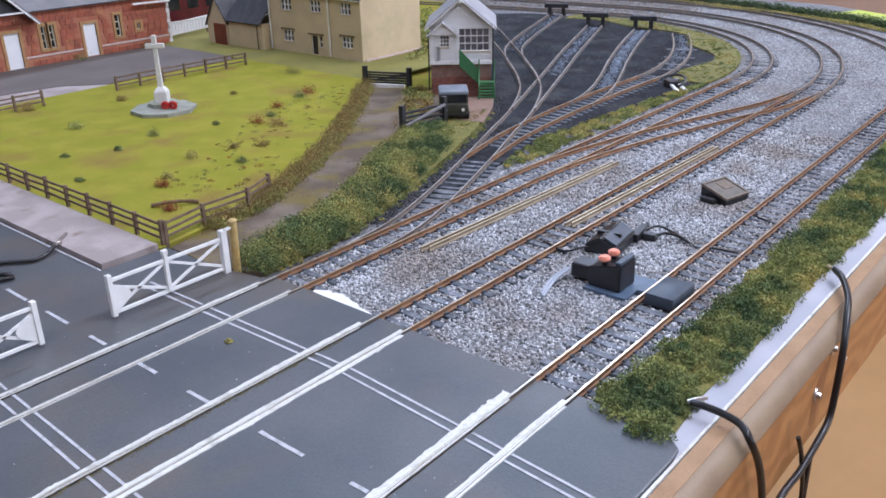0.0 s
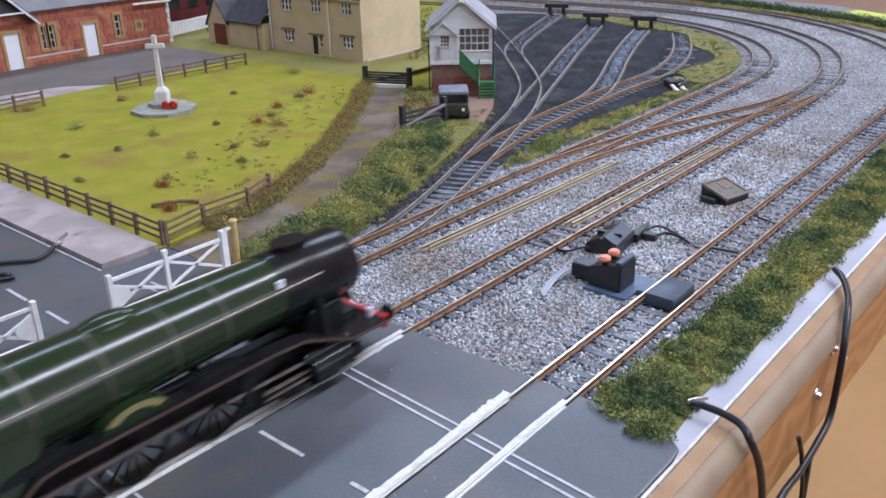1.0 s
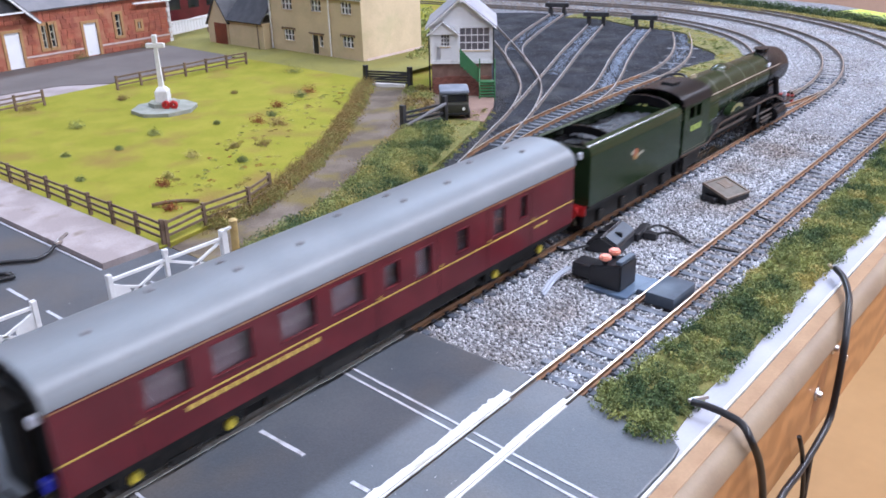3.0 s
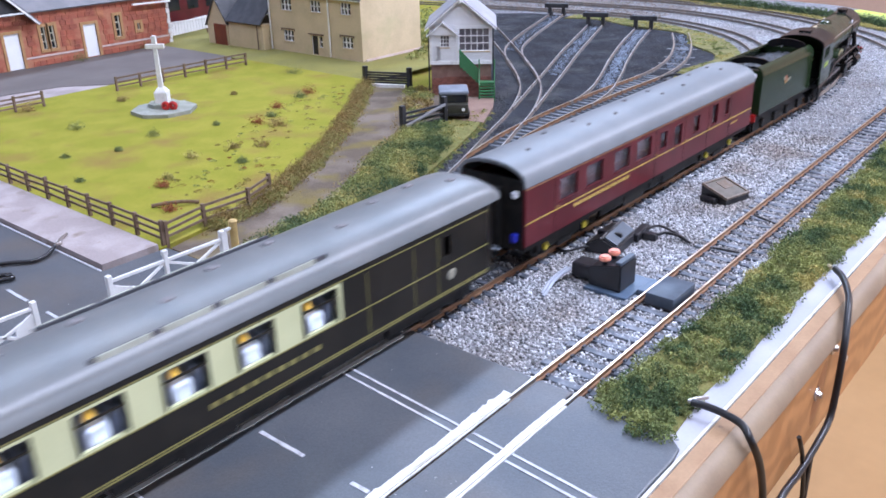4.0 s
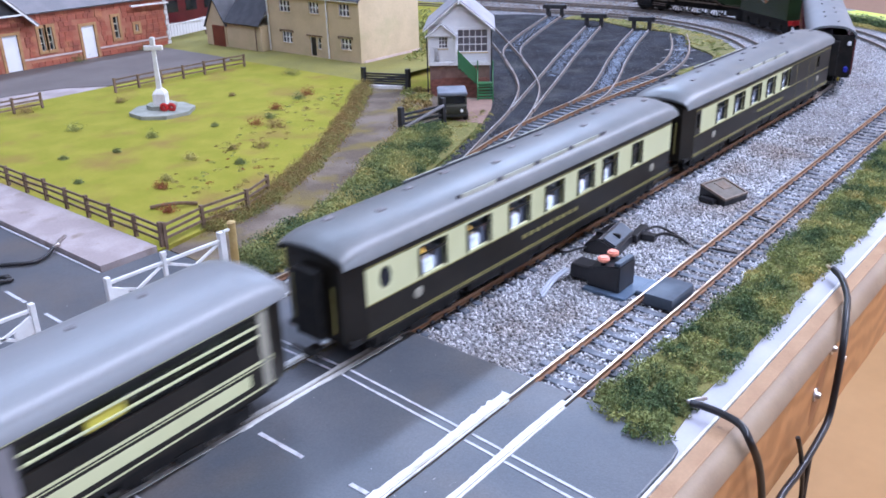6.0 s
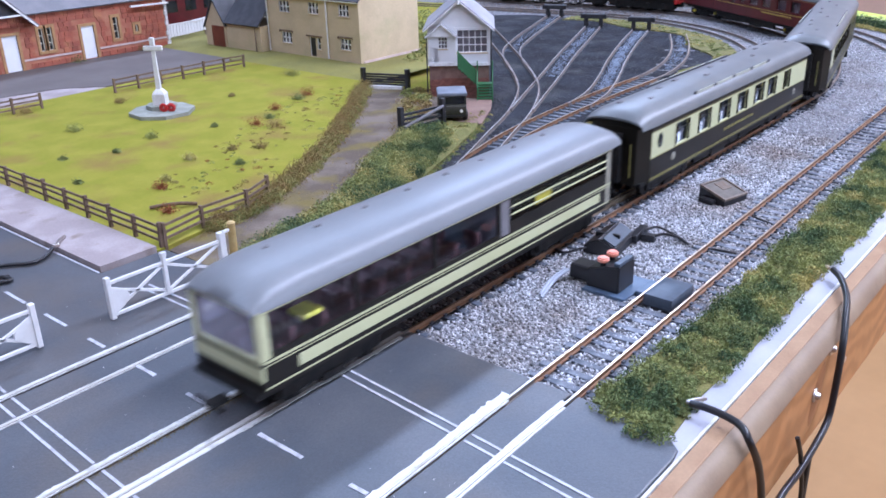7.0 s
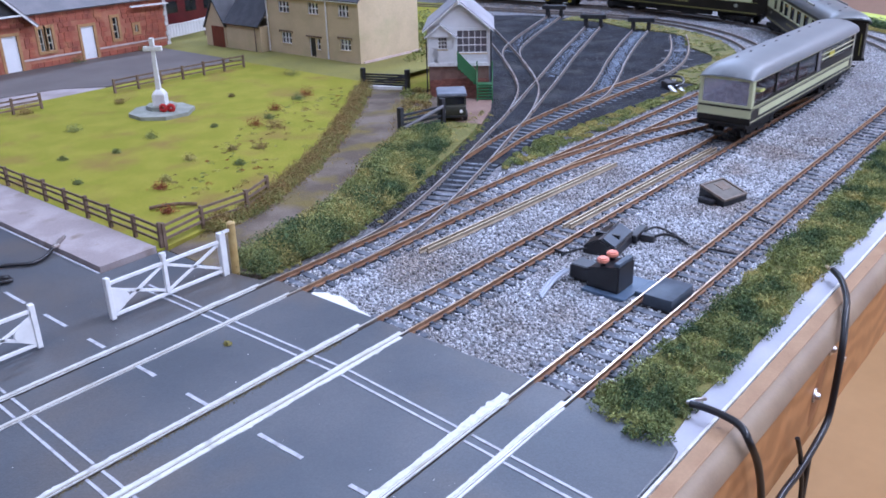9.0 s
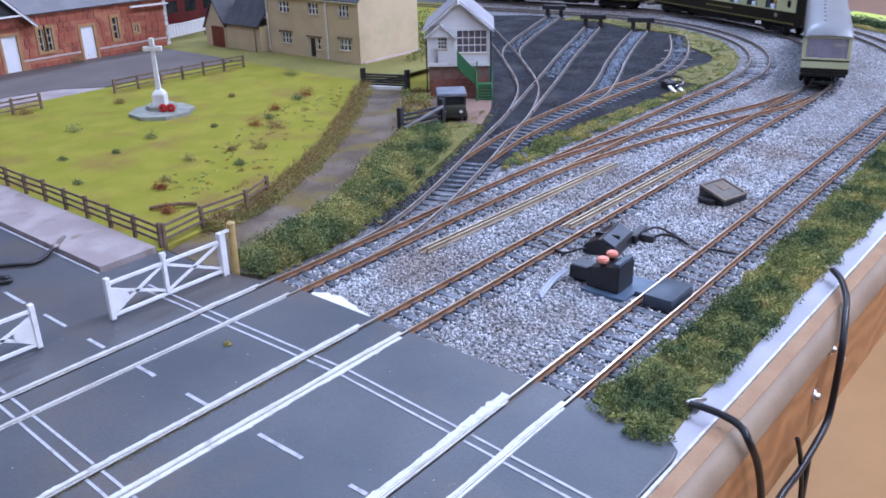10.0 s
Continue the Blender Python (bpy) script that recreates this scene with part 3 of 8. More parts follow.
# ---- wooden edge of the baseboard ----
def fascia():
    t = thing("baseboard_frame", "pine edge board of the railway baseboard with bolts", "frame")
    part("board", box(bmesh.new(), -1.9, 1.0, 0.0748, EDGE - 0.0006, -0.045, -0.0062, 0.0008), M["wood"], t, "orange-brown planed pine board")
    part("edge_strip", box(bmesh.new(), -1.9, 1.0, 0.0800, EDGE - 0.0002, -0.0060, -0.0008, 0.0004), M["woodtop"], t, "raw pale sawn top edge")
    part("worn_edge", sweep(bmesh.new(), [Vector((x, 0.0799, -0.0060)) for x in (-1.9, -0.5, 0.1, 0.4, 1.0)], [(0.0, 0.0), (0.0, 0.0051), (-0.0018, 0.0048), (-0.0040, 0.0036), (-0.0056, 0.0016), (-0.0062, -0.0012), (-0.0052, 0.0)]), M["woodedge"], t, "rounded greyish worn edge", smooth=True)
    part("white_lip", box(bmesh.new(), -1.9, 0.93, EDGE + 0.0001, EDGE + 0.0012, -0.0044, -0.0004, 0.0002), M["railpaint"], t, "thin white painted lip")
    for x, z in ((0.3090, -0.0230), (0.3225, -0.0085), (0.3390, -0.0205)):
        b = bmesh.new()
        cyl(b, (x, 0.0747, z), (x, 0.0742, z), 0.0030, 0.0028, 16)
        cyl(b, (x, 0.0743, z), (x, 0.0726, z), 0.0016, 0.0012, 12)
        part("bolt", b, M["steelrail"], t, "zinc-plated bolt", smooth=True)
    b = bmesh.new()
    bmesh.ops.create_uvsphere(b, u_segments=16, v_segments=10, radius=1.0, matrix=Matrix.Translation((0.3125, 0.0749, -0.0245)) @ Matrix.Rotation(radians(18), 4, "Y") @ Matrix.Diagonal((0.0062, 0.0004, 0.014, 1)))
    part("knot", b, M["knot"], t, "long dark knot in the pine")


M["woodedge"] = material("worn_grey_pine_edge", (0.21, 0.145, 0.09), 0.55, second=(0.26, 0.19, 0.12), scale=45, stain=(0.27, 0.19, 0.12), stain_scale=60, stain_at=(0.6, 0.75), fine=0.06)
M["knot"] = material("dark_pine_knot", (0.3, 0.13, 0.05), 0.45, second=(0.22, 0.09, 0.035), scale=150, fine=0.06)
fascia()
out = [(-0.9, EDGE + 0.0017), (0.93, EDGE + 0.0017)] + [(x, 0.0985 + 0.002 * noise.noise((x * 90, 0, 0))) for x in np.linspace(0.93, -0.9, 90)]
slab("card_strip", out, -0.0044, -0.0014, M["paper"], "white card strip along the baseboard edge", "card")


# ---- loose scenery ----
def inside(poly, x, y):
    ok = np.zeros(len(x), bool)
    n = len(poly)
    for i in range(n):
        (x1, y1), (x2, y2) = poly[i], poly[(i + 1) % n]
        hit = ((y1 > y) != (y2 > y)) & (x < (x2 - x1) * (y - y1) / (y2 - y1 + 1e-12) + x1)
        ok ^= hit
    return ok


def scatter(poly, n, rng):
    P = np.array(poly)
    x, y = rng.uniform(P[:, 0].min(), P[:, 0].max(), n * 3), rng.uniform(P[:, 1].min(), P[:, 1].max(), n * 3)
    k = inside(poly, x, y)
    return x[k][:n], y[k][:n]


def stones(name, poly, n, size, z, seed, label, avoid=(), mat="stone"):
    rng = np.random.default_rng(seed)
    x, y = scatter(poly, n, rng)
    bed = np.full(len(x), 9.0)
    for ln in avoid:
        pts = np.array([(p.x, p.y) for p, d in resample(ln, 0.004)])
        near = np.full(len(x), 9.0)
        for k in range(0, len(pts), 40):
            c = pts[k:k + 40]
            near = np.minimum(near, np.sqrt((x[:, None] - c[None, :, 0]) ** 2 + (y[:, None] - c[None, :, 1]) ** 2).min(1))
        keep = ~((np.abs(near - GAUGE / 2) < 0.0016) | ((near < 0.0155) & (rng.uniform(size=len(x)) < 0.3)))
        x, y, bed = x[keep], y[keep], np.minimum(bed, near)[keep]
    zz = z + rng.uniform(-0.0004, 0.0003, len(x)) + np.where(bed < 0.0145, 0.0003, 0)
    s = size * rng.uniform(0.6, 1.35, len(x))
    return cloud(name, M[mat], np.c_[x, y, zz], s, "stone", seed, label=label, category="ballast")


BALLAST_NEAR = [(0.2235, 0.10), (0.60, 0.113), (0.60, 0.297), (0.43, 0.30), (0.30, 0.2965), (0.223, 0.292)]
stones("ballast_stones", BALLAST_NEAR, 78000, 0.00078, -0.0034, 3, "loose grey granite ballast chippings between the tracks", (LINE_MID, LINE_LEFT, LINE_RIGHT))
BALLAST_FAR = [(0.60, 0.113), (0.95, 0.12), (1.17, 0.28), (1.22, 0.45), (1.22, 0.50), (1.0, 0.5), (0.93, 0.38), (0.84, 0.31), (0.75, 0.295), (0.60, 0.297)]
stones("ballast_stones", BALLAST_FAR, 34000, 0.00095, -0.0036, 4, "loose grey granite ballast chippings round the curve", (LINE_MID, LINE_LEFT, LINE_RIGHT), "farstone")
stones("ballast_stones", [(1.22, 0.47), (1.22, 0.85), (0.99, 0.85), (1.0, 0.52), (1.06, 0.49)], 10000, 0.0010, -0.0034, 5, "dusty brown ballast on the far side of the curve", (LINE_MID, LINE_LEFT, LINE_RIGHT), "dustystone")
M["coalbits"] = material("coal_bits", (0.035, 0.035, 0.04), 0.6, island=0.7, fine=0)
rng = np.random.default_rng(9)
cx, cy = scatter(COAL, 16000, rng)
cloud("coal_bits", M["coalbits"], np.c_[cx, cy, np.full(len(cx), -0.0029)], rng.uniform(0.0004, 0.0009, len(cx)), "stone", 9, label="scattered black coal and ash bits", category="coal")

# coal dust and crumbs blown over the yard's edge
edge = resample([Vector((x, y, 0)) for x, y in ((0.30, 0.300), (0.36, 0.318), (0.42, 0.34), (0.475, 0.362), (0.54, 0.398), (0.56, 0.42))], 0.0004)
k = rng.integers(0, len(edge), 2600)
off = rng.normal(0, 0.004, 2600)
at = np.array([(edge[i][0].x - edge[i][1].y * o, edge[i][0].y + edge[i][1].x * o, -0.0024) for i, o in zip(k, off)])
cloud("coal_bits", M["coalbits"], at, rng.uniform(0.0004, 0.0010, 2600), "stone", 10, label="black coal crumbs strewn along the yard edge", category="coal")

BLUE = material("blue_grey_chips", (0.3, 0.36, 0.46), 0.8, second=(0.2, 0.24, 0.31), scale=60, island=0.36, fine=0)
for ln, lo, n in ((LINE_THREE, 0.64, 1500), (LINE_TWO, 0.66, 650), (LINE_ONE, 0.74, 350), (LINE_FOUR, 0.74, 350)):
    pts = [(p, d) for p, d in resample(ln, 0.002) if p.x > lo]
    pick = rng.integers(0, len(pts), n)
    side = rng.normal(0, 0.0033, n)
    cloud("ballast_chips", BLUE, np.array([(pts[k][0].x - pts[k][1].y * u, pts[k][0].y + pts[k][1].x * u, -0.0024) for k, u in zip(pick, side)]), rng.uniform(0.0004, 0.0008, n), "stone", 12, label="blue-grey chippings between the siding rails", category="ballast")

M["leaf_dark"] = material("foam_leaf_dark", (0.15, 0.19, 0.06), 0.85, second=(0.215, 0.24, 0.08), scale=70, island=0.4, fine=0)
M["leaf_deep"] = material("foam_leaf_deep_green", (0.05, 0.09, 0.035), 0.9, second=(0.09, 0.135, 0.05), scale=90, island=0.5, fine=0)
M["leaf_mid"] = material("foam_leaf_olive", (0.29, 0.31, 0.095), 0.85, second=(0.21, 0.24, 0.075), scale=60, island=0.36, fine=0)
M["leaf_gold"] = material("foam_leaf_yellow", (0.43, 0.37, 0.12), 0.85, second=(0.31, 0.285, 0.09), scale=55, island=0.33, fine=0)
M["leaf_brown"] = material("foam_leaf_brown", (0.26, 0.168, 0.055), 0.85, second=(0.27, 0.215, 0.07), scale=55, island=0.38, fine=0)
M["leaf_red"] = material("foam_leaf_rust", (0.25, 0.075, 0.025), 0.85, island=0.4, fine=0)


def clumps(name, centres, radii, per, leaf, mat, seed, label, category, flat=0.8, z=-0.002):
    rng = np.random.default_rng(seed)
    c = np.repeat(np.asarray(centres), per, 0)
    r = np.repeat(np.asarray(radii), per)
    d = rng.normal(size=(len(c), 3))
    d[:, 2] = np.abs(d[:, 2])
    d /= np.linalg.norm(d, axis=1)[:, None]
    k = r * rng.uniform(0.55, 1.08, len(r))
    p = np.c_[c[:, 0] + d[:, 0] * k, c[:, 1] + d[:, 1] * k, z + d[:, 2] * k * flat]
    return cloud(name, M[mat], p, leaf * rng.uniform(0.6, 1.4, len(p)), "leaf", seed, label=label, category=category)


def bush_area(poly, n, r, per, leaf, share, seed, label, category="foliage", flat=0.8, z=-0.002):
    rng = np.random.default_rng(seed)
    x, y = scatter(poly, n, rng)
    tone = np.array([noise.noise((a * 60, b * 60, seed)) + 0.6 * noise.noise((a * 24, b * 24, seed + 5)) for a, b in zip(x, y)]) + rng.normal(0, 0.13, len(x))
    cuts = np.quantile(tone, np.cumsum([0] + [s for m, s in share]))
    for (mat, s), a, b in zip(share, cuts, cuts[1:]):
        k = (tone >= a) & (tone <= b)
        if k.sum():
            clumps(category.replace(" ", "_"), np.c_[x[k], y[k]], rng.uniform(*r, k.sum()), per, leaf, mat, seed + len(mat), label, category, flat, z)


# hedge along the baseboard edge
M["brightgrass"] = material("bright_yellow_green", (0.42, 0.5, 0.07), 0.9, second=(0.46, 0.52, 0.1), scale=30, fine=0.06)
M["underleaf"] = material("scatter_flock", (0.14, 0.14, 0.045), 0.95, second=(0.21, 0.19, 0.07), scale=200, bump=0.8, bump_scale=900, fine=0.3)
M["scrubflock"] = material("yellow_scrub_flock", (0.2, 0.185, 0.075), 0.95, second=(0.145, 0.14, 0.06), scale=90, bump=0.8, bump_scale=900, fine=0.25)
matt(M["underleaf"])
matt(M["scrubflock"])
HEDGE = [(0.2185, 0.1195), (0.2245, 0.124), (0.26, 0.1215), (0.32, 0.1195), (0.40, 0.1205), (0.50, 0.1235), (0.60, 0.126), (0.90, 0.135), (0.90, 0.0950), (0.62, 0.0945), (0.45, 0.0950), (0.36, 0.0960), (0.29, 0.0945), (0.25, 0.0960), (0.2165, 0.0935), (0.2135, 0.104)]
slab("ground", [(max(a, 0.2232), b) for a, b in HEDGE], -0.0036, -0.0008, M["underleaf"], "olive scatter flock under the hedge", "flock")
bush_area(HEDGE, 1900, (0.0020, 0.0052), 150, 0.00052, [("leaf_deep", 0.2), ("leaf_dark", 0.38), ("leaf_mid", 0.3), ("leaf_gold", 0.12)], 21, "bushy olive-green foam hedge along the baseboard edge", "foliage mat", 0.95, -0.0008)
# verge between the earth track and the loop
VERGE = [(0.2235, 0.2975), (0.27, 0.2995), (0.30, 0.3065), (0.335, 0.3175), (0.38, 0.337), (0.43, 0.3595), (0.455, 0.375), (0.462, 0.397), (0.435, 0.400), (0.3737, 0.371), (0.335, 0.3515), (0.2988, 0.333), (0.262, 0.325), (0.236, 0.3205), (0.2225, 0.312)]
slab("ground", VERGE, -0.0036, -0.0004, M["underleaf"], "olive scatter flock under the bushes", "flock")
bush_area(VERGE, 700, (0.0022, 0.0088), 300, 0.00050, [("leaf_deep", 0.2), ("leaf_dark", 0.24), ("leaf_mid", 0.31), ("leaf_gold", 0.25)], 33, "dense dark-green foam bushes beside the earth track", "bushes", 1.0, -0.0005)
bush_area([(0.2245, 0.2985), (0.27, 0.302), (0.32, 0.316), (0.36, 0.333), (0.35, 0.352), (0.30, 0.330), (0.25, 0.321), (0.2235, 0.311)], 70, (0.0055, 0.0098), 380, 0.00062, [("leaf_deep", 0.3), ("leaf_dark", 0.35), ("leaf_mid", 0.25), ("leaf_gold", 0.1)], 34, "tall dark-green foam bushes beside the gate", "bushes", 1.1, -0.0005)
bush_area([(0.455, 0.372), (0.50, 0.385), (0.522, 0.395), (0.50, 0.41), (0.47, 0.405), (0.45, 0.40)], 60, (0.003, 0.005), 60, 0.0009, [("leaf_mid", 0.5), ("leaf_gold", 0.5)], 35, "low yellow-green scrub beside the hut", "bushes", 0.4)
VERGE_LOW = [(0.30, 0.3055), (0.36, 0.3235), (0.42, 0.3465), (0.475, 0.3685), (0.515, 0.391), (0.492, 0.404), (0.46, 0.405), (0.43, 0.39), (0.38, 0.36), (0.33, 0.335), (0.30, 0.325)]
slab("ground", VERGE_LOW, -0.0036, -0.0007, M["underleaf"], "olive scatter flock on the verge", "flock")
bush_area(VERGE_LOW, 420, (0.0014, 0.0030), 45, 0.0007, [("leaf_dark", 0.2), ("leaf_mid", 0.45), ("leaf_gold", 0.35)], 37, "short olive grass and scrub on the verge", "scrub", 0.5)
# ragged scrub over the verge's edges and dry litter on the earth track
line = [p for p, d in resample(smooth_line([(0.226, 0.298), (0.262, 0.2995), (0.30, 0.3055), (0.36, 0.3235), (0.42, 0.3465), (0.475, 0.3685), (0.515, 0.391)]), 0.0011)]
rng = np.random.default_rng(45)
off = rng.normal(0, 0.0022, (len(line), 2))
for k, mat in enumerate(("leaf_mid", "leaf_gold", "leaf_dark")):
    clumps("scrub", [(p.x + a, p.y + b) for p, (a, b) in zip(line, off)][k::3], rng.uniform(0.0008, 0.0026, len(line))[k::3], 40, 0.0006, mat, 46 + k, "short scrub straggling over the verge edge", "scrub", 0.6, -0.0022)
for k, (mat, way) in enumerate((("leaf_brown", [(0.236, 0.361), (0.2705, 0.3625), (0.3155, 0.380), (0.3718, 0.410), (0.4519, 0.465), (0.53, 0.525)]), ("leaf_gold", [(0.2225, 0.313), (0.2988, 0.335), (0.335, 0.3535), (0.3737, 0.373), (0.435, 0.402), (0.47, 0.43), (0.52, 0.475)]), ("leaf_brown", [(0.23, 0.325), (0.30, 0.343), (0.3737, 0.38), (0.435, 0.41), (0.52, 0.48)]))):
    p = [q for q, d in resample(smooth_line(way), 0.0003)]
    off = rng.normal(0, 0.0032, (len(p), 2))
    cloud("leaf_litter", M[mat], np.array([(q.x + a, q.y + b, -0.0009) for q, (a, b) in zip(p, off)]), rng.uniform(0.0003, 0.0008, len(p)), "leaf", 70 + k, label="dry leaf litter along the earth track", category="litter")
ROUGH = [(0.30, 0.384), (0.3718, 0.424), (0.4519, 0.479), (0.52, 0.535), (0.50, 0.57), (0.43, 0.54), (0.36, 0.50), (0.29, 0.46), (0.25, 0.43), (0.25, 0.375)]
bush_area(ROUGH, 130, (0.0012, 0.0036), 50, 0.0004, [("leaf_brown", 0.42), ("leaf_gold", 0.34), ("leaf_mid", 0.2), ("leaf_red", 0.04)], 39, "scattered dry grass patches in the field", "dry grass", 0.22, -0.0002)
# strip between the yard and the loop
bush_area([(0.405, 0.3015), (0.4242, 0.3075), (0.4876, 0.3195), (0.5812, 0.311), (0.66, 0.3075), (0.70, 0.3015), (0.70, 0.2965), (0.60, 0.2965), (0.45, 0.2955)], 330, (0.0016, 0.0038), 75, 0.0007, [("leaf_dark", 0.25), ("leaf_mid", 0.45), ("leaf_gold", 0.3)], 41, "low yellow-green scrub between siding and loop", "scrub", 0.55)
curve = [(0.727 + 0.2575 * math.sin(a), 0.5555 - 0.2575 * math.cos(a)) for a in np.linspace(-0.1, 1.75, 24)]
curve += [(0.727 + rr * math.sin(a), 0.5555 - rr * math.cos(a)) for a, rr in zip(np.linspace(1.75, -0.1, 24), 0.226 + 0.009 * np.sin(np.linspace(0, 19, 24)))]
slab("ground", curve, -0.0036, -0.0016, M["scrubflock"], "yellow-green scatter flock inside the curve", "flock")
bush_area(curve, 900, (0.0012, 0.0036), 70, 0.0006, [("leaf_dark", 0.22), ("leaf_mid", 0.38), ("leaf_gold", 0.4)], 43, "low yellow-green scrub inside the curve", "scrub", 0.34)
# hedge along the field
FH = [(0.243, 0.3655), (0.2705, 0.3675), (0.3155, 0.3868), (0.3718, 0.4178), (0.4519, 0.4724), (0.53, 0.533)]
fh = [p for p, d in resample(smooth_line(FH), 0.0021)]
rng = np.random.default_rng(51)
side = rng.uniform(-0.0035, 0.0035, (len(fh), 2))
clumps("hedge", [(p.x + a, p.y + b) for p, (a, b) in zip(fh, side)], rng.uniform(0.0045, 0.0085, len(fh)), 330, 0.00048, "leaf_brown", 52, "straggling brown-green hedge along the field", "hedge", 1.15)
clumps("hedge", [(p.x + b + 0.001, p.y + a - 0.002) for p, (a, b) in zip(fh[::2], side)], rng.uniform(0.004, 0.0068, len(fh[::2])), 300, 0.00048, "leaf_mid", 53, "straggling brown-green hedge along the field", "hedge", 1.0)
clumps("hedge", [(p.x + a, p.y + b - 0.003) for p, (a, b) in zip(fh[::3], side)], rng.uniform(0.003, 0.0055, len(fh[::3])), 300, 0.00048, "leaf_gold", 54, "straggling brown-green hedge along the field", "hedge", 1.1)
bush_area([(0.545, 0.497), (0.50, 0.457), (0.47, 0.425), (0.478, 0.42), (0.52, 0.45), (0.55, 0.475)], 90, (0.003, 0.006), 60, 0.001, [("leaf_brown", 0.4), ("leaf_gold", 0.35), ("leaf_mid", 0.25)], 57, "brown and yellow scrub beside the track", "scrub", 0.9)
# dark hedge on the far edge of the board
far = [p for p, d in resample(smooth_line([(1.02, 0.185), (1.072, 0.252), (1.101, 0.301), (1.130, 0.376), (1.153, 0.458), (1.176, 0.551), (1.185, 0.65), (1.185, 0.80)]), 0.004)]
clumps("hedge", [(p.x, p.y) for p in far], rng.uniform(0.007, 0.010, len(far)), 190, 0.0010, "leaf_deep", 61, "dark green hedge along the far board edge", "hedge", 1.2)
clumps("scrub", [(p.x - 0.013, p.y + 0.004) for p in far], rng.uniform(0.004, 0.007, len(far)), 110, 0.0009, "leaf_gold", 62, "low yellow-green scrub before the far hedge", "scrub", 0.5)
slab("ground", [(1.13, 0.218), (1.172, 0.258), (1.205, 0.318), (1.165, 0.342), (1.128, 0.335), (1.113, 0.301), (1.085, 0.245)], -0.0044, -0.0030, M["brightgrass"], "bright yellow-green strip behind the far hedge", "grass")
bush_area([(0.62, 0.56), (0.68, 0.56), (0.86, 0.66), (0.93, 0.72), (0.86, 0.78), (0.72, 0.66)], 90, (0.006, 0.012), 60, 0.0018, [("leaf_dark", 0.5), ("leaf_mid", 0.3), ("leaf_gold", 0.2)], 64, "green bushes behind the signal box", "bushes", 1.0)


def tuft(x, y, r, mat, label):
    rng = np.random.default_rng(int(x * 9999))
    n = 420
    d = rng.normal(size=(n, 3)) * (r * 0.8, r, r * 0.8) * 0.48
    ob = cloud("grass_tuft", M[mat], np.c_[x + d[:, 0], y + d[:, 1], np.abs(d[:, 2])], rng.uniform(0.0003, 0.0007, n), "leaf", int(x * 999), label=label, category="tuft")
    tagged(ob, group="tufts in the field")


for x, y, r, m in ((0.3716, 0.6599, 0.006, "leaf_brown"), (0.3022, 0.6067, 0.007, "leaf_mid"), (0.3254, 0.5424, 0.005, "leaf_mid"), (0.3906, 0.5081, 0.007, "leaf_red"), (0.4311, 0.5335, 0.006, "leaf_red"), (0.4791, 0.549, 0.007, "leaf_red"),
                   (0.526, 0.6217, 0.009, "leaf_mid"), (0.395, 0.4909, 0.007, "leaf_brown"), (0.3546, 0.4578, 0.006, "leaf_brown"), (0.3227, 0.4396, 0.004, "leaf_dark"), (0.2642, 0.4399, 0.005, "leaf_red"), (0.3083, 0.6918, 0.007, "leaf_brown"),
                   (0.4648, 0.5449, 0.006, "leaf_dark"), (0.34, 0.47, 0.004, "leaf_brown"), (0.29, 0.53, 0.003, "leaf_dark"), (0.37, 0.53, 0.003, "leaf_dark"), (0.31, 0.475, 0.005, "leaf_gold"), (0.275, 0.45, 0.004, "leaf_gold"), (0.24, 0.49, 0.003, "leaf_dark"), (0.41, 0.515, 0.004, "leaf_dark"), (0.26, 0.545, 0.003, "leaf_mid"), (0.44, 0.60, 0.003, "leaf_brown"), (0.2434, 0.4015, 0.005, "leaf_red")):
    tuft(x, y, r, m, {"leaf_red": "rust-red dried grass tuft in the field", "leaf_brown": "brown dried grass tuft in the field", "leaf_gold": "yellowish grass tuft in the field"}.get(m, "dark green grass tuft in the field"))

M["log"] = material("log_bark", (0.12, 0.07, 0.04), 0.85, second=(0.2, 0.13, 0.08), scale=200, bump=0.5)
bm = bmesh.new()
sweep(bm, smooth_line([(0.2393, 0.4128, 0.0012), (0.245, 0.409, 0.0018), (0.252, 0.403, 0.0022), (0.2596, 0.3974, 0.001)], 5), [(0.0011 * math.cos(a), 0.0011 * math.sin(a)) for a in np.linspace(0, 5.6, 8)])
tagged(finish("log", bm, M["log"]), "fallen brown branch lying in the grass", "branch")
clumps("moss", [(0.1714, 0.2554)], [0.0016], 60, 0.0006, "leaf_gold", 71, "small yellow-green foam crumb on the road", "crumb", 0.6, 0.0)

# ---- fences ----
M["fence"] = material("weathered_fence", (0.13, 0.085, 0.055), 0.8, second=(0.19, 0.13, 0.09), scale=180, fine=0.15)


def fence(posts, label, height=0.0125, rails=(0.0035, 0.0072, 0.0108), base=0.0):
    t = thing("field_fence", label, "fence")
    for x, y in posts:
        h = height + random.uniform(-0.0006, 0.0006)
        bm = bar(bmesh.new(), (x, y, base - 0.002), (x + random.uniform(-0.0003, 0.0003), y, base + h), 0.0019, 0.0017, 0, (1, 0, 0))
        part("post", bm, M["fence"], t)
    for a, b in zip(posts, posts[1:]):
        for z in rails:
            part("rail", bar(bmesh.new(), (*a, base + z + random.uniform(-0.0003, 0.0003)), (*b, base + z + random.uniform(-0.0003, 0.0003)), 0.0007, 0.0013), M["fence"], t)
    return t


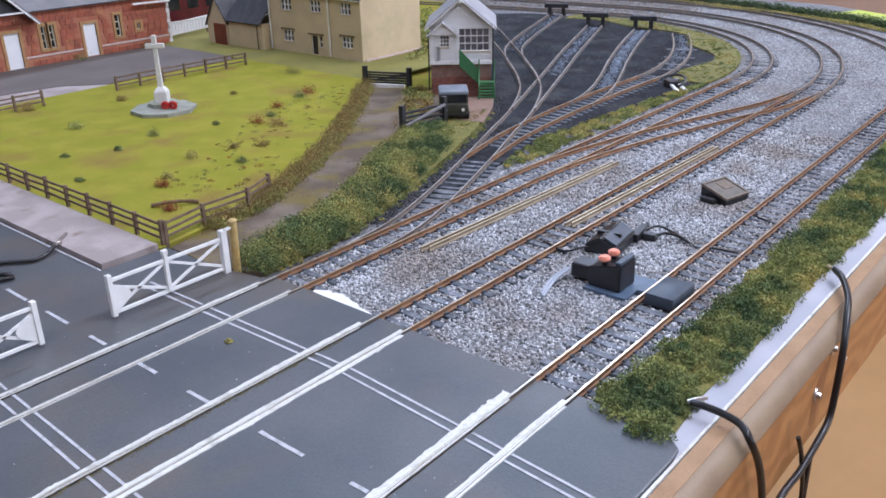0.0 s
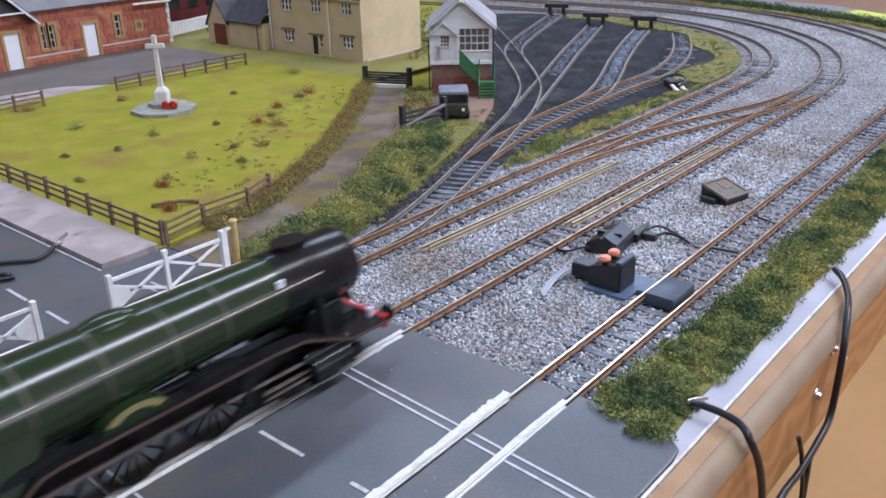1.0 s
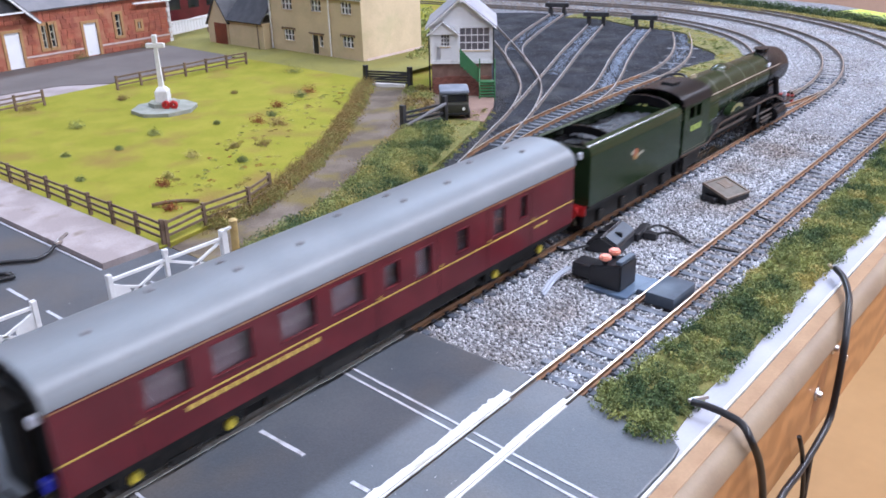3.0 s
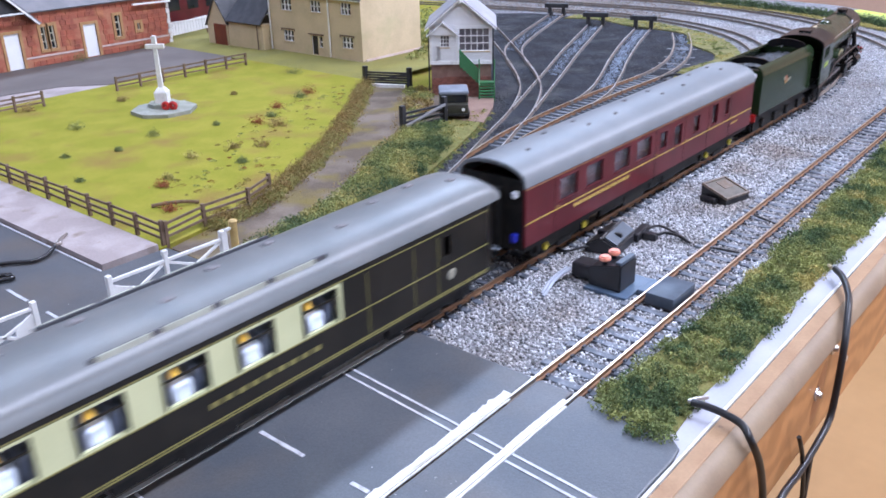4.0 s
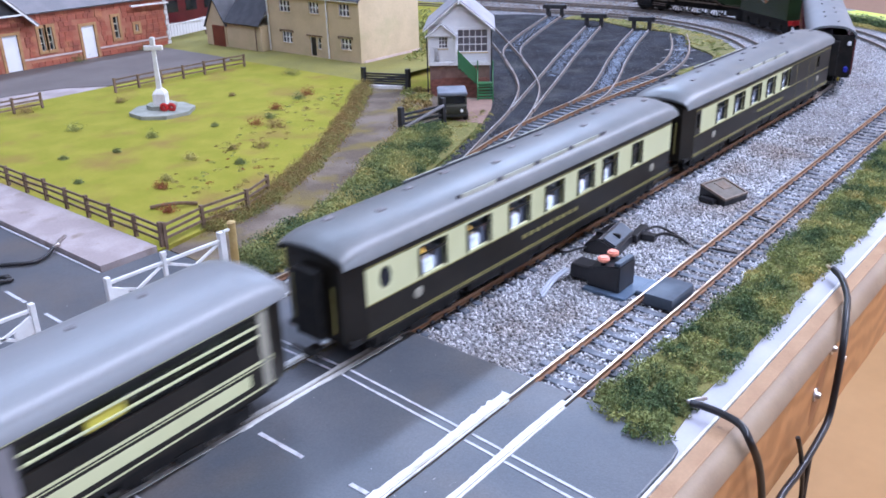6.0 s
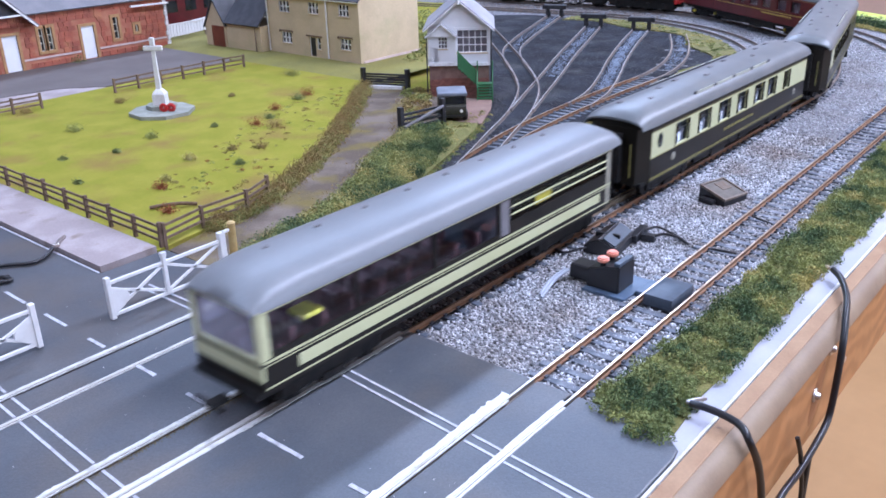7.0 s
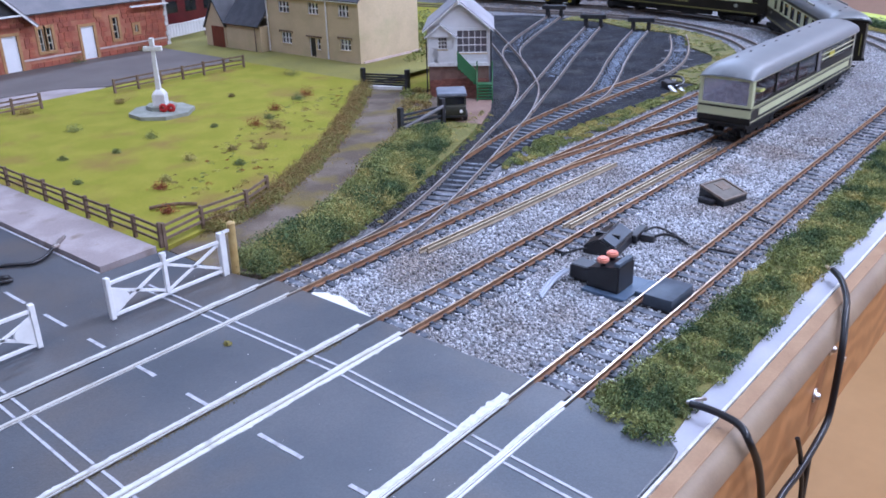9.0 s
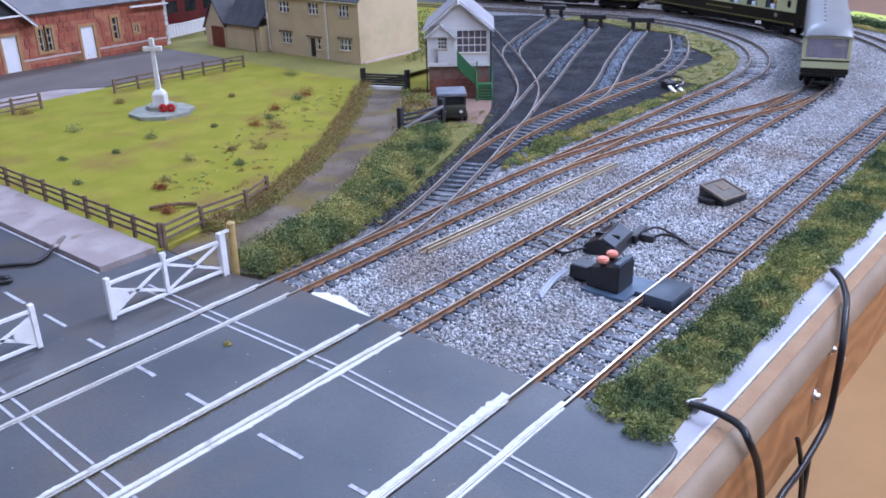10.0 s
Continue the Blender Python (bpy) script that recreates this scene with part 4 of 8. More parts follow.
fence([(0.2128, 0.3616 + 0.0229 * k) for k in range(12)], "brown wooden three-rail fence beside the pavement")
fence([(0.2145, 0.3610), (0.2411, 0.3665), (0.2705, 0.3668), (0.293, 0.3762)], "brown wooden three-rail fence half lost in the hedge")
fence([(0.3905 + 0.0228 * k, 0.6975 - 0.0007 * k) for k in range(7)], "brown wooden three-rail fence at the back of the field", 0.0122)
fence([(0.3245 - 0.0235 * k, 0.6978) for k in range(5)], "brown wooden three-rail fence at the back of the field", 0.0122)


# ---- crossing gates ----
M["gate"] = material("gate_white", (0.8, 0.8, 0.79), 0.45, second=(0.72, 0.72, 0.71), scale=120, fine=0.03)
M["yellowpost"] = material("yellow_wood_post", (0.42, 0.29, 0.1), 0.6, second=(0.5, 0.37, 0.15), scale=150, fine=0.1)


def crossing_gate(x_heel, x_toe, y):
    s = 1 if x_toe > x_heel else -1
    t = thing("crossing_gate", "white wooden level crossing gate with braced bars", "gate", pose(x_heel, y, 0), "gates of the level crossing")
    L = abs(x_toe - x_heel)
    X = lambda u: s * u * L
    lo, hi = 0.0022, 0.0165
    part("heel_post", box(bmesh.new(), X(0) - 0.0016, X(0) + 0.0016, -0.0014, 0.0014, -0.0004, 0.0205, 0.0003), M["gate"], t)
    part("toe_post", box(bmesh.new(), X(1) - 0.0011, X(1) + 0.0011, -0.0012, 0.0012, 0.0006, 0.0192, 0.0003), M["gate"], t)
    mid = box(bmesh.new(), X(0.53) - 0.0009, X(0.53) + 0.0009, -0.0009, 0.0009, lo, 0.019, 0.0002)
    box(mid, X(0.53) - 0.0013, X(0.53) + 0.0013, -0.0009, 0.0009, 0.0190, 0.0212, 0.0003)
    part("middle_post", mid, M["gate"], t)
    for z0, z1, name in ((lo, lo, "bottom_rail"), (hi, hi, "top_rail")):
        part(name, bar(bmesh.new(), (X(0), 0, z0), (X(1), 0, z1), 0.0011, 0.0013), M["gate"], t)
    for a, za, b, zb in ((0.02, hi - 0.001, 0.52, lo + 0.001), (0.02, lo + 0.001, 0.52, hi - 0.001), (0.54, hi - 0.001, 0.98, lo + 0.001), (0.54, lo + 0.0015, 0.98, hi - 0.003)):
        part("brace", bar(bmesh.new(), (X(a), 0.0003, za), (X(b), 0.0003, zb), 0.0009, 0.0011), M["gate"], t)
    n = 14
    out = [(X(1), 0.0148)] + [(X(1) - s * 0.0085 * math.sin(math.pi * k / n) ** 0.8, 0.0148 - 0.0125 * k / n) for k in range(1, n)] + [(X(1), 0.0022)]
    bm = bmesh.new()
    fr = [bm.verts.new((x, -0.0006, z)) for x, z in out]
    bk = [bm.verts.new((x, 0.0006, z)) for x, z in out]
    bm.faces.new(fr)
    bm.faces.new(bk[::-1])
    for i in range(len(out)):
        j = (i + 1) % len(out)
        bm.faces.new((fr[i], bk[i], bk[j], fr[j]))
    part("target_disc", bm, M["gate"], t, "half-round white target board")
    return t


crossing_gate(0.2118, 0.1552, 0.3095)
crossing_gate(0.068, 0.1247, 0.3115)
t = thing("gate_post", "yellow ochre wooden gate post with white hinge", "post", pose(0.2168, 0.3085, 0))
bm = cyl(bmesh.new(), (0, 0, -0.003), (0.0006, 0, 0.0238), 0.0019, 0.0018, 14)
part("post", bm, M["yellowpost"], t, smooth=True)
part("cap", cyl(bmesh.new(), (0.0006, 0, 0.0236), (0.0006, 0, 0.0243), 0.0021, 0.0012, 14), M["yellowpost"], t)
part("hinge", bar(bmesh.new(), (-0.0045, 0, 0.0205), (0.0, 0, 0.0208), 0.0012, 0.0011), M["gate"], t, "white hinge bracket")

# ---- war memorial ----
M["stonewhite"] = material("pale_limestone", (0.7, 0.69, 0.68), 0.7, second=(0.6, 0.59, 0.58), scale=150, fine=0.08, bump=0.2)
M["stonegrey"] = material("grey_step_stone", (0.24, 0.25, 0.21), 0.85, second=(0.32, 0.33, 0.29), scale=90, fine=0.12, bump=0.3)
M["wreath"] = material("poppy_red", (0.5, 0.02, 0.015), 0.6, second=(0.35, 0.01, 0.01), scale=700, fine=0.2, bump=0.6)


def octagon(r, turn=22.5):
    return [(r * math.cos(radians(turn + 45 * k)), r * math.sin(radians(turn + 45 * k))) for k in range(8)]


t = thing("war_memorial", "white stone cross on grey octagonal steps with red wreaths", "memorial", pose(0.3755, 0.6045, 0, 0, 0, 40))
part("lower_step", prism(bmesh.new(), [(x - 0.0052, y - 0.0017) for x, y in octagon(0.0252)], -0.001, 0.0026), M["stonegrey"], t)
part("upper_step", prism(bmesh.new(), octagon(0.0118), 0.0026, 0.0058), M["stonegrey"], t)
bm = bmesh.new()
loft(bm, [[(-a, -a), (a, -a), (a, a), (-a, a)] for a in (0.0048, 0.0048, 0.0042, 0.0033, 0.0024)], [0, 0.0082, 0.0094, 0.0106, 0.0118])
for v in bm.verts:
    v.co = Vector((v.co.y, v.co.z, v.co.x + 0.0058))
bmesh.ops.holes_fill(bm, edges=bm.edges)
part("plinth", bm, M["stonewhite"], t, "white stone block plinth")
bm = bmesh.new()
loft(bm, [[(-a, -a), (a, -a), (a, a), (-a, a)] for a in (0.0018, 0.0011)], [0.0176, 0.0545])
for v in bm.verts:
    v.co = Vector((v.co.y, v.co.z, v.co.x))
bmesh.ops.holes_fill(bm, edges=bm.edges)
part("shaft", bm, M["stonewhite"], t)
bm = box(bmesh.new(), -0.0016, 0.0016, -0.0072, 0.0072, 0.0475, 0.0512, 0.0005)
box(bm, -0.0016, 0.0016, -0.0018, 0.0018, 0.0512, 0.0575, 0.0005)
part("cross_arms", bm, M["stonewhite"], t)
for a in (-1, 1):
    bm = bmesh.new()
    for k in range(12):
        c = radians(30 * k)
        bmesh.ops.create_icosphere(bm, subdivisions=1, radius=0.0016, matrix=Matrix.Translation((-0.0118 + 0.0007 * math.cos(c), a * 0.0030 - 0.0082 + 0.0022 * math.cos(c), 0.0055 + 0.0021 * math.sin(c))))
    part("wreath", bm, M["wreath"], t, "red poppy wreath")


# ---- buildings ----
M["render"] = material("cotswold_render", (0.58, 0.465, 0.3), 0.85, second=(0.51, 0.41, 0.26), scale=60, stain=(0.42, 0.38, 0.21), stain_scale=25, stain_at=(0.58, 0.8), fine=0.08, bump=0.15)
M["slate"] = material("dark_slate", (0.045, 0.047, 0.055), 0.6, second=(0.07, 0.07, 0.08), scale=120, fine=0.1, random=0.2)
M["redstone"] = material("red_sandstone", (0.36, 0.105, 0.06), 0.85, second=(0.26, 0.085, 0.055), scale=90, stain=(0.42, 0.19, 0.09), stain_scale=60, stain_at=(0.55, 0.75), fine=0.12, bump=0.5, bump_scale=420, random=0.13)
M["redmortar"] = material("sandstone_mortar", (0.36, 0.125, 0.075), 0.9, second=(0.42, 0.19, 0.11), scale=120, fine=0.1)
M["quoin"] = material("ochre_quoin", (0.42, 0.25, 0.11), 0.85, second=(0.36, 0.2, 0.09), scale=120, fine=0.1, bump=0.3)
M["palequoin"] = material("pale_band_stone", (0.55, 0.42, 0.38), 0.8, fine=0.1, second=(0.6, 0.5, 0.46), scale=200)
M["pane"] = material("window_pane", (0.012, 0.014, 0.018), 0.08, fine=0, second=(0.03, 0.03, 0.035), scale=60)
# signal box panes: their pale reflection is put into the base colour
M["lightpane"] = material("pane_reflection_grey", (0.14, 0.13, 0.15), 0.12, fine=0.05, second=(0.2, 0.185, 0.2), scale=90)
M["brownred"] = material("red_brown_door", (0.2, 0.055, 0.03), 0.6, second=(0.15, 0.04, 0.025), scale=90, fine=0.06)
M["brick"] = material("signal_box_brick", (0.21, 0.085, 0.065), 0.85, second=(0.27, 0.11, 0.085), scale=300, fine=0.12, random=0.25)
M["boards"] = material("white_weatherboard", (0.8, 0.81, 0.83), 0.6, second=(0.75, 0.76, 0.78), scale=60, fine=0.03)
M["boxroof"] = material("pale_grey_slate", (0.3, 0.3, 0.33), 0.6, second=(0.37, 0.37, 0.4), scale=50, fine=0.08)
M["green"] = material("stair_green", (0.05, 0.17, 0.07), 0.5, second=(0.07, 0.22, 0.09), scale=90, fine=0.08)


def wall_x(bm, x, y0, y1, z0, z1, thick, holes):
    """A wall facing -x from y0 to y1 with openings (y0, y1, z0, z1) cut right through it."""
    ys = sorted({y0, y1, *[h[0] for h in holes], *[h[1] for h in holes]})
    zs = sorted({z0, z1, *[h[2] for h in holes], *[h[3] for h in holes]})
    for a, b in zip(ys, ys[1:]):
        run = None
        for c, d in zip(zs, zs[1:]):
            hole = any(h[0] <= (a + b) / 2 <= h[1] and h[2] <= (c + d) / 2 <= h[3] for h in holes)
            if hole:
                if run:
                    box(bm, x, x + thick, a, b, *run)
                run = None
            else:
                run = (run[0], d) if run else (c, d)
        if run:
            box(bm, x, x + thick, a, b, *run)
    bmesh.ops.remove_doubles(bm, verts=bm.verts, dist=1e-6)
    return bm


def window(parent, x, y0, y1, z0, z1, lights, rows=2, frame_mat="white", w=0.0008, hood=False, pane="pane"):
    """A mullioned window in a wall facing -x: frame, panes, sill and hood mould."""
    win = part("window", box(bmesh.new(), x + 0.002, x + 0.0024, y0, y1, z0, z1), M[pane], parent, "window panes in a pale frame")
    bm = bmesh.new()
    for k in range(lights + 1):
        y = y0 + (y1 - y0) * k / lights
        box(bm, x + 0.0006, x + 0.0019, y - w / 2, y + w / 2, z0, z1)
    for k in range(rows + 1):
        z = z0 + (z1 - z0) * k / rows
        box(bm, x + 0.0008, x + 0.00185, y0, y1, z - w * 0.4, z + w * 0.4)
    part("window_frame", bm, M[frame_mat], win)
    part("sill", box(bmesh.new(), x - 0.0007, x + 0.001, y0 - 0.0008, y1 + 0.0008, z0 - 0.0011, z0 - 0.0001), M["render"], win)
    if hood:
        bm = box(bmesh.new(), x - 0.0009, x + 0.0003, y0 - 0.0025, y1 + 0.0025, z1 + 0.0009, z1 + 0.002)
        for y in (y0 - 0.0022, y1 + 0.0022):
            box(bm, x - 0.0008, x + 0.0002, y - 0.0004, y + 0.0004, z1 - 0.0006, z1 + 0.001)
        part("hood_mould", bm, M["fence"], win)
    return win


def house():
    t = thing("house", "cream rendered stone house with mullioned windows", "house")
    x0, x1, y0, y1, top = 0.588, 0.672, 0.5925, 0.7245, 0.0605
    holes = [(0.690, 0.705, 0.0128, 0.0238), (0.605, 0.6195, 0.0135, 0.024), (0.6475, 0.6525, 0.0105, 0.0215), (0.6545, 0.6635, 0.003, 0.0215),
             (0.690, 0.706, 0.0435, 0.0545), (0.6475, 0.662, 0.0445, 0.0555), (0.6055, 0.6195, 0.045, 0.056)]
    bm = wall_x(bmesh.new(), x0, y0, y1, 0.001, top, 0.003, holes)
    part("front_wall", bm, M["render"], t)
    for y in (y0, y1 - 0.003):
        bm = bmesh.new()
        v0 = [bm.verts.new((x, y, z)) for x, z in ((x0 + 0.003, 0.001), (x1, 0.001), (x1, top), ((x0 + x1) / 2, top + 0.036), (x0 + 0.003, top))]
        v1 = [bm.verts.new(v.co + Vector((0, 0.003, 0))) for v in v0]
        bm.faces.new(v0)
        bm.faces.new(v1[::-1])
        for i in range(5):
            bm.faces.new((v0[i], v1[i], v1[(i + 1) % 5], v0[(i + 1) % 5]))
        part("gable_wall", bm, M["render"], t)
    part("back_wall", box(bmesh.new(), x1 - 0.003, x1 - 0.0001, y0 + 0.003, y1 - 0.003, 0.001, top), M["render"], t)
    bm = bmesh.new()
    for s in (-1, 1):
        bar(bm, ((x0 + x1) / 2 + s * 0.045, (y0 + y1) / 2, top - 0.001), ((x0 + x1) / 2, (y0 + y1) / 2, top + 0.0375), 0.136, 0.002, 0, (0, 0, 1))
    part("roof", bm, M["slate"], t)
    part("gutter", box(bmesh.new(), x0 - 0.003, x0 - 0.0012, y0 - 0.001, y1 + 0.001, top - 0.0022, top - 0.0006, 0.0003), M["white"], t)
    for k, h in enumerate(holes):
        if k == 3:
            d = part("door", box(bmesh.new(), x0 + 0.0012, x0 + 0.002, h[0], h[1], h[2], h[3]), M["black"], t, "black panelled front door")
            part("door_frame", box(bmesh.new(), x0 + 0.0008, x0 + 0.0018, h[1] - 0.0009, h[1], h[2], h[3]), M["boards"], d)
        else:
            window(t, x0, *h, 3 if k != 2 else 1, 2, "white", 0.0011, k in (0, 1))
    bm = box(bmesh.new(), x0 - 0.001, x0 + 0.0002, 0.645, 0.667, 0.0225, 0.0237)
    part("hood_mould", bm, M["fence"], t)
    for y in (0.7235, 0.6355):
        part("drainpipe", cyl(bmesh.new(), (x0 - 0.0012, y, 0.003), (x0 - 0.0012, y, top - 0.001), 0.0008, None, 8), M["white"], t, "white rainwater pipe")
    part("plinth_kerb", box(bmesh.new(), x0 + 0.004, x1 + 0.004, y0 - 0.0015, y0 - 0.0002, 0.0, 0.0042), M["palequoin"], t)
    for v in (t,):
        v.location.z = 0.0008


def garage():
    t = thing("outbuilding", "cream outbuilding with dark slate roof and red-brown door", "outbuilding")
    x0 = 0.577
    bm = bmesh.new()
    for x in (x0,):
        a = [bm.verts.new((x, y, z)) for y, z in ((0.784, 0.0), (0.8185, 0.0), (0.8185, 0.0232), (0.8012, 0.051), (0.784, 0.0262))]
        b = [bm.verts.new(v.co + Vector((0.06, 0, 0))) for v in a]
        bm.faces.new(a)
        bm.faces.new(b[::-1])
        for i in range(5):
            bm.faces.new((a[i], b[i], b[(i + 1) % 5], a[(i + 1) % 5]))
    part("gable_wing", bm, M["render"], t)
    part("side_wall", box(bmesh.new(), x0 + 0.001, x0 + 0.055, 0.7265, 0.7838, 0.0, 0.0285), M["render"], t)
    door = part("garage_door", box(bmesh.new(), x0 - 0.0008, x0 - 0.0001, 0.786, 0.8065, 0.0006, 0.0245), M["brownred"], t, "red-brown plank garage door")
    bm = bmesh.new()
    for k in range(7):
        y = 0.7875 + k * 0.003
        box(bm, x0 - 0.0011, x0 - 0.0008, y - 0.0001, y + 0.0001, 0.001, 0.024)
    part("batten", bm, M["brownred"], door)
    bm = bmesh.new()
    bar(bm, (x0 - 0.002, 0.755, 0.0285), (x0 + 0.029, 0.755, 0.0615), 0.056, 0.0016, 0, (0, 0, 1))
    bar(bm, (x0 + 0.06, 0.755, 0.0285), (x0 + 0.029, 0.755, 0.0615), 0.056, 0.0016, 0, (0, 0, 1))
    part("main_roof", bm, M["slate"], t)
    bm = bmesh.new()
    for y, z, k in ((0.782, 0.0245, 1), (0.8205, 0.0215, -1)):
        bar(bm, (x0 + 0.03, y, z), (x0 + 0.03, 0.8012, 0.0525), 0.063, 0.0014, 0, (0, 0, 1))
    part("gable_roof", bm, M["slate"], t)
    part("gutter", box(bmesh.new(), x0 - 0.0015, x0 - 0.0002, 0.727, 0.7838, 0.0275, 0.0287), M["fence"], t)
    part("drainpipe", cyl(bmesh.new(), (x0 - 0.001, 0.733, 0.0005), (x0 - 0.001, 0.733, 0.0275), 0.0006, None, 8), M["fence"], t)


def station():
    t = thing("station_building", "red sandstone station building with ochre window surrounds", "station")
    # build facing -x, then turn so that it faces -y
    Y = 0.865
    W = lambda x: -x  # along the wall
    holes = [(0.3765, 0.3915, 0.0, 0.0345), (0.4135, 0.4185, 0.0155, 0.0375), (0.4220, 0.4275, 0.0155, 0.0375), (0.4580, 0.4722, 0.0005, 0.0335), (0.4945, 0.5005, 0.0165, 0.0385), (0.5195, 0.5235, 0.0205, 0.0275), (0.33, 0.343, 0.0005, 0.0335), (0.29, 0.30, 0.0155, 0.0375)]
    hs = [(-b, -a, c, d) for a, b, c, d in holes]
    turn = Matrix.Translation((0, Y, 0)) @ Matrix.Rotation(radians(90), 4, "Z")

    def put(name, bm, mat, parent=t, label=""):
        bmesh.ops.transform(bm, matrix=turn, verts=bm.verts)
        return part(name, bm, M[mat], parent, label)

    # after the turn local (x, y) goes to world (-y, Y + x), so a wall runs along -y
    wall = put("front_wall", wall_x(bmesh.new(), 0.0, -0.5605, -0.15, 0.0, 0.053, 0.003, hs), "redmortar")
    put("end_wall", box(bmesh.new(), 0.003, 0.075, -0.5605, -0.5575, 0.0, 0.0529), "redmortar")
    put("back_wall", box(bmesh.new(), 0.072, 0.0749, -0.5574, -0.15, 0.0, 0.0529), "redmortar")
    bm = bmesh.new()
    bar(bm, (-0.0045, -0.355, 0.0525), (0.0375, -0.355, 0.0905), 0.417, 0.0018, 0, (0, 0, 1))
    bar(bm, (0.0795, -0.355, 0.0525), (0.0375, -0.355, 0.0905), 0.417, 0.0018, 0, (0, 0, 1))
    put("roof", bm, "slategrey")
    put("plinth_band", box(bmesh.new(), -0.0008, -0.0001, -0.4545, -0.3935, 0.0085, 0.0102), "palequoin")
    put("plinth_band", box(bmesh.new(), -0.0008, -0.0001, -0.557, -0.4757, 0.0085, 0.0102), "palequoin")
    for i, (a, b, c, d) in enumerate(hs):
        w = 0.0028
        bm = bmesh.new()
        box(bm, -0.0010, 0.0005, a - w, a, max(c - (0 if c < 0.001 else w), 0), d + w)
        box(bm, -0.0010, 0.0005, b, b + w, max(c - (0 if c < 0.001 else w), 0), d + w)
        box(bm, -0.0009, 0.0005, a, b, d, d + w)
        if c > 0.001:
            box(bm, -0.0013, 0.0005, a - w * 0.5, b + w * 0.5, c - w, c)
        put("stone_surround", bm, "quoin")
        if c < 0.001:
            put("door", box(bmesh.new(), 0.0008, 0.0018, a, b, c + 0.0003, d), "boards", t, "plain white door")
        else:
            win = put("window", box(bmesh.new(), 0.0020, 0.0024, a, b, c, d), "pane", t, "dark sash panes in a white frame")
            bm = bmesh.new()
            for y in (a + 0.0006, b - 0.0006):
                box(bm, 0.0010, 0.0019, y - 0.0006, y + 0.0006, c, d)
            n = 3 if d - c > 0.01 else 1
            for k in range(n + 1):
                z = c + (d - c) * k / n
                box(bm, 0.0011, 0.00185, a, b, z - 0.0004, z + 0.0004)
            put("window_frame", bm, "cream", win)
    for k in range(9):
        put("quoin", box(bmesh.new(), -0.0011, 0.0004, -0.5612, -0.5570 - (0.001 if k % 2 else 0), 0.0003 + k * 0.0055, 0.0052 + k * 0.0055, 0.0003), "stonewhite")
    # projecting gable over the left-hand doors
    bm = bmesh.new()
    bar(bm, (-0.012, -0.4085, 0.0418), (-0.012, -0.372, 0.078), 0.0016, 0.0028, 0, (1, 0, 0))
    bar(bm, (-0.012, -0.3355, 0.0418), (-0.012, -0.372, 0.078), 0.0016, 0.0028, 0, (1, 0, 0))
    bar(bm, (-0.012, -0.395, 0.054), (-0.012, -0.349, 0.054), 0.0014, 0.0022, 0, (1, 0, 0))
    g = put("bargeboard", bm, "white", t, "white painted bargeboards of the porch gable")
    bm = bmesh.new()
    bar(bm, (0.002, -0.41, 0.0425), (0.002, -0.372, 0.0795), 0.030, 0.0014, 0, (0, 0, 1))
    bar(bm, (0.002, -0.334, 0.0425), (0.002, -0.372, 0.0795), 0.030, 0.0014, 0, (0, 0, 1))
    put("porch_roof", bm, "slategrey")
    bm = bmesh.new()
    v = [bm.verts.new((-0.004, y, z)) for y, z in ((-0.397, 0.0535), (-0.347, 0.0535), (-0.372, 0.077))]
    u = [bm.verts.new(q.co + Vector((0.002, 0, 0))) for q in v]
    bm.faces.new(v)
    bm.faces.new(u[::-1])
    for i in range(3):
        bm.faces.new((v[i], u[i], u[(i + 1) % 3], v[(i + 1) % 3]))
    put("gable_infill", bm, "slate", t, "dark boarded gable infill")
    # right-hand porch board
    bm = bmesh.new()
    bar(bm, (-0.005, -0.515, 0.0475), (-0.005, -0.5605, 0.0465), 0.0016, 0.0032, 0, (1, 0, 0))
    put("bargeboard", bm, "white")
    # sandstone blocks
    mesh = {}
    k = 0
    for row in range(10):
        z = 0.0006 + row * 0.0051
        x = 0.352 + random.uniform(0, 0.006)
        while x < 0.554:
            w = random.uniform(0.0045, 0.0095)
            a, b = x, min(x + w, 0.5565)
            if b - a > 0.003 and not any(h[0] - 0.0031 < b and h[1] + 0.0031 > a and h[2] - 0.003 < z + 0.0047 and h[3] + 0.003 > z for h in holes) and not (0.0075 < z + 0.0047 and z < 0.0105):
                bm = box(bmesh.new(), -0.0005 - random.uniform(0, 0.0003), -0.0001 + 0.0003, -b + 0.0002, -a - 0.0002, z, z + 0.0047)
                put("stone_block", bm, "redstone", wall)
            x += w
    return t


M["slategrey"] = material("grey_roof_slate", (0.17, 0.165, 0.175), 0.7, second=(0.21, 0.2, 0.21), scale=70, fine=0.08)
M["cream"] = material("cream_paint", (0.62, 0.6, 0.48), 0.5, second=(0.55, 0.53, 0.42), scale=90, fine=0.04)
house()
garage()
station()
for x, y in ((0.448, 0.8615), (0.525, 0.8605)):
    tuft(x, y, 0.009, "leaf_dark", "dusty green shrub at the station wall")

# white boarded fence and a standing coach behind the station end
t = thing("boarded_fence", "white boarded platform fence beside the station", "fence")
for k in range(14):
    x = 0.5652 + k * 0.0040
    part("board", box(bmesh.new(), x, x + 0.0037, 0.8745, 0.8755, 0.006 + k * 0.0002, 0.0192 + k * 0.0003), M["boards"], t)
part("post", box(bmesh.new(), 0.5655, 0.567, 0.8756, 0.877, -0.004, 0.019), M["fence"], t)
part("post", box(bmesh.new(), 0.616, 0.6175, 0.8756, 0.877, -0.004, 0.022), M["fence"], t)
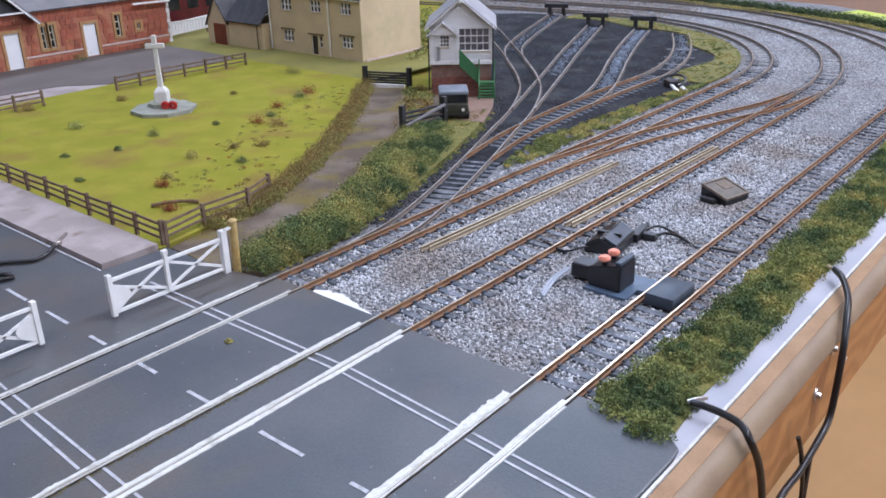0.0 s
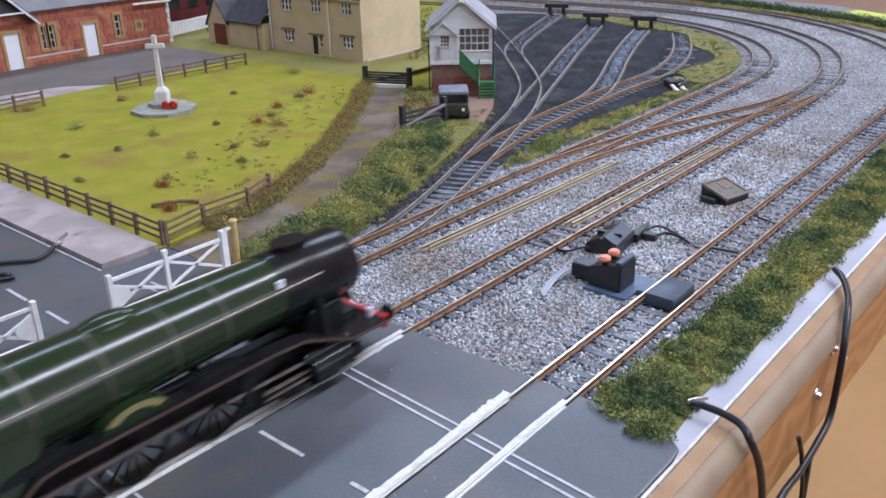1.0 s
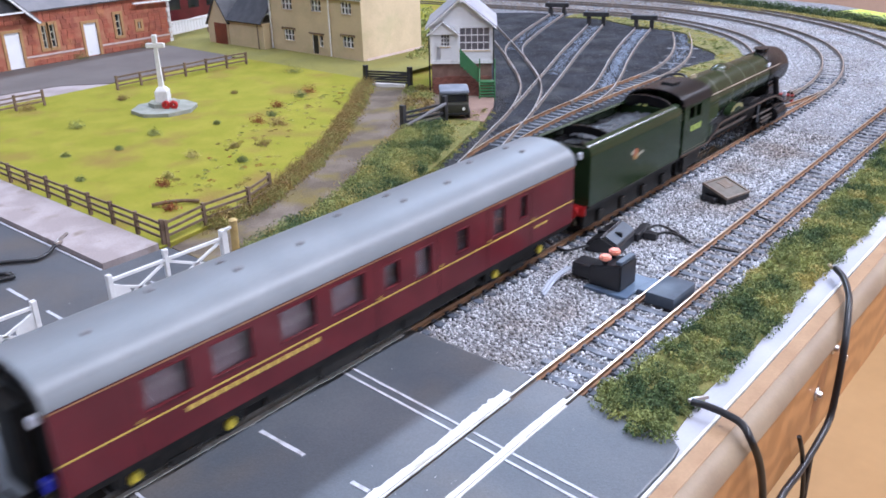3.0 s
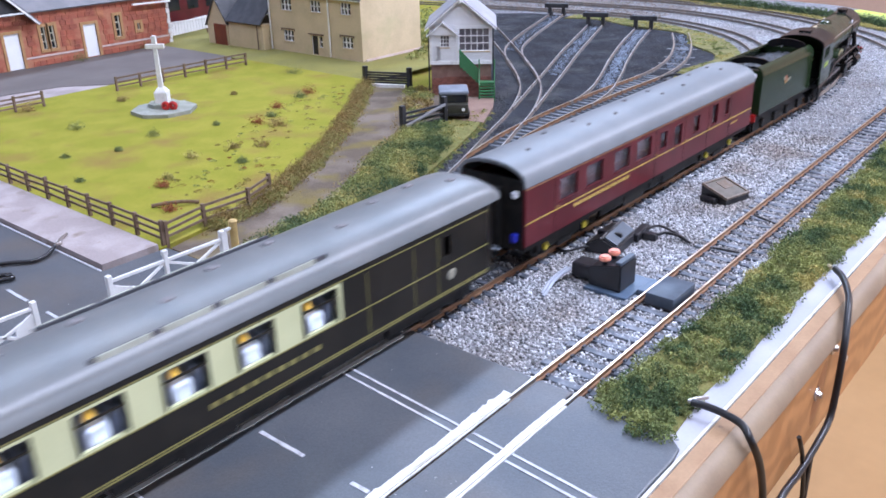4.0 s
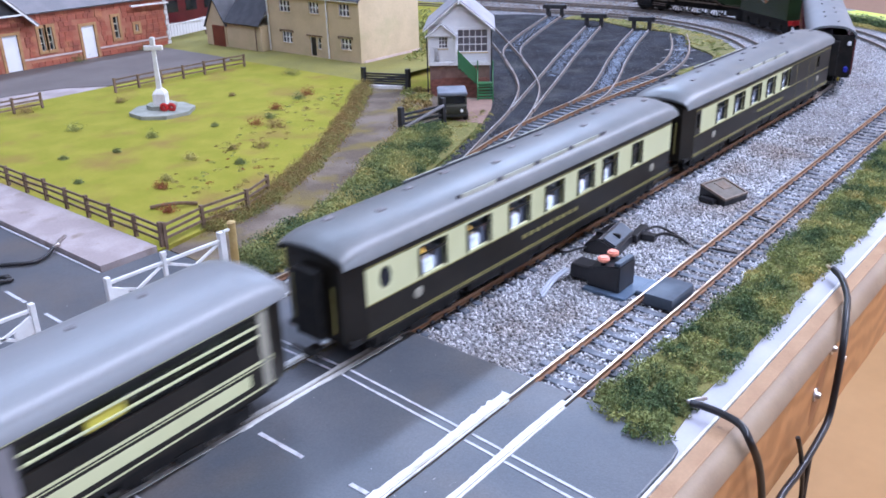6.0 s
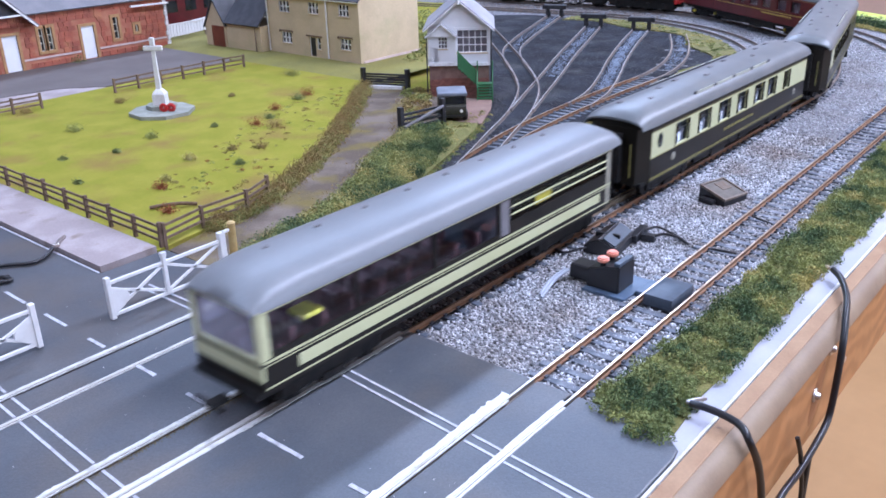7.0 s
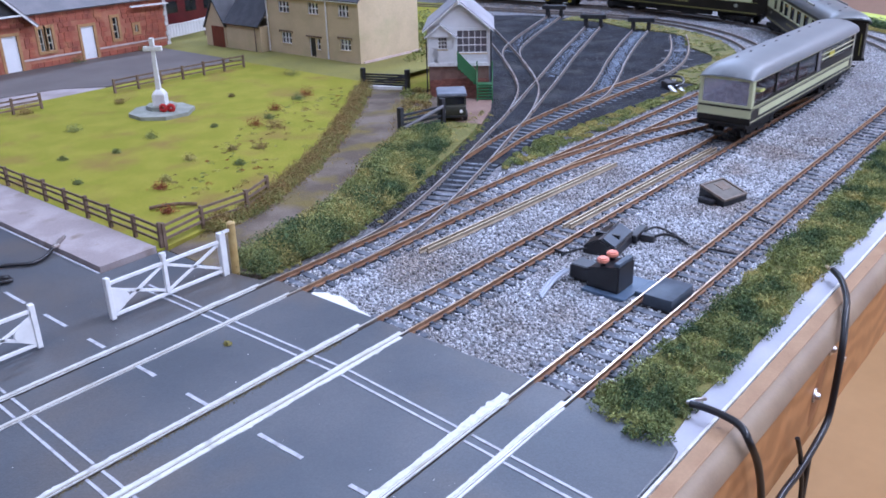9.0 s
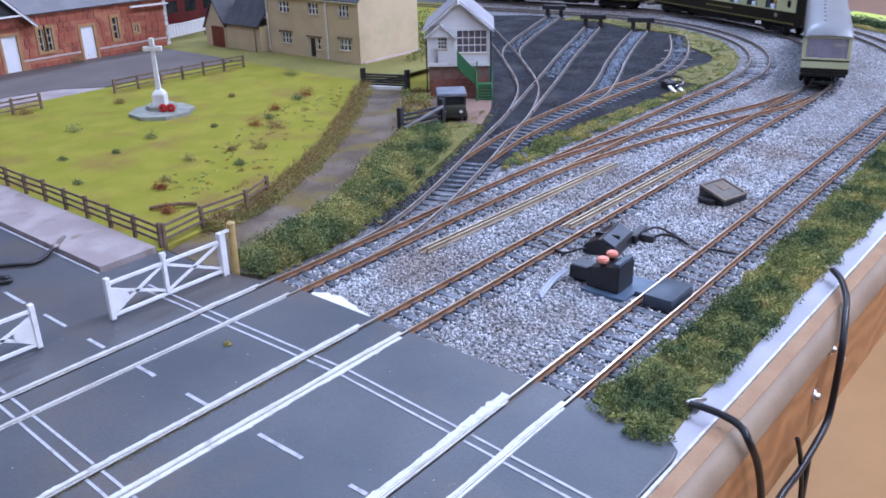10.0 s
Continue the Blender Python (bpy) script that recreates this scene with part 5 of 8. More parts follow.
part("rail", box(bmesh.new(), 0.565, 0.622, 0.8738, 0.8744, 0.0195, 0.0210), M["white"], t)

M["maroon"] = material("crimson_lake", (0.08, 0.009, 0.013), 0.3, second=(0.11, 0.013, 0.018), scale=60, fine=0.03, coat=0.1)
t = thing("standing_coach", "dark red model coach standing behind the station", "coach", pose(0.60, 0.925, 0))
part("body", box(bmesh.new(), -0.13, 0.13, -0.0178, 0.0178, 0.0115, 0.046, 0.002), M["maroon"], t)
part("underframe", box(bmesh.new(), -0.125, 0.125, -0.013, 0.013, -0.0036, 0.0115), M["black"], t)
part("roof", box(bmesh.new(), -0.131, 0.131, -0.0165, 0.0165, 0.0461, 0.050, 0.0018), M["slategrey"], t)
for k in range(9):
    part("window", box(bmesh.new(), -0.115 + k * 0.026, -0.10 + k * 0.026, -0.0182, -0.0179, 0.028, 0.041), M["pane"], t)


# ---- signal box ----
def signal_box():
    x0, x1, y0, y1 = 0.537, 0.600, 0.4015, 0.4640
    t = thing("signal_box", "white boarded signal box on a brick base with green stairs", "signal box")
    t.matrix_basis = Matrix.Translation((x0, y1, -0.0026)) @ Matrix.Rotation(radians(37), 4, "Z") @ Matrix.Diagonal((1, 0.81, 1, 1)) @ Matrix.Translation((-x0, -y1, 0))
    zf = 0.0265
    base = part("brick_base", box(bmesh.new(), x0 + 0.001, x1 - 0.001, y0 + 0.001, y1 - 0.001, -0.001, zf), M["palebrick"], t, "red-brown brick base")
    n = 0
    bw, bh = 0.0031, 0.00105
    share = bpy.data.meshes.new("brick")
    bm = box(bmesh.new(), 0.0004, 0.0011, -bw / 2 + 0.0001, bw / 2 - 0.0001, 0, bh - 0.00012)
    bm.to_mesh(share)
    bm.free()
    share.materials.append(M["brick"])
    for row in range(26):
        for k in range(20):
            y = y0 + 0.0026 + (k + 0.5 * (row % 2)) * bw
            if y < y1 - 0.002 and n < 300 and (row > 4 or True) and y > y0 + 0.002:
                ob = new("brick", share)
                ob.parent = base
                ob.location = (x0 + random.uniform(-0.0001, 0.0), y, row * bh - 0.001)
                n += 1
    # boarded upper storey
    wins = [(0.4046, 0.4345, 0.0368, 0.0545), (0.4445, 0.4533, 0.0400, 0.0490)]
    part("front_wall", wall_x(bmesh.new(), x0, y0, y1, zf, 0.0565, 0.002, wins), M["boards"], t)
    bm = bmesh.new()
    for y in (y0, y1 - 0.002):
        box(bm, x0 + 0.002, x1, y, y + 0.002, zf, 0.0565)
    box(bm, x1 - 0.002, x1 - 0.0001, y0 + 0.002, y1 - 0.002, zf, 0.0565)
    part("side_wall", bm, M["boards"], t)
    bm = bmesh.new()
    a = [bm.verts.new((x0, y, z)) for y, z in ((y0, 0.0566), (y1, 0.0566), ((y0 + y1) / 2, 0.0760))]
    b = [bm.verts.new(v.co + Vector((0.002, 0, 0))) for v in a]
    bm.faces.new(a)
    bm.faces.new(b[::-1])
    for i in range(3):
        bm.faces.new((a[i], b[i], b[(i + 1) % 3], a[(i + 1) % 3]))
    part("gable", bm, M["boards"], t)
    bm = bmesh.new()
    for k in range(14):
        z = zf + 0.0016 + k * 0.0021
        for p, q in ((y0, 0.4046), (0.4345, 0.4365), (0.4365, 0.4445), (0.4533, y1)):
            if z < 0.0352 and p == y0:
                q = 0.4365
            if z < 0.0395 and p == 0.4365:
                q = y1
            box(bm, x0 - 0.0003, x0 - 0.0001, p + 0.0002, q - 0.0002, z, z + 0.0017)
    part("weatherboard", bm, M["boards"], t)
    window(t, x0, *wins[0], 5, 3, "white", 0.0008, False, "lightpane")
    window(t, x0, *wins[1], 3, 3, "white", 0.0008, False, "lightpane")
    part("corner_board", box(bmesh.new(), x0 - 0.0008, x0 - 0.0001, y0, y0 + 0.002, zf, 0.0565), M["white"], t)
    part("corner_board", box(bmesh.new(), x0 - 0.0008, x0 - 0.0001, y1 - 0.002, y1, zf, 0.0565), M["white"], t)
    part("corner_board", box(bmesh.new(), x0 - 0.0008, x0 - 0.0001, 0.4358, 0.4376, zf, 0.0565), M["white"], t)
    part("base_trim", box(bmesh.new(), x0 - 0.001, x0 - 0.0002, y0, y1, zf - 0.0004, zf + 0.0022), M["white"], t)
    part("downpipe", cyl(bmesh.new(), (x0 - 0.0012, y1 + 0.001, 0.0), (x0 - 0.0012, y1 + 0.001, 0.052), 0.0007, None, 8), M["black"], t)
    part("downpipe", cyl(bmesh.new(), (x0 - 0.0012, y0 - 0.001, 0.0), (x0 - 0.0012, y0 - 0.001, 0.054), 0.0007, None, 8), M["black"], t)
    # roof and bargeboards
    ym = (y0 + y1) / 2
    bm = bmesh.new()
    for y, z in ((y0 - 0.0042, 0.0550), (y1 + 0.0042, 0.0550)):
        bar(bm, ((x0 + x1) / 2, y, z), ((x0 + x1) / 2, ym, 0.0785), 0.069, 0.0011, 0, (0, 0, 1))
    roof = part("roof", bm, M["boxroof"], t, "pale grey slate roof")
    for s, y in ((1, y0 - 0.0042), (-1, y1 + 0.0042)):
        bm = bar(bmesh.new(), (x0 - 0.0036, y, 0.0540), (x0 - 0.0036, ym, 0.0777), 0.0008, 0.0017, 0, (1, 0, 0))
        part("bargeboard", bm, M["white"], roof)
    part("finial", cyl(bmesh.new(), (x0 - 0.006, ym, 0.075), (x0 - 0.006, ym, 0.083), 0.0009, 0.0004, 8), M["white"], roof)
    part("ridge", bar(bmesh.new(), (x0 - 0.006, ym, 0.0793), (x1 + 0.006, ym, 0.0793), 0.002, 0.0012), M["boxroof"], roof)
    # porch gable
    bm = bmesh.new()
    for y, z in ((0.4345, 0.0495), (0.4665, 0.0495)):
        bar(bm, (x0 - 0.0010, y, z), (x0 - 0.0010, 0.4505, 0.0600), 0.005, 0.0010, 0, (0, 0, 1))
    pr = part("porch_roof", bm, M["boxroof"], t)
    for y in (0.4345, 0.4665):
        part("bargeboard", bar(bmesh.new(), (x0 - 0.0038, y, 0.0492), (x0 - 0.0038, 0.4505, 0.0598), 0.0008, 0.0018, 0, (1, 0, 0)), M["white"], pr)
    bm = bmesh.new()
    a = [bm.verts.new((x0 - 0.0026, y, z)) for y, z in ((0.4372, 0.0500), (0.4638, 0.0500), (0.4505, 0.0588))]
    b = [bm.verts.new(v.co + Vector((0.0022, 0, 0))) for v in a]
    bm.faces.new(a)
    bm.faces.new(b[::-1])
    for i in range(3):
        bm.faces.new((a[i], b[i], b[(i + 1) % 3], a[(i + 1) % 3]))
    part("porch_gable", bm, M["boards"], t)
    # stairs
    bm = bmesh.new()
    v = [bm.verts.new((x0 - 0.0085, y, z)) for y, z in ((0.4342, 0.0270), (0.4342, 0.0400), (0.4155, 0.0240), (0.4155, 0.0120))]
    u = [bm.verts.new(q.co + Vector((0.0008, 0, 0))) for q in v]
    bm.faces.new(v)
    bm.faces.new(u[::-1])
    for i in range(4):
        bm.faces.new((v[i], u[i], u[(i + 1) % 4], v[(i + 1) % 4]))
    part("stair_side", bm, M["green"], t, "solid green stair side")
    for k in range(6):
        part("stair_tread", box(bmesh.new(), x0 - 0.0076, x0 - 0.0012, 0.4152 + k * 0.0031, 0.4184 + k * 0.0031, 0.0128 + k * 0.0023, 0.0136 + k * 0.0023), M["green"], t)
    part("landing", box(bmesh.new(), x0 - 0.009, x0 - 0.0012, 0.3995, 0.4152, 0.0115, 0.0128), M["green"], t)
    for k in range(6):
        part("stair_tread", box(bmesh.new(), x0 - 0.0200 + k * 0.002, x0 - 0.0170 + k * 0.002, 0.4000, 0.4140, 0.0006 + k * 0.0019, 0.0013 + k * 0.0019), M["green"], t)
    for y in (0.3995, 0.4145):
        part("stringer", bar(bmesh.new(), (x0 - 0.0205, y, -0.001), (x0 - 0.008, y, 0.0122), 0.0009, 0.0028), M["green"], t)
        part("stair_post", bar(bmesh.new(), (x0 - 0.0092, y, 0.0), (x0 - 0.0092, y, 0.0315), 0.0013, 0.0013, 0, (1, 0, 0)), M["green"], t)
        part("stair_post", bar(bmesh.new(), (x0 - 0.0205, y, 0.0), (x0 - 0.0205, y, 0.0125), 0.0012, 0.0012, 0, (1, 0, 0)), M["green"], t)
        part("handrail", bar(bmesh.new(), (x0 - 0.0205, y, 0.0122), (x0 - 0.0092, y, 0.0235), 0.0008, 0.001), M["green"], t)


M["palebrick"] = material("brick_mortar", (0.2, 0.12, 0.1), 0.9, second=(0.25, 0.16, 0.13), scale=200, fine=0.1)
signal_box()
M["redearth"] = material("red_brown_earth", (0.22, 0.14, 0.11), 0.95, second=(0.28, 0.19, 0.15), scale=60, fine=0.15, bump=0.4)
slab("ground", [(0.485, 0.392), (0.49, 0.374), (0.53, 0.395), (0.56, 0.416), (0.54, 0.43), (0.50, 0.43)], -0.0040, -0.0006, M["redearth"], "bare red-brown earth beside the signal box", "earth")

# ---- field gates ----
M["sootwood"] = material("tarred_wood", (0.016, 0.016, 0.018), 0.55, second=(0.035, 0.035, 0.04), scale=160, fine=0.1)


def field_gate(a, b, h, label, open_rails=4):
    t = thing("field_gate", label, "gate")
    a, b = Vector(a), Vector(b)
    for p in (a, b):
        part("gate_post", bar(bmesh.new(), p + Vector((0, 0, -0.003)), p + Vector((0, 0, h * 1.35)), 0.0034, 0.0034, 0, (1, 0, 0)), M["sootwood"], t)
    for k in range(open_rails):
        z = h * (0.15 + 0.75 * k / (open_rails - 1))
        part("gate_bar", bar(bmesh.new(), a + Vector((0, 0, z)), b + Vector((0, 0, z)), 0.0011, 0.0016), M["sootwood"], t)
    part("brace", bar(bmesh.new(), a + Vector((0, 0, h * 0.15)), b + Vector((0, 0, h * 0.9)), 0.0009, 0.0014), M["sootwood"], t)
    return t


field_gate((0.532, 0.5345, 0), (0.5475, 0.497, 0), 0.0115, "black tarred field gate with five bars", 5)
slab("gate_board", [(0.5285, 0.5285), (0.5415, 0.4985), (0.5455, 0.500), (0.5325, 0.5305)], -0.0014, 0.0012, M["white"], "pale white sill board below the field gate", "board", "thing")
field_gate((0.4375, 0.4050, 0), (0.4755, 0.3985, 0), 0.0132, "black tarred five-bar gate standing half open", 4)
t = thing("pole", "grey weathered pole laid along the gate top", "pole")
part("shaft", cyl(bmesh.new(), (0.4380, 0.4025, 0.0035), (0.4740, 0.3965, 0.0125), 0.0012, None, 10), M["slategrey"], t)


def lorry(m):
    t = thing("lorry", "small dark khaki model lorry beside the signal box", "lorry", m)
    kh = M["khaki"]
    body = bmesh.new()
    box(body, -0.018, 0.004, -0.0115, 0.0115, 0.005, 0.0185, 0.0012)
    part("cargo_body", body, kh, t, smooth=True)
    part("tilt_roof", box(bmesh.new(), -0.0185, 0.0072, -0.012, 0.012, 0.0186, 0.0222, 0.0016), M["tilt"], t, "pale grey canvas tilt", smooth=True)
    cab = part("cab", box(bmesh.new(), 0.0045, 0.0125, -0.011, 0.011, 0.0045, 0.0125, 0.001), kh, t, smooth=True)
    part("windscreen", box(bmesh.new(), 0.0052, 0.0060, -0.010, 0.010, 0.0128, 0.0185), M["pane"], cab)
    for y in (-0.0105, 0.0105):
        part("pillar", box(bmesh.new(), 0.0058, 0.0072, y - 0.0007, y + 0.0007, 0.0125, 0.0186), kh, cab)
    for y in (-0.0068, 0.0068):
        part("headlight", cyl(bmesh.new(), (0.0125, y, 0.0085), (0.0134, y, 0.0085), 0.0013, None, 12), M["white"], cab)
    part("bumper", box(bmesh.new(), 0.0126, 0.0136, -0.011, 0.011, 0.0035, 0.0053, 0.0003), M["black"], t)
    for x in (-0.012, 0.007):
        for s in (-1, 1):
            w = part("wheel", cyl(bmesh.new(), (x, s * 0.0085, 0.0042), (x, s * 0.0118, 0.0042), 0.0043, None, 16), M["black"], t)
            part("rim", cyl(bmesh.new(), (x, s * 0.0117, 0.0042), (x, s * 0.0122, 0.0042), 0.0022, None, 12), kh, w)


M["khaki"] = material("khaki_paint", (0.035, 0.034, 0.024), 0.5, second=(0.05, 0.048, 0.034), scale=120, fine=0.08)
M["tilt"] = material("grey_canvas", (0.16, 0.18, 0.22), 0.7, second=(0.21, 0.23, 0.27), scale=120, fine=0.08)
lorry(pose(0.4915, 0.4025, -0.0008, 0, 0, 222) @ Matrix.Scale(0.92, 4))


# ---- buffer stops ----
def buffer_stop(x, y, turn):
    t = thing("buffer_stop", "black wooden buffer stop at a siding end", "buffer stop", pose(x, y, -0.003, 0, 0, turn), "buffer stops of the sidings")
    part("beam", box(bmesh.new(), -0.002, 0.002, -0.0152, 0.0152, 0.0105, 0.0155, 0.0004), M["sootwood"], t)
    part("back_beam", box(bmesh.new(), 0.0025, 0.009, -0.0146, 0.0146, 0.0135, 0.0152, 0.0003), M["sootwood"], t)
    for s in (-1, 1):
        part("upright", box(bmesh.new(), -0.0005, 0.0035, s * 0.0088 - 0.0022, s * 0.0088 + 0.0022, -0.001, 0.0135, 0.0003), M["sootwood"], t)
        part("strut", bar(bmesh.new(), (0.003, s * 0.0088, 0.012), (0.016, s * 0.0088, 0.0), 0.0022, 0.0022), M["sootwood"], t)
        part("lamp", box(bmesh.new(), -0.001, 0.0012, s * 0.0115 - 0.0008, s * 0.0115 + 0.0008, 0.0155, 0.0172), M["tilt"], t, "small pale lamp bracket")


buffer_stop(0.9650, 0.6180, 21)
buffer_stop(0.9215, 0.5352, 21)
buffer_stop(0.9270, 0.4755, 20)

# ---- control boxes, loose rails, cables ----
M["pinkknob"] = material("salmon_knob", (0.72, 0.25, 0.17), 0.5, second=(0.8, 0.32, 0.22), scale=300, fine=0.05)
M["bluegrey"] = material("blue_grey_plastic", (0.075, 0.115, 0.18), 0.4, second=(0.1, 0.145, 0.21), scale=120, fine=0.06)
M["gunmetal"] = material("dark_grey_cover", (0.05, 0.066, 0.09), 0.42, second=(0.065, 0.085, 0.115), scale=150, fine=0.06)
M["brass"] = material("tarnished_brass_rail", (0.72, 0.63, 0.46), 0.35, metal=0.6, second=(0.6, 0.5, 0.34), scale=60, fine=0.1)


def bmesh_apply(bm, m):
    bmesh.ops.transform(bm, matrix=m, verts=bm.verts)
    return bm


def lever_box():
    t = thing("lever_switch", "black track switch box with two salmon-pink knobs", "switch", Matrix.Translation((0.3062, 0.1668, -0.0028)) @ Matrix.Scale(0.94, 4))
    part("base_plate", box(bmesh.new(), -0.0075, 0.019, -0.0145, 0.0075, -0.0005, 0.0012, 0.0003), M["bluegrey"], t, "blue-grey base plate")
    bm = bmesh.new()
    loft(bm, [[(-0.0095, 0.0012), (0.007, 0.0012), (0.007, 0.0105), (-0.0095, 0.0145)]] * 2, [-0.0042, 0.0105])
    bmesh.ops.holes_fill(bm, edges=bm.edges)
    bmesh.ops.bevel(bm, geom=list(bm.edges), offset=0.0005, segments=2, affect="EDGES")
    part("case", bm, M["black"], t, smooth=True)
    part("side_case", box(bmesh.new(), -0.001, 0.0095, 0.0075, 0.0185, 0.001, 0.0085, 0.0012), M["black"], t)
    part("ridge", box(bmesh.new(), -0.0035, 0.010, -0.0092, -0.0062, 0.0140, 0.0158, 0.0004), M["gunmetal"], t)
    for x, y in ((-0.001, 0.0005), (0.0075, 0.0005)):
        bm = cyl(bmesh.new(), (x, y, 0.0105), (x, y, 0.0142), 0.0013, None, 10)
        k = part("knob_stem", bm, M["black"], t)
        bm = cyl(bmesh.new(), (x, y, 0.0140), (x, y, 0.0163), 0.0029, 0.0027, 18)
        bmesh.ops.bevel(bm, geom=[e for e in bm.edges if abs(e.verts[0].co.z - e.verts[1].co.z) < 1e-6], offset=0.0006, segments=2, affect="EDGES")
        part("knob", bm, M["pinkknob"], k, "salmon-pink push knob", smooth=True)
    part("plug", box(bmesh.new(), 0.002, 0.0175, -0.0192, -0.0147, 0.0, 0.0024, 0.0005), M["bluegrey"], t)


lever_box()


def point_motor():
    t = thing("point_motor", "black point motor housing with loose wires", "point motor", pose(0.349, 0.1885, -0.003, 0, 0, 8))
    bm = bmesh.new()
    loft(bm, [[(-0.0085, 0), (0.0085, 0), (0.0080, 0.0045), (0.0005, 0.0085), (-0.0080, 0.0045)]] * 2, [-0.013, 0.013])
    bmesh.ops.holes_fill(bm, edges=bm.edges)
    bmesh.ops.bevel(bm, geom=list(bm.edges), offset=0.0006, segments=2, affect="EDGES")
    part("case", bm, M["black"], t, smooth=True)
    part("lid", bmesh_apply(box(bmesh.new(), -0.0115, 0.0115, -0.0035, 0.0035, 0.0, 0.0008, 0.0002), Matrix.Translation((0, -0.0038, 0.0066)) @ Matrix.Rotation(radians(28), 4, "X")), M["gunmetal"], t, "dull grey lid")
    part("clip", box(bmesh.new(), -0.0035, -0.0015, -0.0062, 0.006, 0.0045, 0.0082, 0.0003), M["black"], t)
    part("arm", box(bmesh.new(), 0.009, 0.026, -0.0105, -0.0062, 0.0, 0.0042, 0.0006), M["black"], t)
    part("arm", box(bmesh.new(), 0.014, 0.0185, -0.0175, -0.0106, 0.0, 0.0035, 0.0005), M["black"], t)
    part("wire", tube(bmesh.new(), [(0.016, -0.017, 0.003), (0.02, -0.021, 0.0035), (0.022, -0.027, 0.002), (0.0195, -0.033, 0.0006)], 0.0007, 6), M["black"], t)
    part("wire", tube(bmesh.new(), [(0.02, -0.010, 0.003), (0.026, -0.015, 0.004), (0.025, -0.024, 0.002), (0.022, -0.031, 0.0006)], 0.0006, 6), M["black"], t)
    part("wire", tube(bmesh.new(), [(-0.012, 0.006, 0.003), (-0.016, 0.009, 0.003), (-0.020, 0.016, 0.0014), (-0.012, 0.03, 0.0008)], 0.0006, 6), M["black"], t)


point_motor()
t = thing("magnet_cover", "dark blue-grey box lying between the rails", "box", Matrix.Translation((0.3122, 0.1394, -0.0025)) @ Matrix.Scale(0.9, 4))
part("cover", box(bmesh.new(), -0.0115, 0.0115, -0.0072, 0.0072, 0, 0.0058, 0.0006), M["gunmetal"], t, smooth=True)
part("foot", box(bmesh.new(), -0.0118, 0.0118, -0.0074, 0.0074, -0.001, 0.0, 0.0), M["black"], t)


def tilted_box():
    t = thing("junction_box", "black wedge-shaped box with a framed grey top", "box", Matrix.Translation((0.4442, 0.1718, -0.0032)) @ Matrix.Rotation(radians(-15), 4, "Z") @ Matrix.Scale(0.8, 4))
    bm = bmesh.new()
    loft(bm, [[(-0.0105, 0.0), (0.0105, 0.0), (0.0105, 0.0098), (-0.0105, 0.0042)]] * 2, [-0.0115, 0.0125])
    bmesh.ops.holes_fill(bm, edges=bm.edges)
    part("case", bm, M["black"], t)
    slope = math.atan2(0.0056, 0.021)
    tilt = Matrix.Translation((0.0005, 0, 0.0072)) @ Matrix.Rotation(slope, 4, "X")
    bm = bmesh.new()
    for b in ((-0.0122, 0.0122, -0.0112, -0.0098), (-0.0122, 0.0122, 0.0098, 0.0112), (-0.0122, -0.0108, -0.0098, 0.0098), (0.0108, 0.0122, -0.0098, 0.0098)):
        box(bm, *b, -0.0003, 0.0013)
    bmesh.ops.transform(bm, matrix=tilt, verts=bm.verts)
    part("frame", bm, M["wornbrown"], t, "worn brown frame")
    part("panel", bmesh_apply(box(bmesh.new(), -0.0106, 0.0106, -0.0096, 0.0096, -0.0002, 0.0006), tilt), M["greypanel"], t)
    part("inset", bmesh_apply(box(bmesh.new(), -0.0015, 0.0085, -0.001, 0.0078, 0.0007, 0.0010), tilt), M["wornbrown"], t)
    part("side_lump", box(bmesh.new(), -0.0165, -0.0110, -0.004, 0.008, 0, 0.0040, 0.0014), M["black"], t)


M["wornbrown"] = material("worn_brown_frame", (0.15, 0.11, 0.08), 0.5, second=(0.2, 0.17, 0.14), scale=250, fine=0.1)
M["greypanel"] = material("grey_panel", (0.15, 0.135, 0.115), 0.6, second=(0.11, 0.1, 0.085), scale=150, fine=0.1)
tilted_box()
for pts in ([(0.4395, 0.1515, -0.003), (0.428, 0.148, -0.0026), (0.424, 0.141, -0.0022), (0.4215, 0.132, -0.003)], [(0.3735, 0.151, -0.0026), (0.374, 0.141, -0.002), (0.376, 0.132, -0.0028)]):
    t = thing("wire", "thin black wire crossing the track", "wire")
    part("cable", tube(bmesh.new(), pts, 0.00065, 6), M["black"], t)

# pair of lead wires in pale grey sleeve
t = thing("lead_wire", "pale blue-grey twin wires lying on the ballast", "wire")
M["palewire"] = material("pale_blue_wire", (0.36, 0.4, 0.48), 0.5, fine=0.05, second=(0.42, 0.46, 0.54), scale=90)
for d in (0.0, 0.0016):
    part("cable", tube(bmesh.new(), [(0.2815 + d, 0.1832 + d, -0.0024), (0.288, 0.1846 + d, -0.0015), (0.297, 0.1862 + d, -0.0005), (0.305, 0.1842 + d, 0.002)], 0.00075, 7), M["palewire"], t)


def loose_rail(a, b, label):
    t = thing("loose_rail", label, "rail")
    prof, mats = rail_section(0.8)
    part("rail", sweep(bmesh.new(), [Vector((*a, -0.0002)), Vector((*b, -0.0002))], prof, mats), [M["palegrime"], M["brass"]], t)


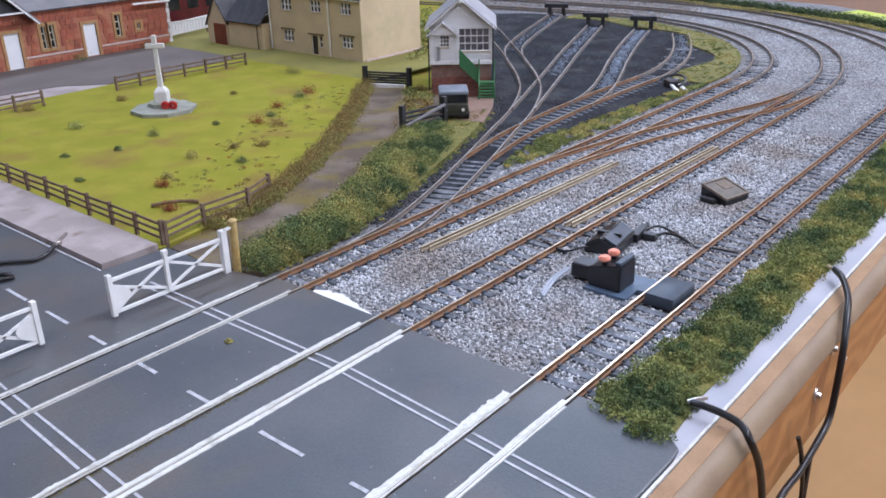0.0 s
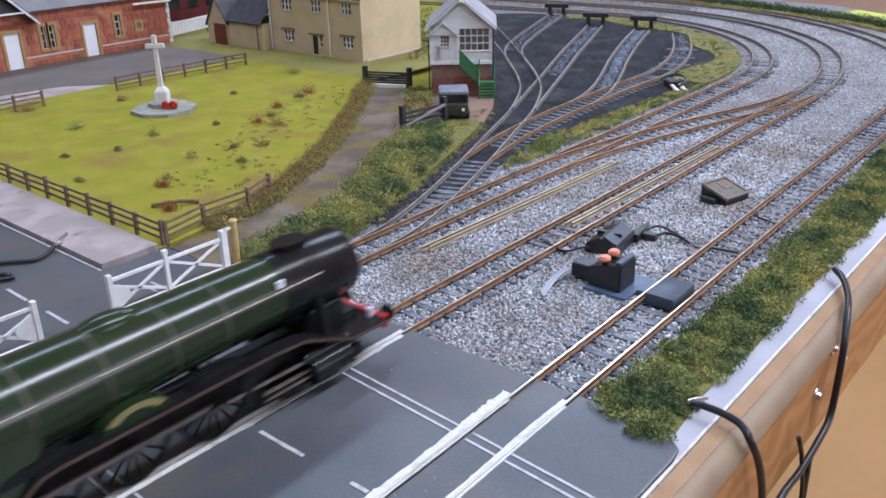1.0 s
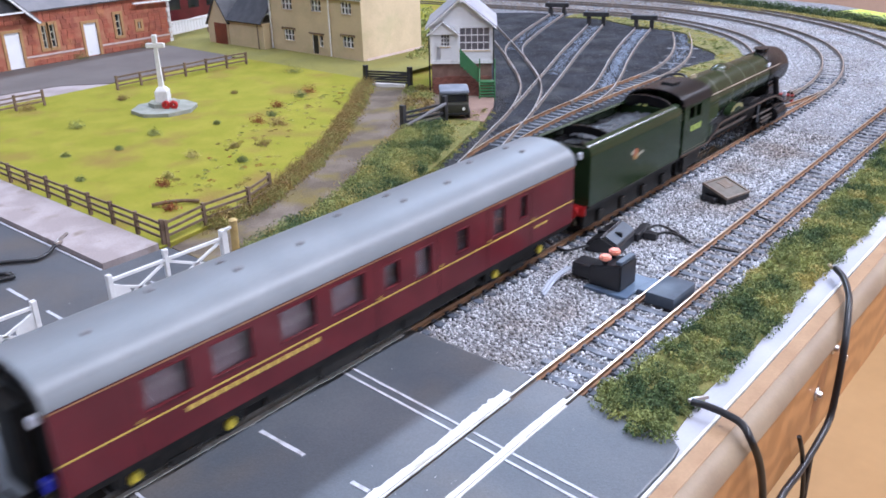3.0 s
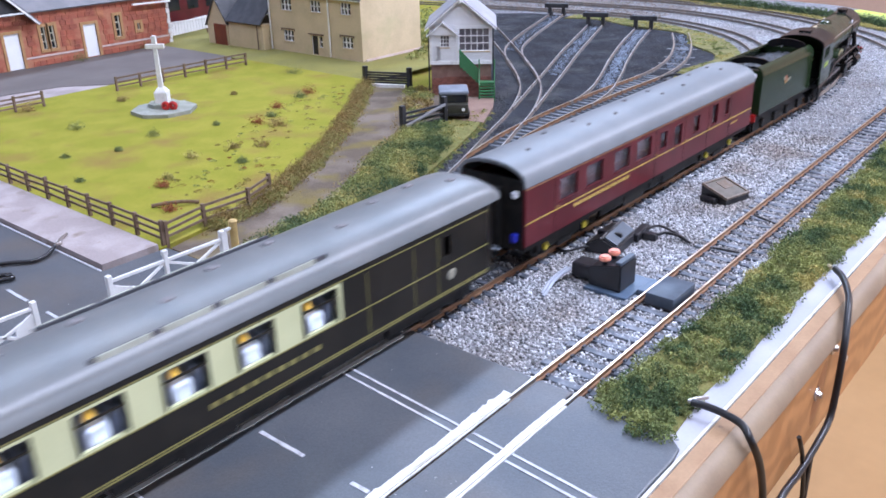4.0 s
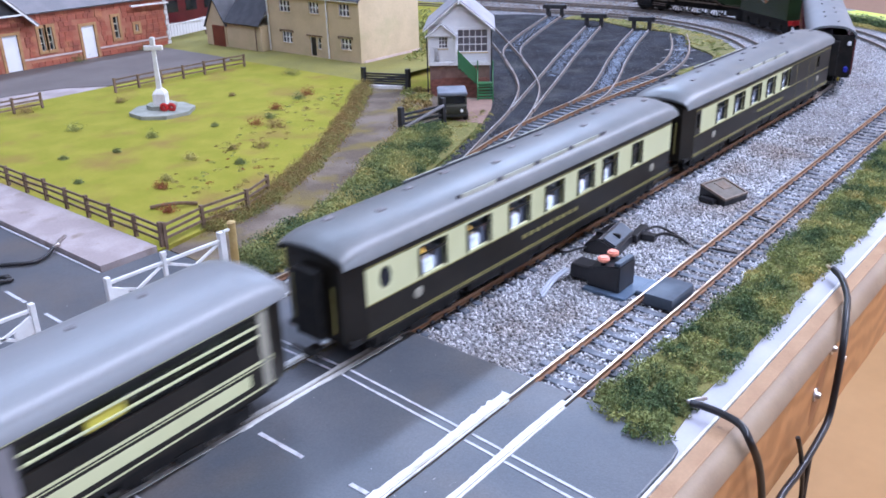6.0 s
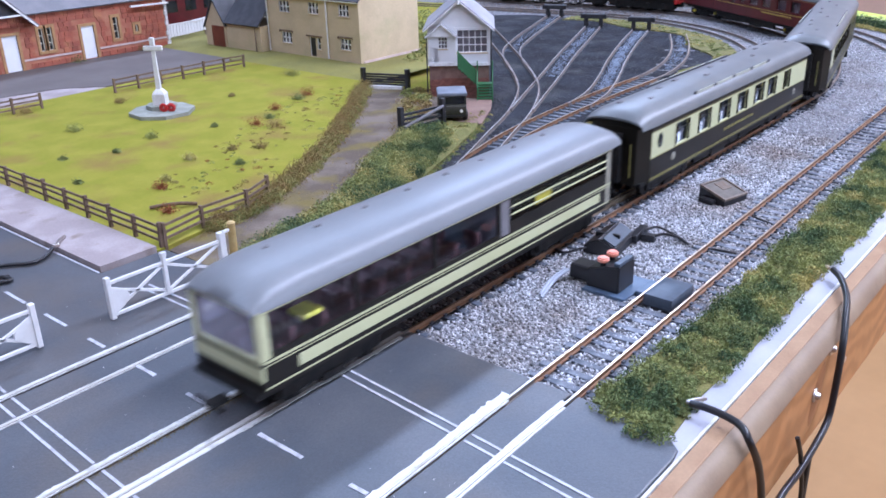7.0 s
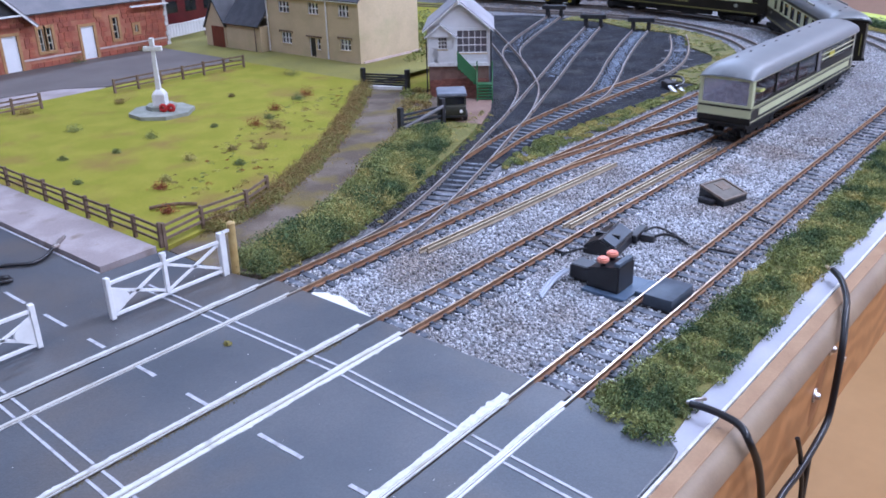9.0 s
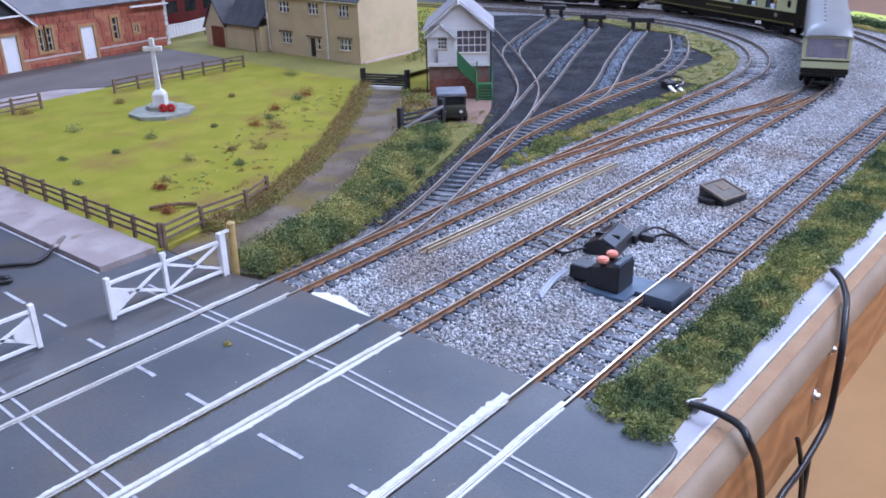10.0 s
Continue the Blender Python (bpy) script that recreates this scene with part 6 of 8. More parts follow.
M["palegrime"] = material("dull_brass_side", (0.33, 0.27, 0.19), 0.6, metal=0.3, second=(0.24, 0.19, 0.13), scale=90)
loose_rail((0.2872, 0.2574), (0.4613, 0.2512), "loose tarnished brass rail lying on the ballast")
loose_rail((0.2900, 0.2545), (0.4640, 0.2485), "loose tarnished brass rail lying on the ballast")
loose_rail((0.3549, 0.2186), (0.5281, 0.2148), "loose tarnished brass rail lying inside the track")
loose_rail((0.3575, 0.2160), (0.5300, 0.2122), "loose tarnished brass rail lying inside the track")


# black cables over the board edge and on the road
def cable(pts, r, label):
    t = thing("cable", label, "cable")
    part("sheath", tube(bmesh.new(), pts, r, 10), M["black"], t, smooth=True)
    return t


c = cable([(0.2357, 0.0942, 0.0035), (0.2356, 0.0901, 0.0040), (0.2357, 0.0831, 0.0036), (0.2344, 0.0767, 0.0028), (0.2320, 0.0725, -0.0002), (0.2380, 0.0708, -0.0115), (0.2455, 0.0705, -0.0290), (0.252, 0.0705, -0.055), (0.258, 0.0705, -0.10), (0.26, 0.072, -0.2), (0.31, 0.08, FLOOR)], 0.0013, "black cable hanging over the wooden board edge")
part("bare_end", tube(bmesh.new(), [(0.2362, 0.0958, 0.0030), (0.2388, 0.0938, 0.0034), (0.2416, 0.0914, 0.0035)], 0.0007, 6), M["steelrail"], c, "bare silver wire end")
c = cable([(0.3702, 0.0905, 0.0035), (0.3611, 0.0845, 0.0040), (0.3466, 0.0780, 0.0034), (0.3332, 0.0741, 0.0020), (0.3240, 0.0712, -0.0068), (0.3200, 0.0703, -0.0250), (0.3160, 0.0701, -0.0365), (0.303, 0.0700, -0.0406), (0.2845, 0.0700, -0.0430), (0.2629, 0.0700, -0.0430), (0.22, 0.0690, -0.055), (0.18, 0.069, -0.08), (0.15, 0.075, -0.16), (0.12, 0.078, FLOOR)], 0.0014, "black cable looping down the wooden board edge")
part("bare_end", tube(bmesh.new(), [(0.3740, 0.0945, 0.0028), (0.3722, 0.0935, 0.0034), (0.3704, 0.0924, 0.0035)], 0.0007, 6), M["brass"], c)
cable([(0.2830, 0.0718, -0.0270), (0.2840, 0.0712, -0.0300), (0.2890, 0.0708, -0.0400), (0.2970, 0.0706, -0.0630), (0.300, 0.0705, -0.11), (0.298, 0.0715, FLOOR)], 0.0009, "thin black cable end against the board")
c = cable([(0.02, 0.50, 0.0009), (0.09, 0.445, 0.0010), (0.1480, 0.4045, 0.0010), (0.1560, 0.3985, 0.0010), (0.1625, 0.3930, 0.0010), (0.1700, 0.3945, 0.0012), (0.1760, 0.3985, 0.0024)], 0.0010, "black wire lying on the road by the kerb")
part("bare_end", tube(bmesh.new(), [(0.1758, 0.3983, 0.0024), (0.1800, 0.4015, 0.0034), (0.1870, 0.4070, 0.0032)], 0.0008, 6), M["steelrail"], c, "bare silver wire end")
part("clip", box(bmesh.new(), 0.1765, 0.1800, 0.3978, 0.4000, 0.0022, 0.0040, 0.0005), M["steelrail"], c)
cable([(0.09, 0.43, 0.0009), (0.1430, 0.3905, 0.0010), (0.1462, 0.3862, 0.0010), (0.1430, 0.3830, 0.0010), (0.10, 0.41, 0.0009)], 0.0010, "second loop of black wire on the road")

t = thing("dropped_lever", "black and white lever frame lying on the ash", "lever", pose(0.679, 0.3165, -0.003, 0, 0, -129))
part("ring", tube(bmesh.new(), [(0.016 * math.cos(a) - 0.004, 0.010 * math.sin(a), 0.004 + 0.004 * math.sin(a)) for a in np.linspace(-0.4, 3.4, 10)], 0.0011, 7), M["black"], t)
part("block", box(bmesh.new(), -0.008, 0.006, -0.006, 0.004, 0, 0.006, 0.0012), M["black"], t)
for y in (-0.004, 0.003):
    part("arm", bar(bmesh.new(), (0.0, y, 0.004), (0.021, y - 0.002, 0.0015), 0.0024, 0.0016), M["boards"], t, "white lever arm")
part("arm", bar(bmesh.new(), (-0.018, 0.002, 0.002), (-0.009, 0.008, 0.005), 0.0022, 0.0014), M["boards"], t, "white lever arm")


# ---- the train's way ----
MAIN = resample(LINE_MID, 0.005)


def on_line(s):
    """The place on the main line s metres past x = 0, and the heading there."""
    k = max(0.0, (s + 1.6) / 0.005)
    i = min(int(k), len(MAIN) - 2)
    return MAIN[i][0].lerp(MAIN[i + 1][0], k - i), MAIN[i][1]


# where the front buffers stand, second by second
FRONT = [(0.0, 0.006), (0.6, 0.1276), (1.0, 0.2095), (1.5, 0.314), (2.5, 0.5245), (3.5, 0.737), (4.5, 0.951), (5.5, 1.168), (6.5, 1.384), (7.5, 1.596), (8.0, 1.695), (8.5, 1.789), (9.0, 1.890), (9.5, 1.983), (10.0, 2.075)]


def front_at(t):
    T, S = [a for a, b in FRONT], [b for a, b in FRONT]
    i = max(k for k in range(len(T) - 1) if T[k] <= t)
    def slope(k):
        if k == 0 or k == len(T) - 1:
            return (S[min(k + 1, len(T) - 1)] - S[max(k - 1, 0)]) / (T[min(k + 1, len(T) - 1)] - T[max(k - 1, 0)])
        return (S[k + 1] - S[k - 1]) / (T[k + 1] - T[k - 1])
    h = T[i + 1] - T[i]
    u = (t - T[i]) / h
    return (2 * u ** 3 - 3 * u * u + 1) * S[i] + (u ** 3 - 2 * u * u + u) * h * slope(i) + (3 * u * u - 2 * u ** 3) * S[i + 1] + (u ** 3 - u * u) * h * slope(i + 1)


def ride(vehicle, middle, base):
    """Keys a vehicle whose middle lies that far behind the front buffers, on two bogies base apart."""
    rows = []
    for k in range(41):
        t = k * 0.25
        s = front_at(t) - middle
        a, b = on_line(s - base / 2)[0], on_line(s + base / 2)[0]
        c, d = (a + b) / 2, b - a
        rows.append((t, pose(c.x, c.y, 0, 0, 0, math.degrees(math.atan2(d.y, d.x)))))
    walk(vehicle, rows)


# ---- rolling stock ----
M["umber"] = material("umber_brown", (0.011, 0.0095, 0.007), 0.36, second=(0.018, 0.015, 0.011), scale=60, fine=0.03, coat=0.08)
M["pcream"] = material("pullman_cream", (0.56, 0.57, 0.33), 0.35, second=(0.52, 0.53, 0.3), scale=60, fine=0.03, coat=0.3)
M["gold"] = material("gold_lining", (0.5, 0.36, 0.08), 0.4, fine=0.05, second=(0.42, 0.3, 0.06), scale=200)
M["goldline"] = material("dull_gold_lining", (0.22, 0.2, 0.06), 0.45, fine=0.05, second=(0.18, 0.16, 0.05), scale=200)
M["roofgrey"] = material("roof_grey", (0.16, 0.175, 0.19), 0.45, second=(0.19, 0.205, 0.22), scale=30, stain=(0.13, 0.14, 0.155), stain_scale=25, stain_at=(0.6, 0.85), fine=0.05)
M["roofdirty"] = material("grimy_dark_roof", (0.135, 0.148, 0.155), 0.38, second=(0.165, 0.175, 0.18), scale=40, stain=(0.19, 0.19, 0.18), stain_scale=25, stain_at=(0.55, 0.8), fine=0.06)
M["crestred"] = material("small_red_crest", (0.22, 0.04, 0.02), 0.5, second=(0.3, 0.2, 0.06), scale=500, fine=0.1)
M["roofsilver"] = material("roof_pale_grey", (0.2, 0.215, 0.23), 0.4, second=(0.18, 0.195, 0.21), scale=30, fine=0.05)
M["under"] = material("underframe_black", (0.012, 0.012, 0.012), 0.55, second=(0.022, 0.02, 0.018), scale=200, fine=0.1)
M["axlebox"] = material("yellow_axlebox", (0.6, 0.5, 0.04), 0.5, fine=0.05, second=(0.5, 0.4, 0.03), scale=300)
M["glass"] = glass("coach_glass")
# rear pane: pale tint and lowered transmission paint in the ceiling's reflection
M["sheenpane"] = glass("pane_painted_reflection", (0.6, 0.58, 0.66), 0.1)
M["sheenpane"].node_tree.nodes["Principled BSDF"].inputs["Transmission Weight"].default_value = 0.72
M["cloth"] = material("white_tablecloth", (0.72, 0.74, 0.8), 0.7, second=(0.62, 0.64, 0.7), scale=300, fine=0.05)
M["lampshade"] = glow("orange_table_lamp", (1.0, 0.55, 0.06), 0.3)
M["seat"] = material("dark_maroon_seat", (0.11, 0.045, 0.05), 0.8, second=(0.07, 0.03, 0.035), scale=200, fine=0.1)
M["yseat"] = material("yellow_interior", (0.5, 0.45, 0.05), 0.6, second=(0.4, 0.36, 0.04), scale=200, fine=0.1)
M["greypartition"] = material("blue_grey_partition", (0.1, 0.11, 0.14), 0.6, second=(0.14, 0.15, 0.18), scale=100, fine=0.06)
M["green_loco"] = material("locomotive_green", (0.014, 0.026, 0.010), 0.2, second=(0.018, 0.031, 0.013), scale=40, fine=0.03, coat=0.05)
M["smokebox"] = material("smokebox_black", (0.009, 0.009, 0.010), 0.24, second=(0.014, 0.014, 0.015), scale=90, fine=0.06)
M["lining"] = material("orange_lining", (0.04, 0.04, 0.02), 0.5, fine=0.05, second=(0.06, 0.05, 0.028), scale=200)
M["beamred"] = material("buffer_beam_red", (0.5, 0.02, 0.02), 0.4, fine=0.04, second=(0.42, 0.02, 0.02), scale=200)
M["motion_rod"] = material("rod_steel", (0.3, 0.26, 0.23), 0.4, metal=0.8, fine=0.08, second=(0.22, 0.17, 0.14), scale=200)
M["brassband"] = material("brass_nameplate", (0.26, 0.22, 0.09), 0.35, metal=0.3, fine=0.08, second=(0.28, 0.28, 0.1), scale=400)
M["copper"] = material("worn_running_edge", (0.075, 0.045, 0.03), 0.5, fine=0.1, second=(0.05, 0.03, 0.02), scale=200)
M["numyellow"] = material("yellow_green_numerals", (0.3, 0.38, 0.08), 0.5, fine=0.05, second=(0.26, 0.33, 0.07), scale=200)
M["bluelamp"] = material("blue_plastic", (0.02, 0.03, 0.4), 0.4, fine=0.03, second=(0.02, 0.02, 0.3), scale=200)


def wall_y(bm, y, x0, x1, z0, z1, thick, holes=()):
    """A wall along x from y inwards by thick (signed), with openings (x0, x1, z0, z1) right through it."""
    xs = sorted({x0, x1, *[h[0] for h in holes], *[h[1] for h in holes]})
    zs = sorted({z0, z1, *[min(max(h[2], z0), z1) for h in holes], *[min(max(h[3], z0), z1) for h in holes]})
    for a, b in zip(xs, xs[1:]):
        for c, d in zip(zs, zs[1:]):
            if not any(h[0] <= (a + b) / 2 <= h[1] and h[2] <= (c + d) / 2 <= h[3] for h in holes):
                box(bm, a, b, min(y, y + thick), max(y, y + thick), c, d)
    bmesh.ops.remove_doubles(bm, verts=bm.verts, dist=1e-6)
    return bm


def roof_mesh(x0, x1, half, z0, z1, round_end=0.0, thick=0.0012, fall=0.45, run=0.013):
    """A domed roof with a thickness; round_end lowers and narrows it at the ends."""
    bm = bmesh.new()
    st = [x0, x0 + 0.15 * run, x0 + 0.46 * run, x0 + run, x1 - 0.013, x1 - 0.006, x1 - 0.002, x1] if round_end else [x0, x1]
    drop = [1, 0.55, 0.18, 0, 0, 0.18, 0.55, 1] if round_end else [0, 0]
    rings = []
    for j, (x, k) in enumerate(zip(st, drop)):
        sec = []
        low = fall if j < 4 else 0.45
        for i in range(17):
            a = math.pi * (i / 16)
            y, h = half * math.cos(a), (abs(math.sin(a)) ** 0.72)
            sec.append((y * (1 - 0.06 * k * round_end), z0 + (z1 - z0) * h * (1 - low * k * round_end)))
        for i in range(17):
            a = math.pi * (1 - i / 16)
            y, h = half * 0.94 * math.cos(a), (abs(math.sin(a)) ** 0.72)
            sec.append((y, z0 - 0.0004 + (z1 - z0 - thick) * h * (1 - low * k * round_end)))
        rings.append(sec)
    r = loft(bm, rings, st)
    bm.faces.new(r[0])
    bm.faces.new(r[-1][::-1])
    return bm


def lunette(x0, x1, half, z0, z1):
    """The curved panel that closes a roof's end."""
    bm = bmesh.new()
    sec = [(half * math.cos(math.pi * k / 12), z0 + (z1 - z0) * math.sin(math.pi * k / 12) ** 0.8) for k in range(13)]
    r = loft(bm, sec, sorted((x0, x1)))
    bm.faces.new(r[0])
    bm.faces.new(r[-1][::-1])
    return bm


M["orangeline"] = material("orange_cantrail_line", (0.32, 0.16, 0.07), 0.5, fine=0.05, second=(0.26, 0.13, 0.06), scale=200)
# maroon-grey that paints the sheen of the maroon coach's windows
M["blind"] = material("window_sheen_maroon", (0.1, 0.06, 0.065), 0.7, second=(0.13, 0.085, 0.09), scale=80, fine=0.08)
M["boardgrey"] = material("silver_roof_board", (0.4, 0.41, 0.34), 0.5, second=(0.32, 0.33, 0.27), scale=100, fine=0.06)
for key, level in (("smokebox", 0.18), ("under", 0.2), ("umber", 0.28), ("green_loco", 0.36), ("maroon", 0.4)):
    matt(M[key], level)
WHEELSETS, BOGIES = [], []
WHEEL = {}


def spoked_wheel(r, y, n=56):
    """A cast wheel in one piece: hub, fourteen spokes and tyre."""
    bm = bmesh.new()
    mid = bm.verts.new((0, 0, 0))
    hub, inner, tyre = [[bm.verts.new((q * math.cos(2 * math.pi * k / n), 0, q * math.sin(2 * math.pi * k / n))) for k in range(n)] for q in (0.0028, r * 0.87, r)]
    for k in range(n):
        m = (k + 1) % n
        bm.faces.new((mid, hub[k], hub[m]))
        bm.faces.new((inner[k], tyre[k], tyre[m], inner[m]))
        if k % 4 == 0:
            bm.faces.new((hub[k], inner[k], inner[m], hub[m]))
    bmesh.ops.solidify(bm, geom=bm.faces[:], thickness=0.0022)
    bmesh.ops.translate(bm, verts=bm.verts, vec=(0, y, 0))
    return bm


def wheelset(x, r, parent, name="wheelset", rim="under", spokes=False):
    key = (round(r, 5), spokes)
    if key not in WHEEL:
        bm = cyl(bmesh.new(), (0, -0.0066, 0), (0, 0.0066, 0), 0.0012, None, 8)
        wheels = []
        for s in (-1, 1):
            if spokes:
                wheels.append(spoked_wheel(r, s * 0.0082))
            else:
                cyl(bm, (0, s * 0.0070, 0), (0, s * 0.0095, 0), r, r, 20)
                cyl(bm, (0, s * 0.0066, 0), (0, s * 0.0070, 0), r * 1.08, None, 20)
                cyl(bm, (0, s * 0.0095, 0), (0, s * 0.0099, 0), r * 0.45, None, 8)
        ob = finish(name, bm, M[rim])
        WHEEL[key] = (ob.data, [part("wheel", w, M[rim], ob).data for w in wheels])
    else:
        axle, discs = WHEEL[key]
        ob = new(name, axle)
        for d in discs:
            new("wheel", d).parent = ob
    ob.parent = parent
    ob.location = (x, 0, r)
    WHEELSETS.append((ob, x, r))
    return ob


def bogie(x, parent, base, r=0.0066, boxes="under", offset=0.0):
    bm = bmesh.new()
    L = base / 2 + 0.006
    for s in (-1, 1):
        box(bm, -L, L, s * 0.0126 - 0.0009, s * 0.0126 + 0.0009, 0.0044, 0.0092, 0.0004)
        for q in (-1, 1):
            box(bm, q * base / 2 - 0.0022, q * base / 2 + 0.0022, s * 0.0126 - 0.0012, s * 0.0126 + 0.0012, 0.0030, 0.0090, 0.0004)
        box(bm, -0.006, 0.006, s * 0.0128 - 0.0012, s * 0.0128 + 0.0012, 0.0026, 0.0056, 0.0004)
    box(bm, -0.004, 0.004, -0.012, 0.012, 0.006, 0.0105)
    b = part("bogie", bm, M["under"], parent)
    b.location = (x, 0, 0)
    for q in (-1, 1):
        wheelset(q * base / 2, r, b)
        if boxes != "under":
            for s in (-1, 1):
                bm = cyl(bmesh.new(), (q * base / 2, s * 0.0138, 0.0066), (q * base / 2, s * 0.0148, 0.0066), 0.0019, 0.0017, 14)
                part("axlebox_cover", bm, M[boxes], b, "yellow axlebox cover")
    BOGIES.append((b, parent, x))
    return b


def couplings(t, L):
    for s in (-1, 1):
        bm = box(bmesh.new(), s * (L / 2 - 0.002), s * (L / 2 + 0.006), -0.0022, 0.0022, 0.0062, 0.0078, 0.0003)
        box(bm, s * (L / 2 + 0.0045), s * (L / 2 + 0.006), -0.0075, 0.0075, 0.0072, 0.0086, 0.0003)
        part("coupling", bm, M["under"], t)


TRAIN = []


def underframe(t, L, gear=True):
    part("floor", box(bmesh.new(), -L / 2 + 0.002, L / 2 - 0.002, -0.0165, 0.0165, 0.0108, 0.0128), M["under"], t)
    if gear:
        for x, w, h in ((-0.022, 0.022, 0.0062), (0.018, 0.016, 0.0055), (0.0, 0.010, 0.0048)):
            for s in (-1, 1):
                part("battery_box", box(bmesh.new(), x - w / 2, x + w / 2, s * 0.0125 - 0.003, s * 0.0125 + 0.003, 0.0108 - h, 0.0108, 0.0006), M["under"], t)
        for s in (-1, 1):
            # black solebar, made deep to fill in the shade under the coach too
            part("solebar", box(bmesh.new(), -0.056, 0.056, s * 0.0140 - 0.0010, s * 0.0140 + 0.0010, 0.0062, 0.0107, 0.0003), M["under"], t)
            part("truss", bar(bmesh.new(), (-0.055, s * 0.0130, 0.0095), (0.055, s * 0.0130, 0.0095), 0.0010, 0.0016), M["under"], t)
    couplings(t, L)


def side_panes(t, holes, half):
    for s in (-1, 1):
        for a, b, c, d in holes:
            p = part("window", box(bmesh.new(), a, b, s * (half - 0.0009) - 0.0001, s * (half - 0.0009) + 0.0001, c, d), M["glass"], t)
            p.visible_shadow = False


def maroon_coach():
    L, half = 0.2515, 0.0178
    t = thing("passenger_coach", "maroon model coach with grey roof and gold lining", "coach", group="vehicles of the train")
    holes = [(0.0835, 0.0885, 0.0285, 0.0385), (0.0645, 0.0725, 0.0265, 0.0385), (0.0405, 0.0475, 0.0275, 0.0370), (0.0165, 0.0250, 0.0250, 0.0370), (-0.001, 0.007, 0.0275, 0.0370),
             (-0.0265, -0.0110, 0.0275, 0.0385), (-0.0490, -0.0340, 0.0275, 0.0385), (-0.0755, -0.0605, 0.0275, 0.0385), (-0.0985, -0.0835, 0.0275, 0.0385)]
    for s in (-1, 1):
        body = part("body_side", wall_y(bmesh.new(), s * half, -L / 2, L / 2, 0.0138, 0.0418, -s * 0.0012, holes), M["maroon"], t)
        part("waist_line", box(bmesh.new(), -L / 2, L / 2, s * half - 0.0001, s * half + 0.0001, 0.0242, 0.0248), M["gold"], body)
        for z in (0.0402, 0.0413):
            part("cantrail_line", box(bmesh.new(), -L / 2, L / 2, s * half - 0.0001, s * half + 0.0001, z, z + 0.0005), M["gold" if z > 0.041 else "orangeline"], body)
        for k in range(6):
            part("number_bar", box(bmesh.new(), 0.0945 + k * 0.0017, 0.0957 + k * 0.0017, s * half - 0.0001, s * half + 0.00012, 0.0206, 0.0216), M["gold"], body)
        for k in range(13):
            part("lettering_bar", box(bmesh.new(), -0.086 + k * 0.0041, -0.0829 + k * 0.0041, s * half - 0.0001, s * half + 0.00012, 0.0212, 0.0228), M["gold"], body)
        for h in holes:
            bm = bmesh.new()
            for z in (h[2], h[3]):
                box(bm, h[0], h[1], s * half - 0.0004, s * half + 0.00015, z - 0.0002, z + 0.0002)
            part("window_bead", bm, M["maroon"], body)
        for x in (0.0915, 0.0600, 0.0290, -0.0055, -0.1025):
            part("door_gap", box(bmesh.new(), x - 0.00012, x + 0.00012, s * half - 0.0001, s * half + 0.00008, 0.0125, 0.0400), M["under"], body)
            part("door_handle", box(bmesh.new(), x + 0.0008, x + 0.0018, s * half, s * half + s * 0.0005, 0.0255, 0.0261), M["gold"], body)
    for s in (-1, 1):
        part("end_wall", box(bmesh.new(), s * (L / 2 - 0.0012), s * L / 2 - s * 0.00005, -half + 0.0012, half - 0.0012, 0.0116, 0.0440), M["under"], t)
        part("gangway", box(bmesh.new(), s * L / 2, s * (L / 2 + 0.0042), -0.0062, 0.0062, 0.013, 0.040, 0.0006), M["under"], t)
    part("roof", roof_mesh(-L / 2 - 0.0006, L / 2 + 0.0006, 0.0182, 0.0414, 0.0514), M["roofgrey"], t, smooth=True)
    for k in range(9):
        x = -0.105 + k * 0.026
        for y in ((-0.0045,), (0.0045,), (-0.0045, 0.0045))[k % 3]:
            bm = cyl(bmesh.new(), (x, y, 0.0500), (x, y, 0.0520), 0.0013, 0.0010, 10)
            part("roof_vent", bm, M["slategrey"], t)
    part("interior_floor", box(bmesh.new(), -L / 2 + 0.003, L / 2 - 0.003, -0.016, 0.016, 0.0130, 0.0142), M["seat"], t)
    # added sheets close behind the glass, coloured like its dim reflection
    for s in (-1, 1):
        part("partition", box(bmesh.new(), -L / 2 + 0.003, L / 2 - 0.003, s * 0.0135 - 0.0004, s * 0.0135 + 0.0004, 0.0142, 0.040), M["blind"], t)
    side_panes(t, holes, half)
    part("blue_lamp", box(bmesh.new(), -L / 2 - 0.003, -L / 2, -0.0145, -0.0115, 0.0160, 0.0200, 0.0006), M["bluelamp"], t)
    part("white_lamp", box(bmesh.new(), -L / 2 - 0.0026, -L / 2, -0.0145, -0.0118, 0.0365, 0.0395, 0.0006), M["cloth"], t)
    underframe(t, L)
    for x in (-0.087, 0.087):
        bogie(x, t, 0.034, boxes="axlebox")
    TRAIN.append((t, 0.4285, 0.174))


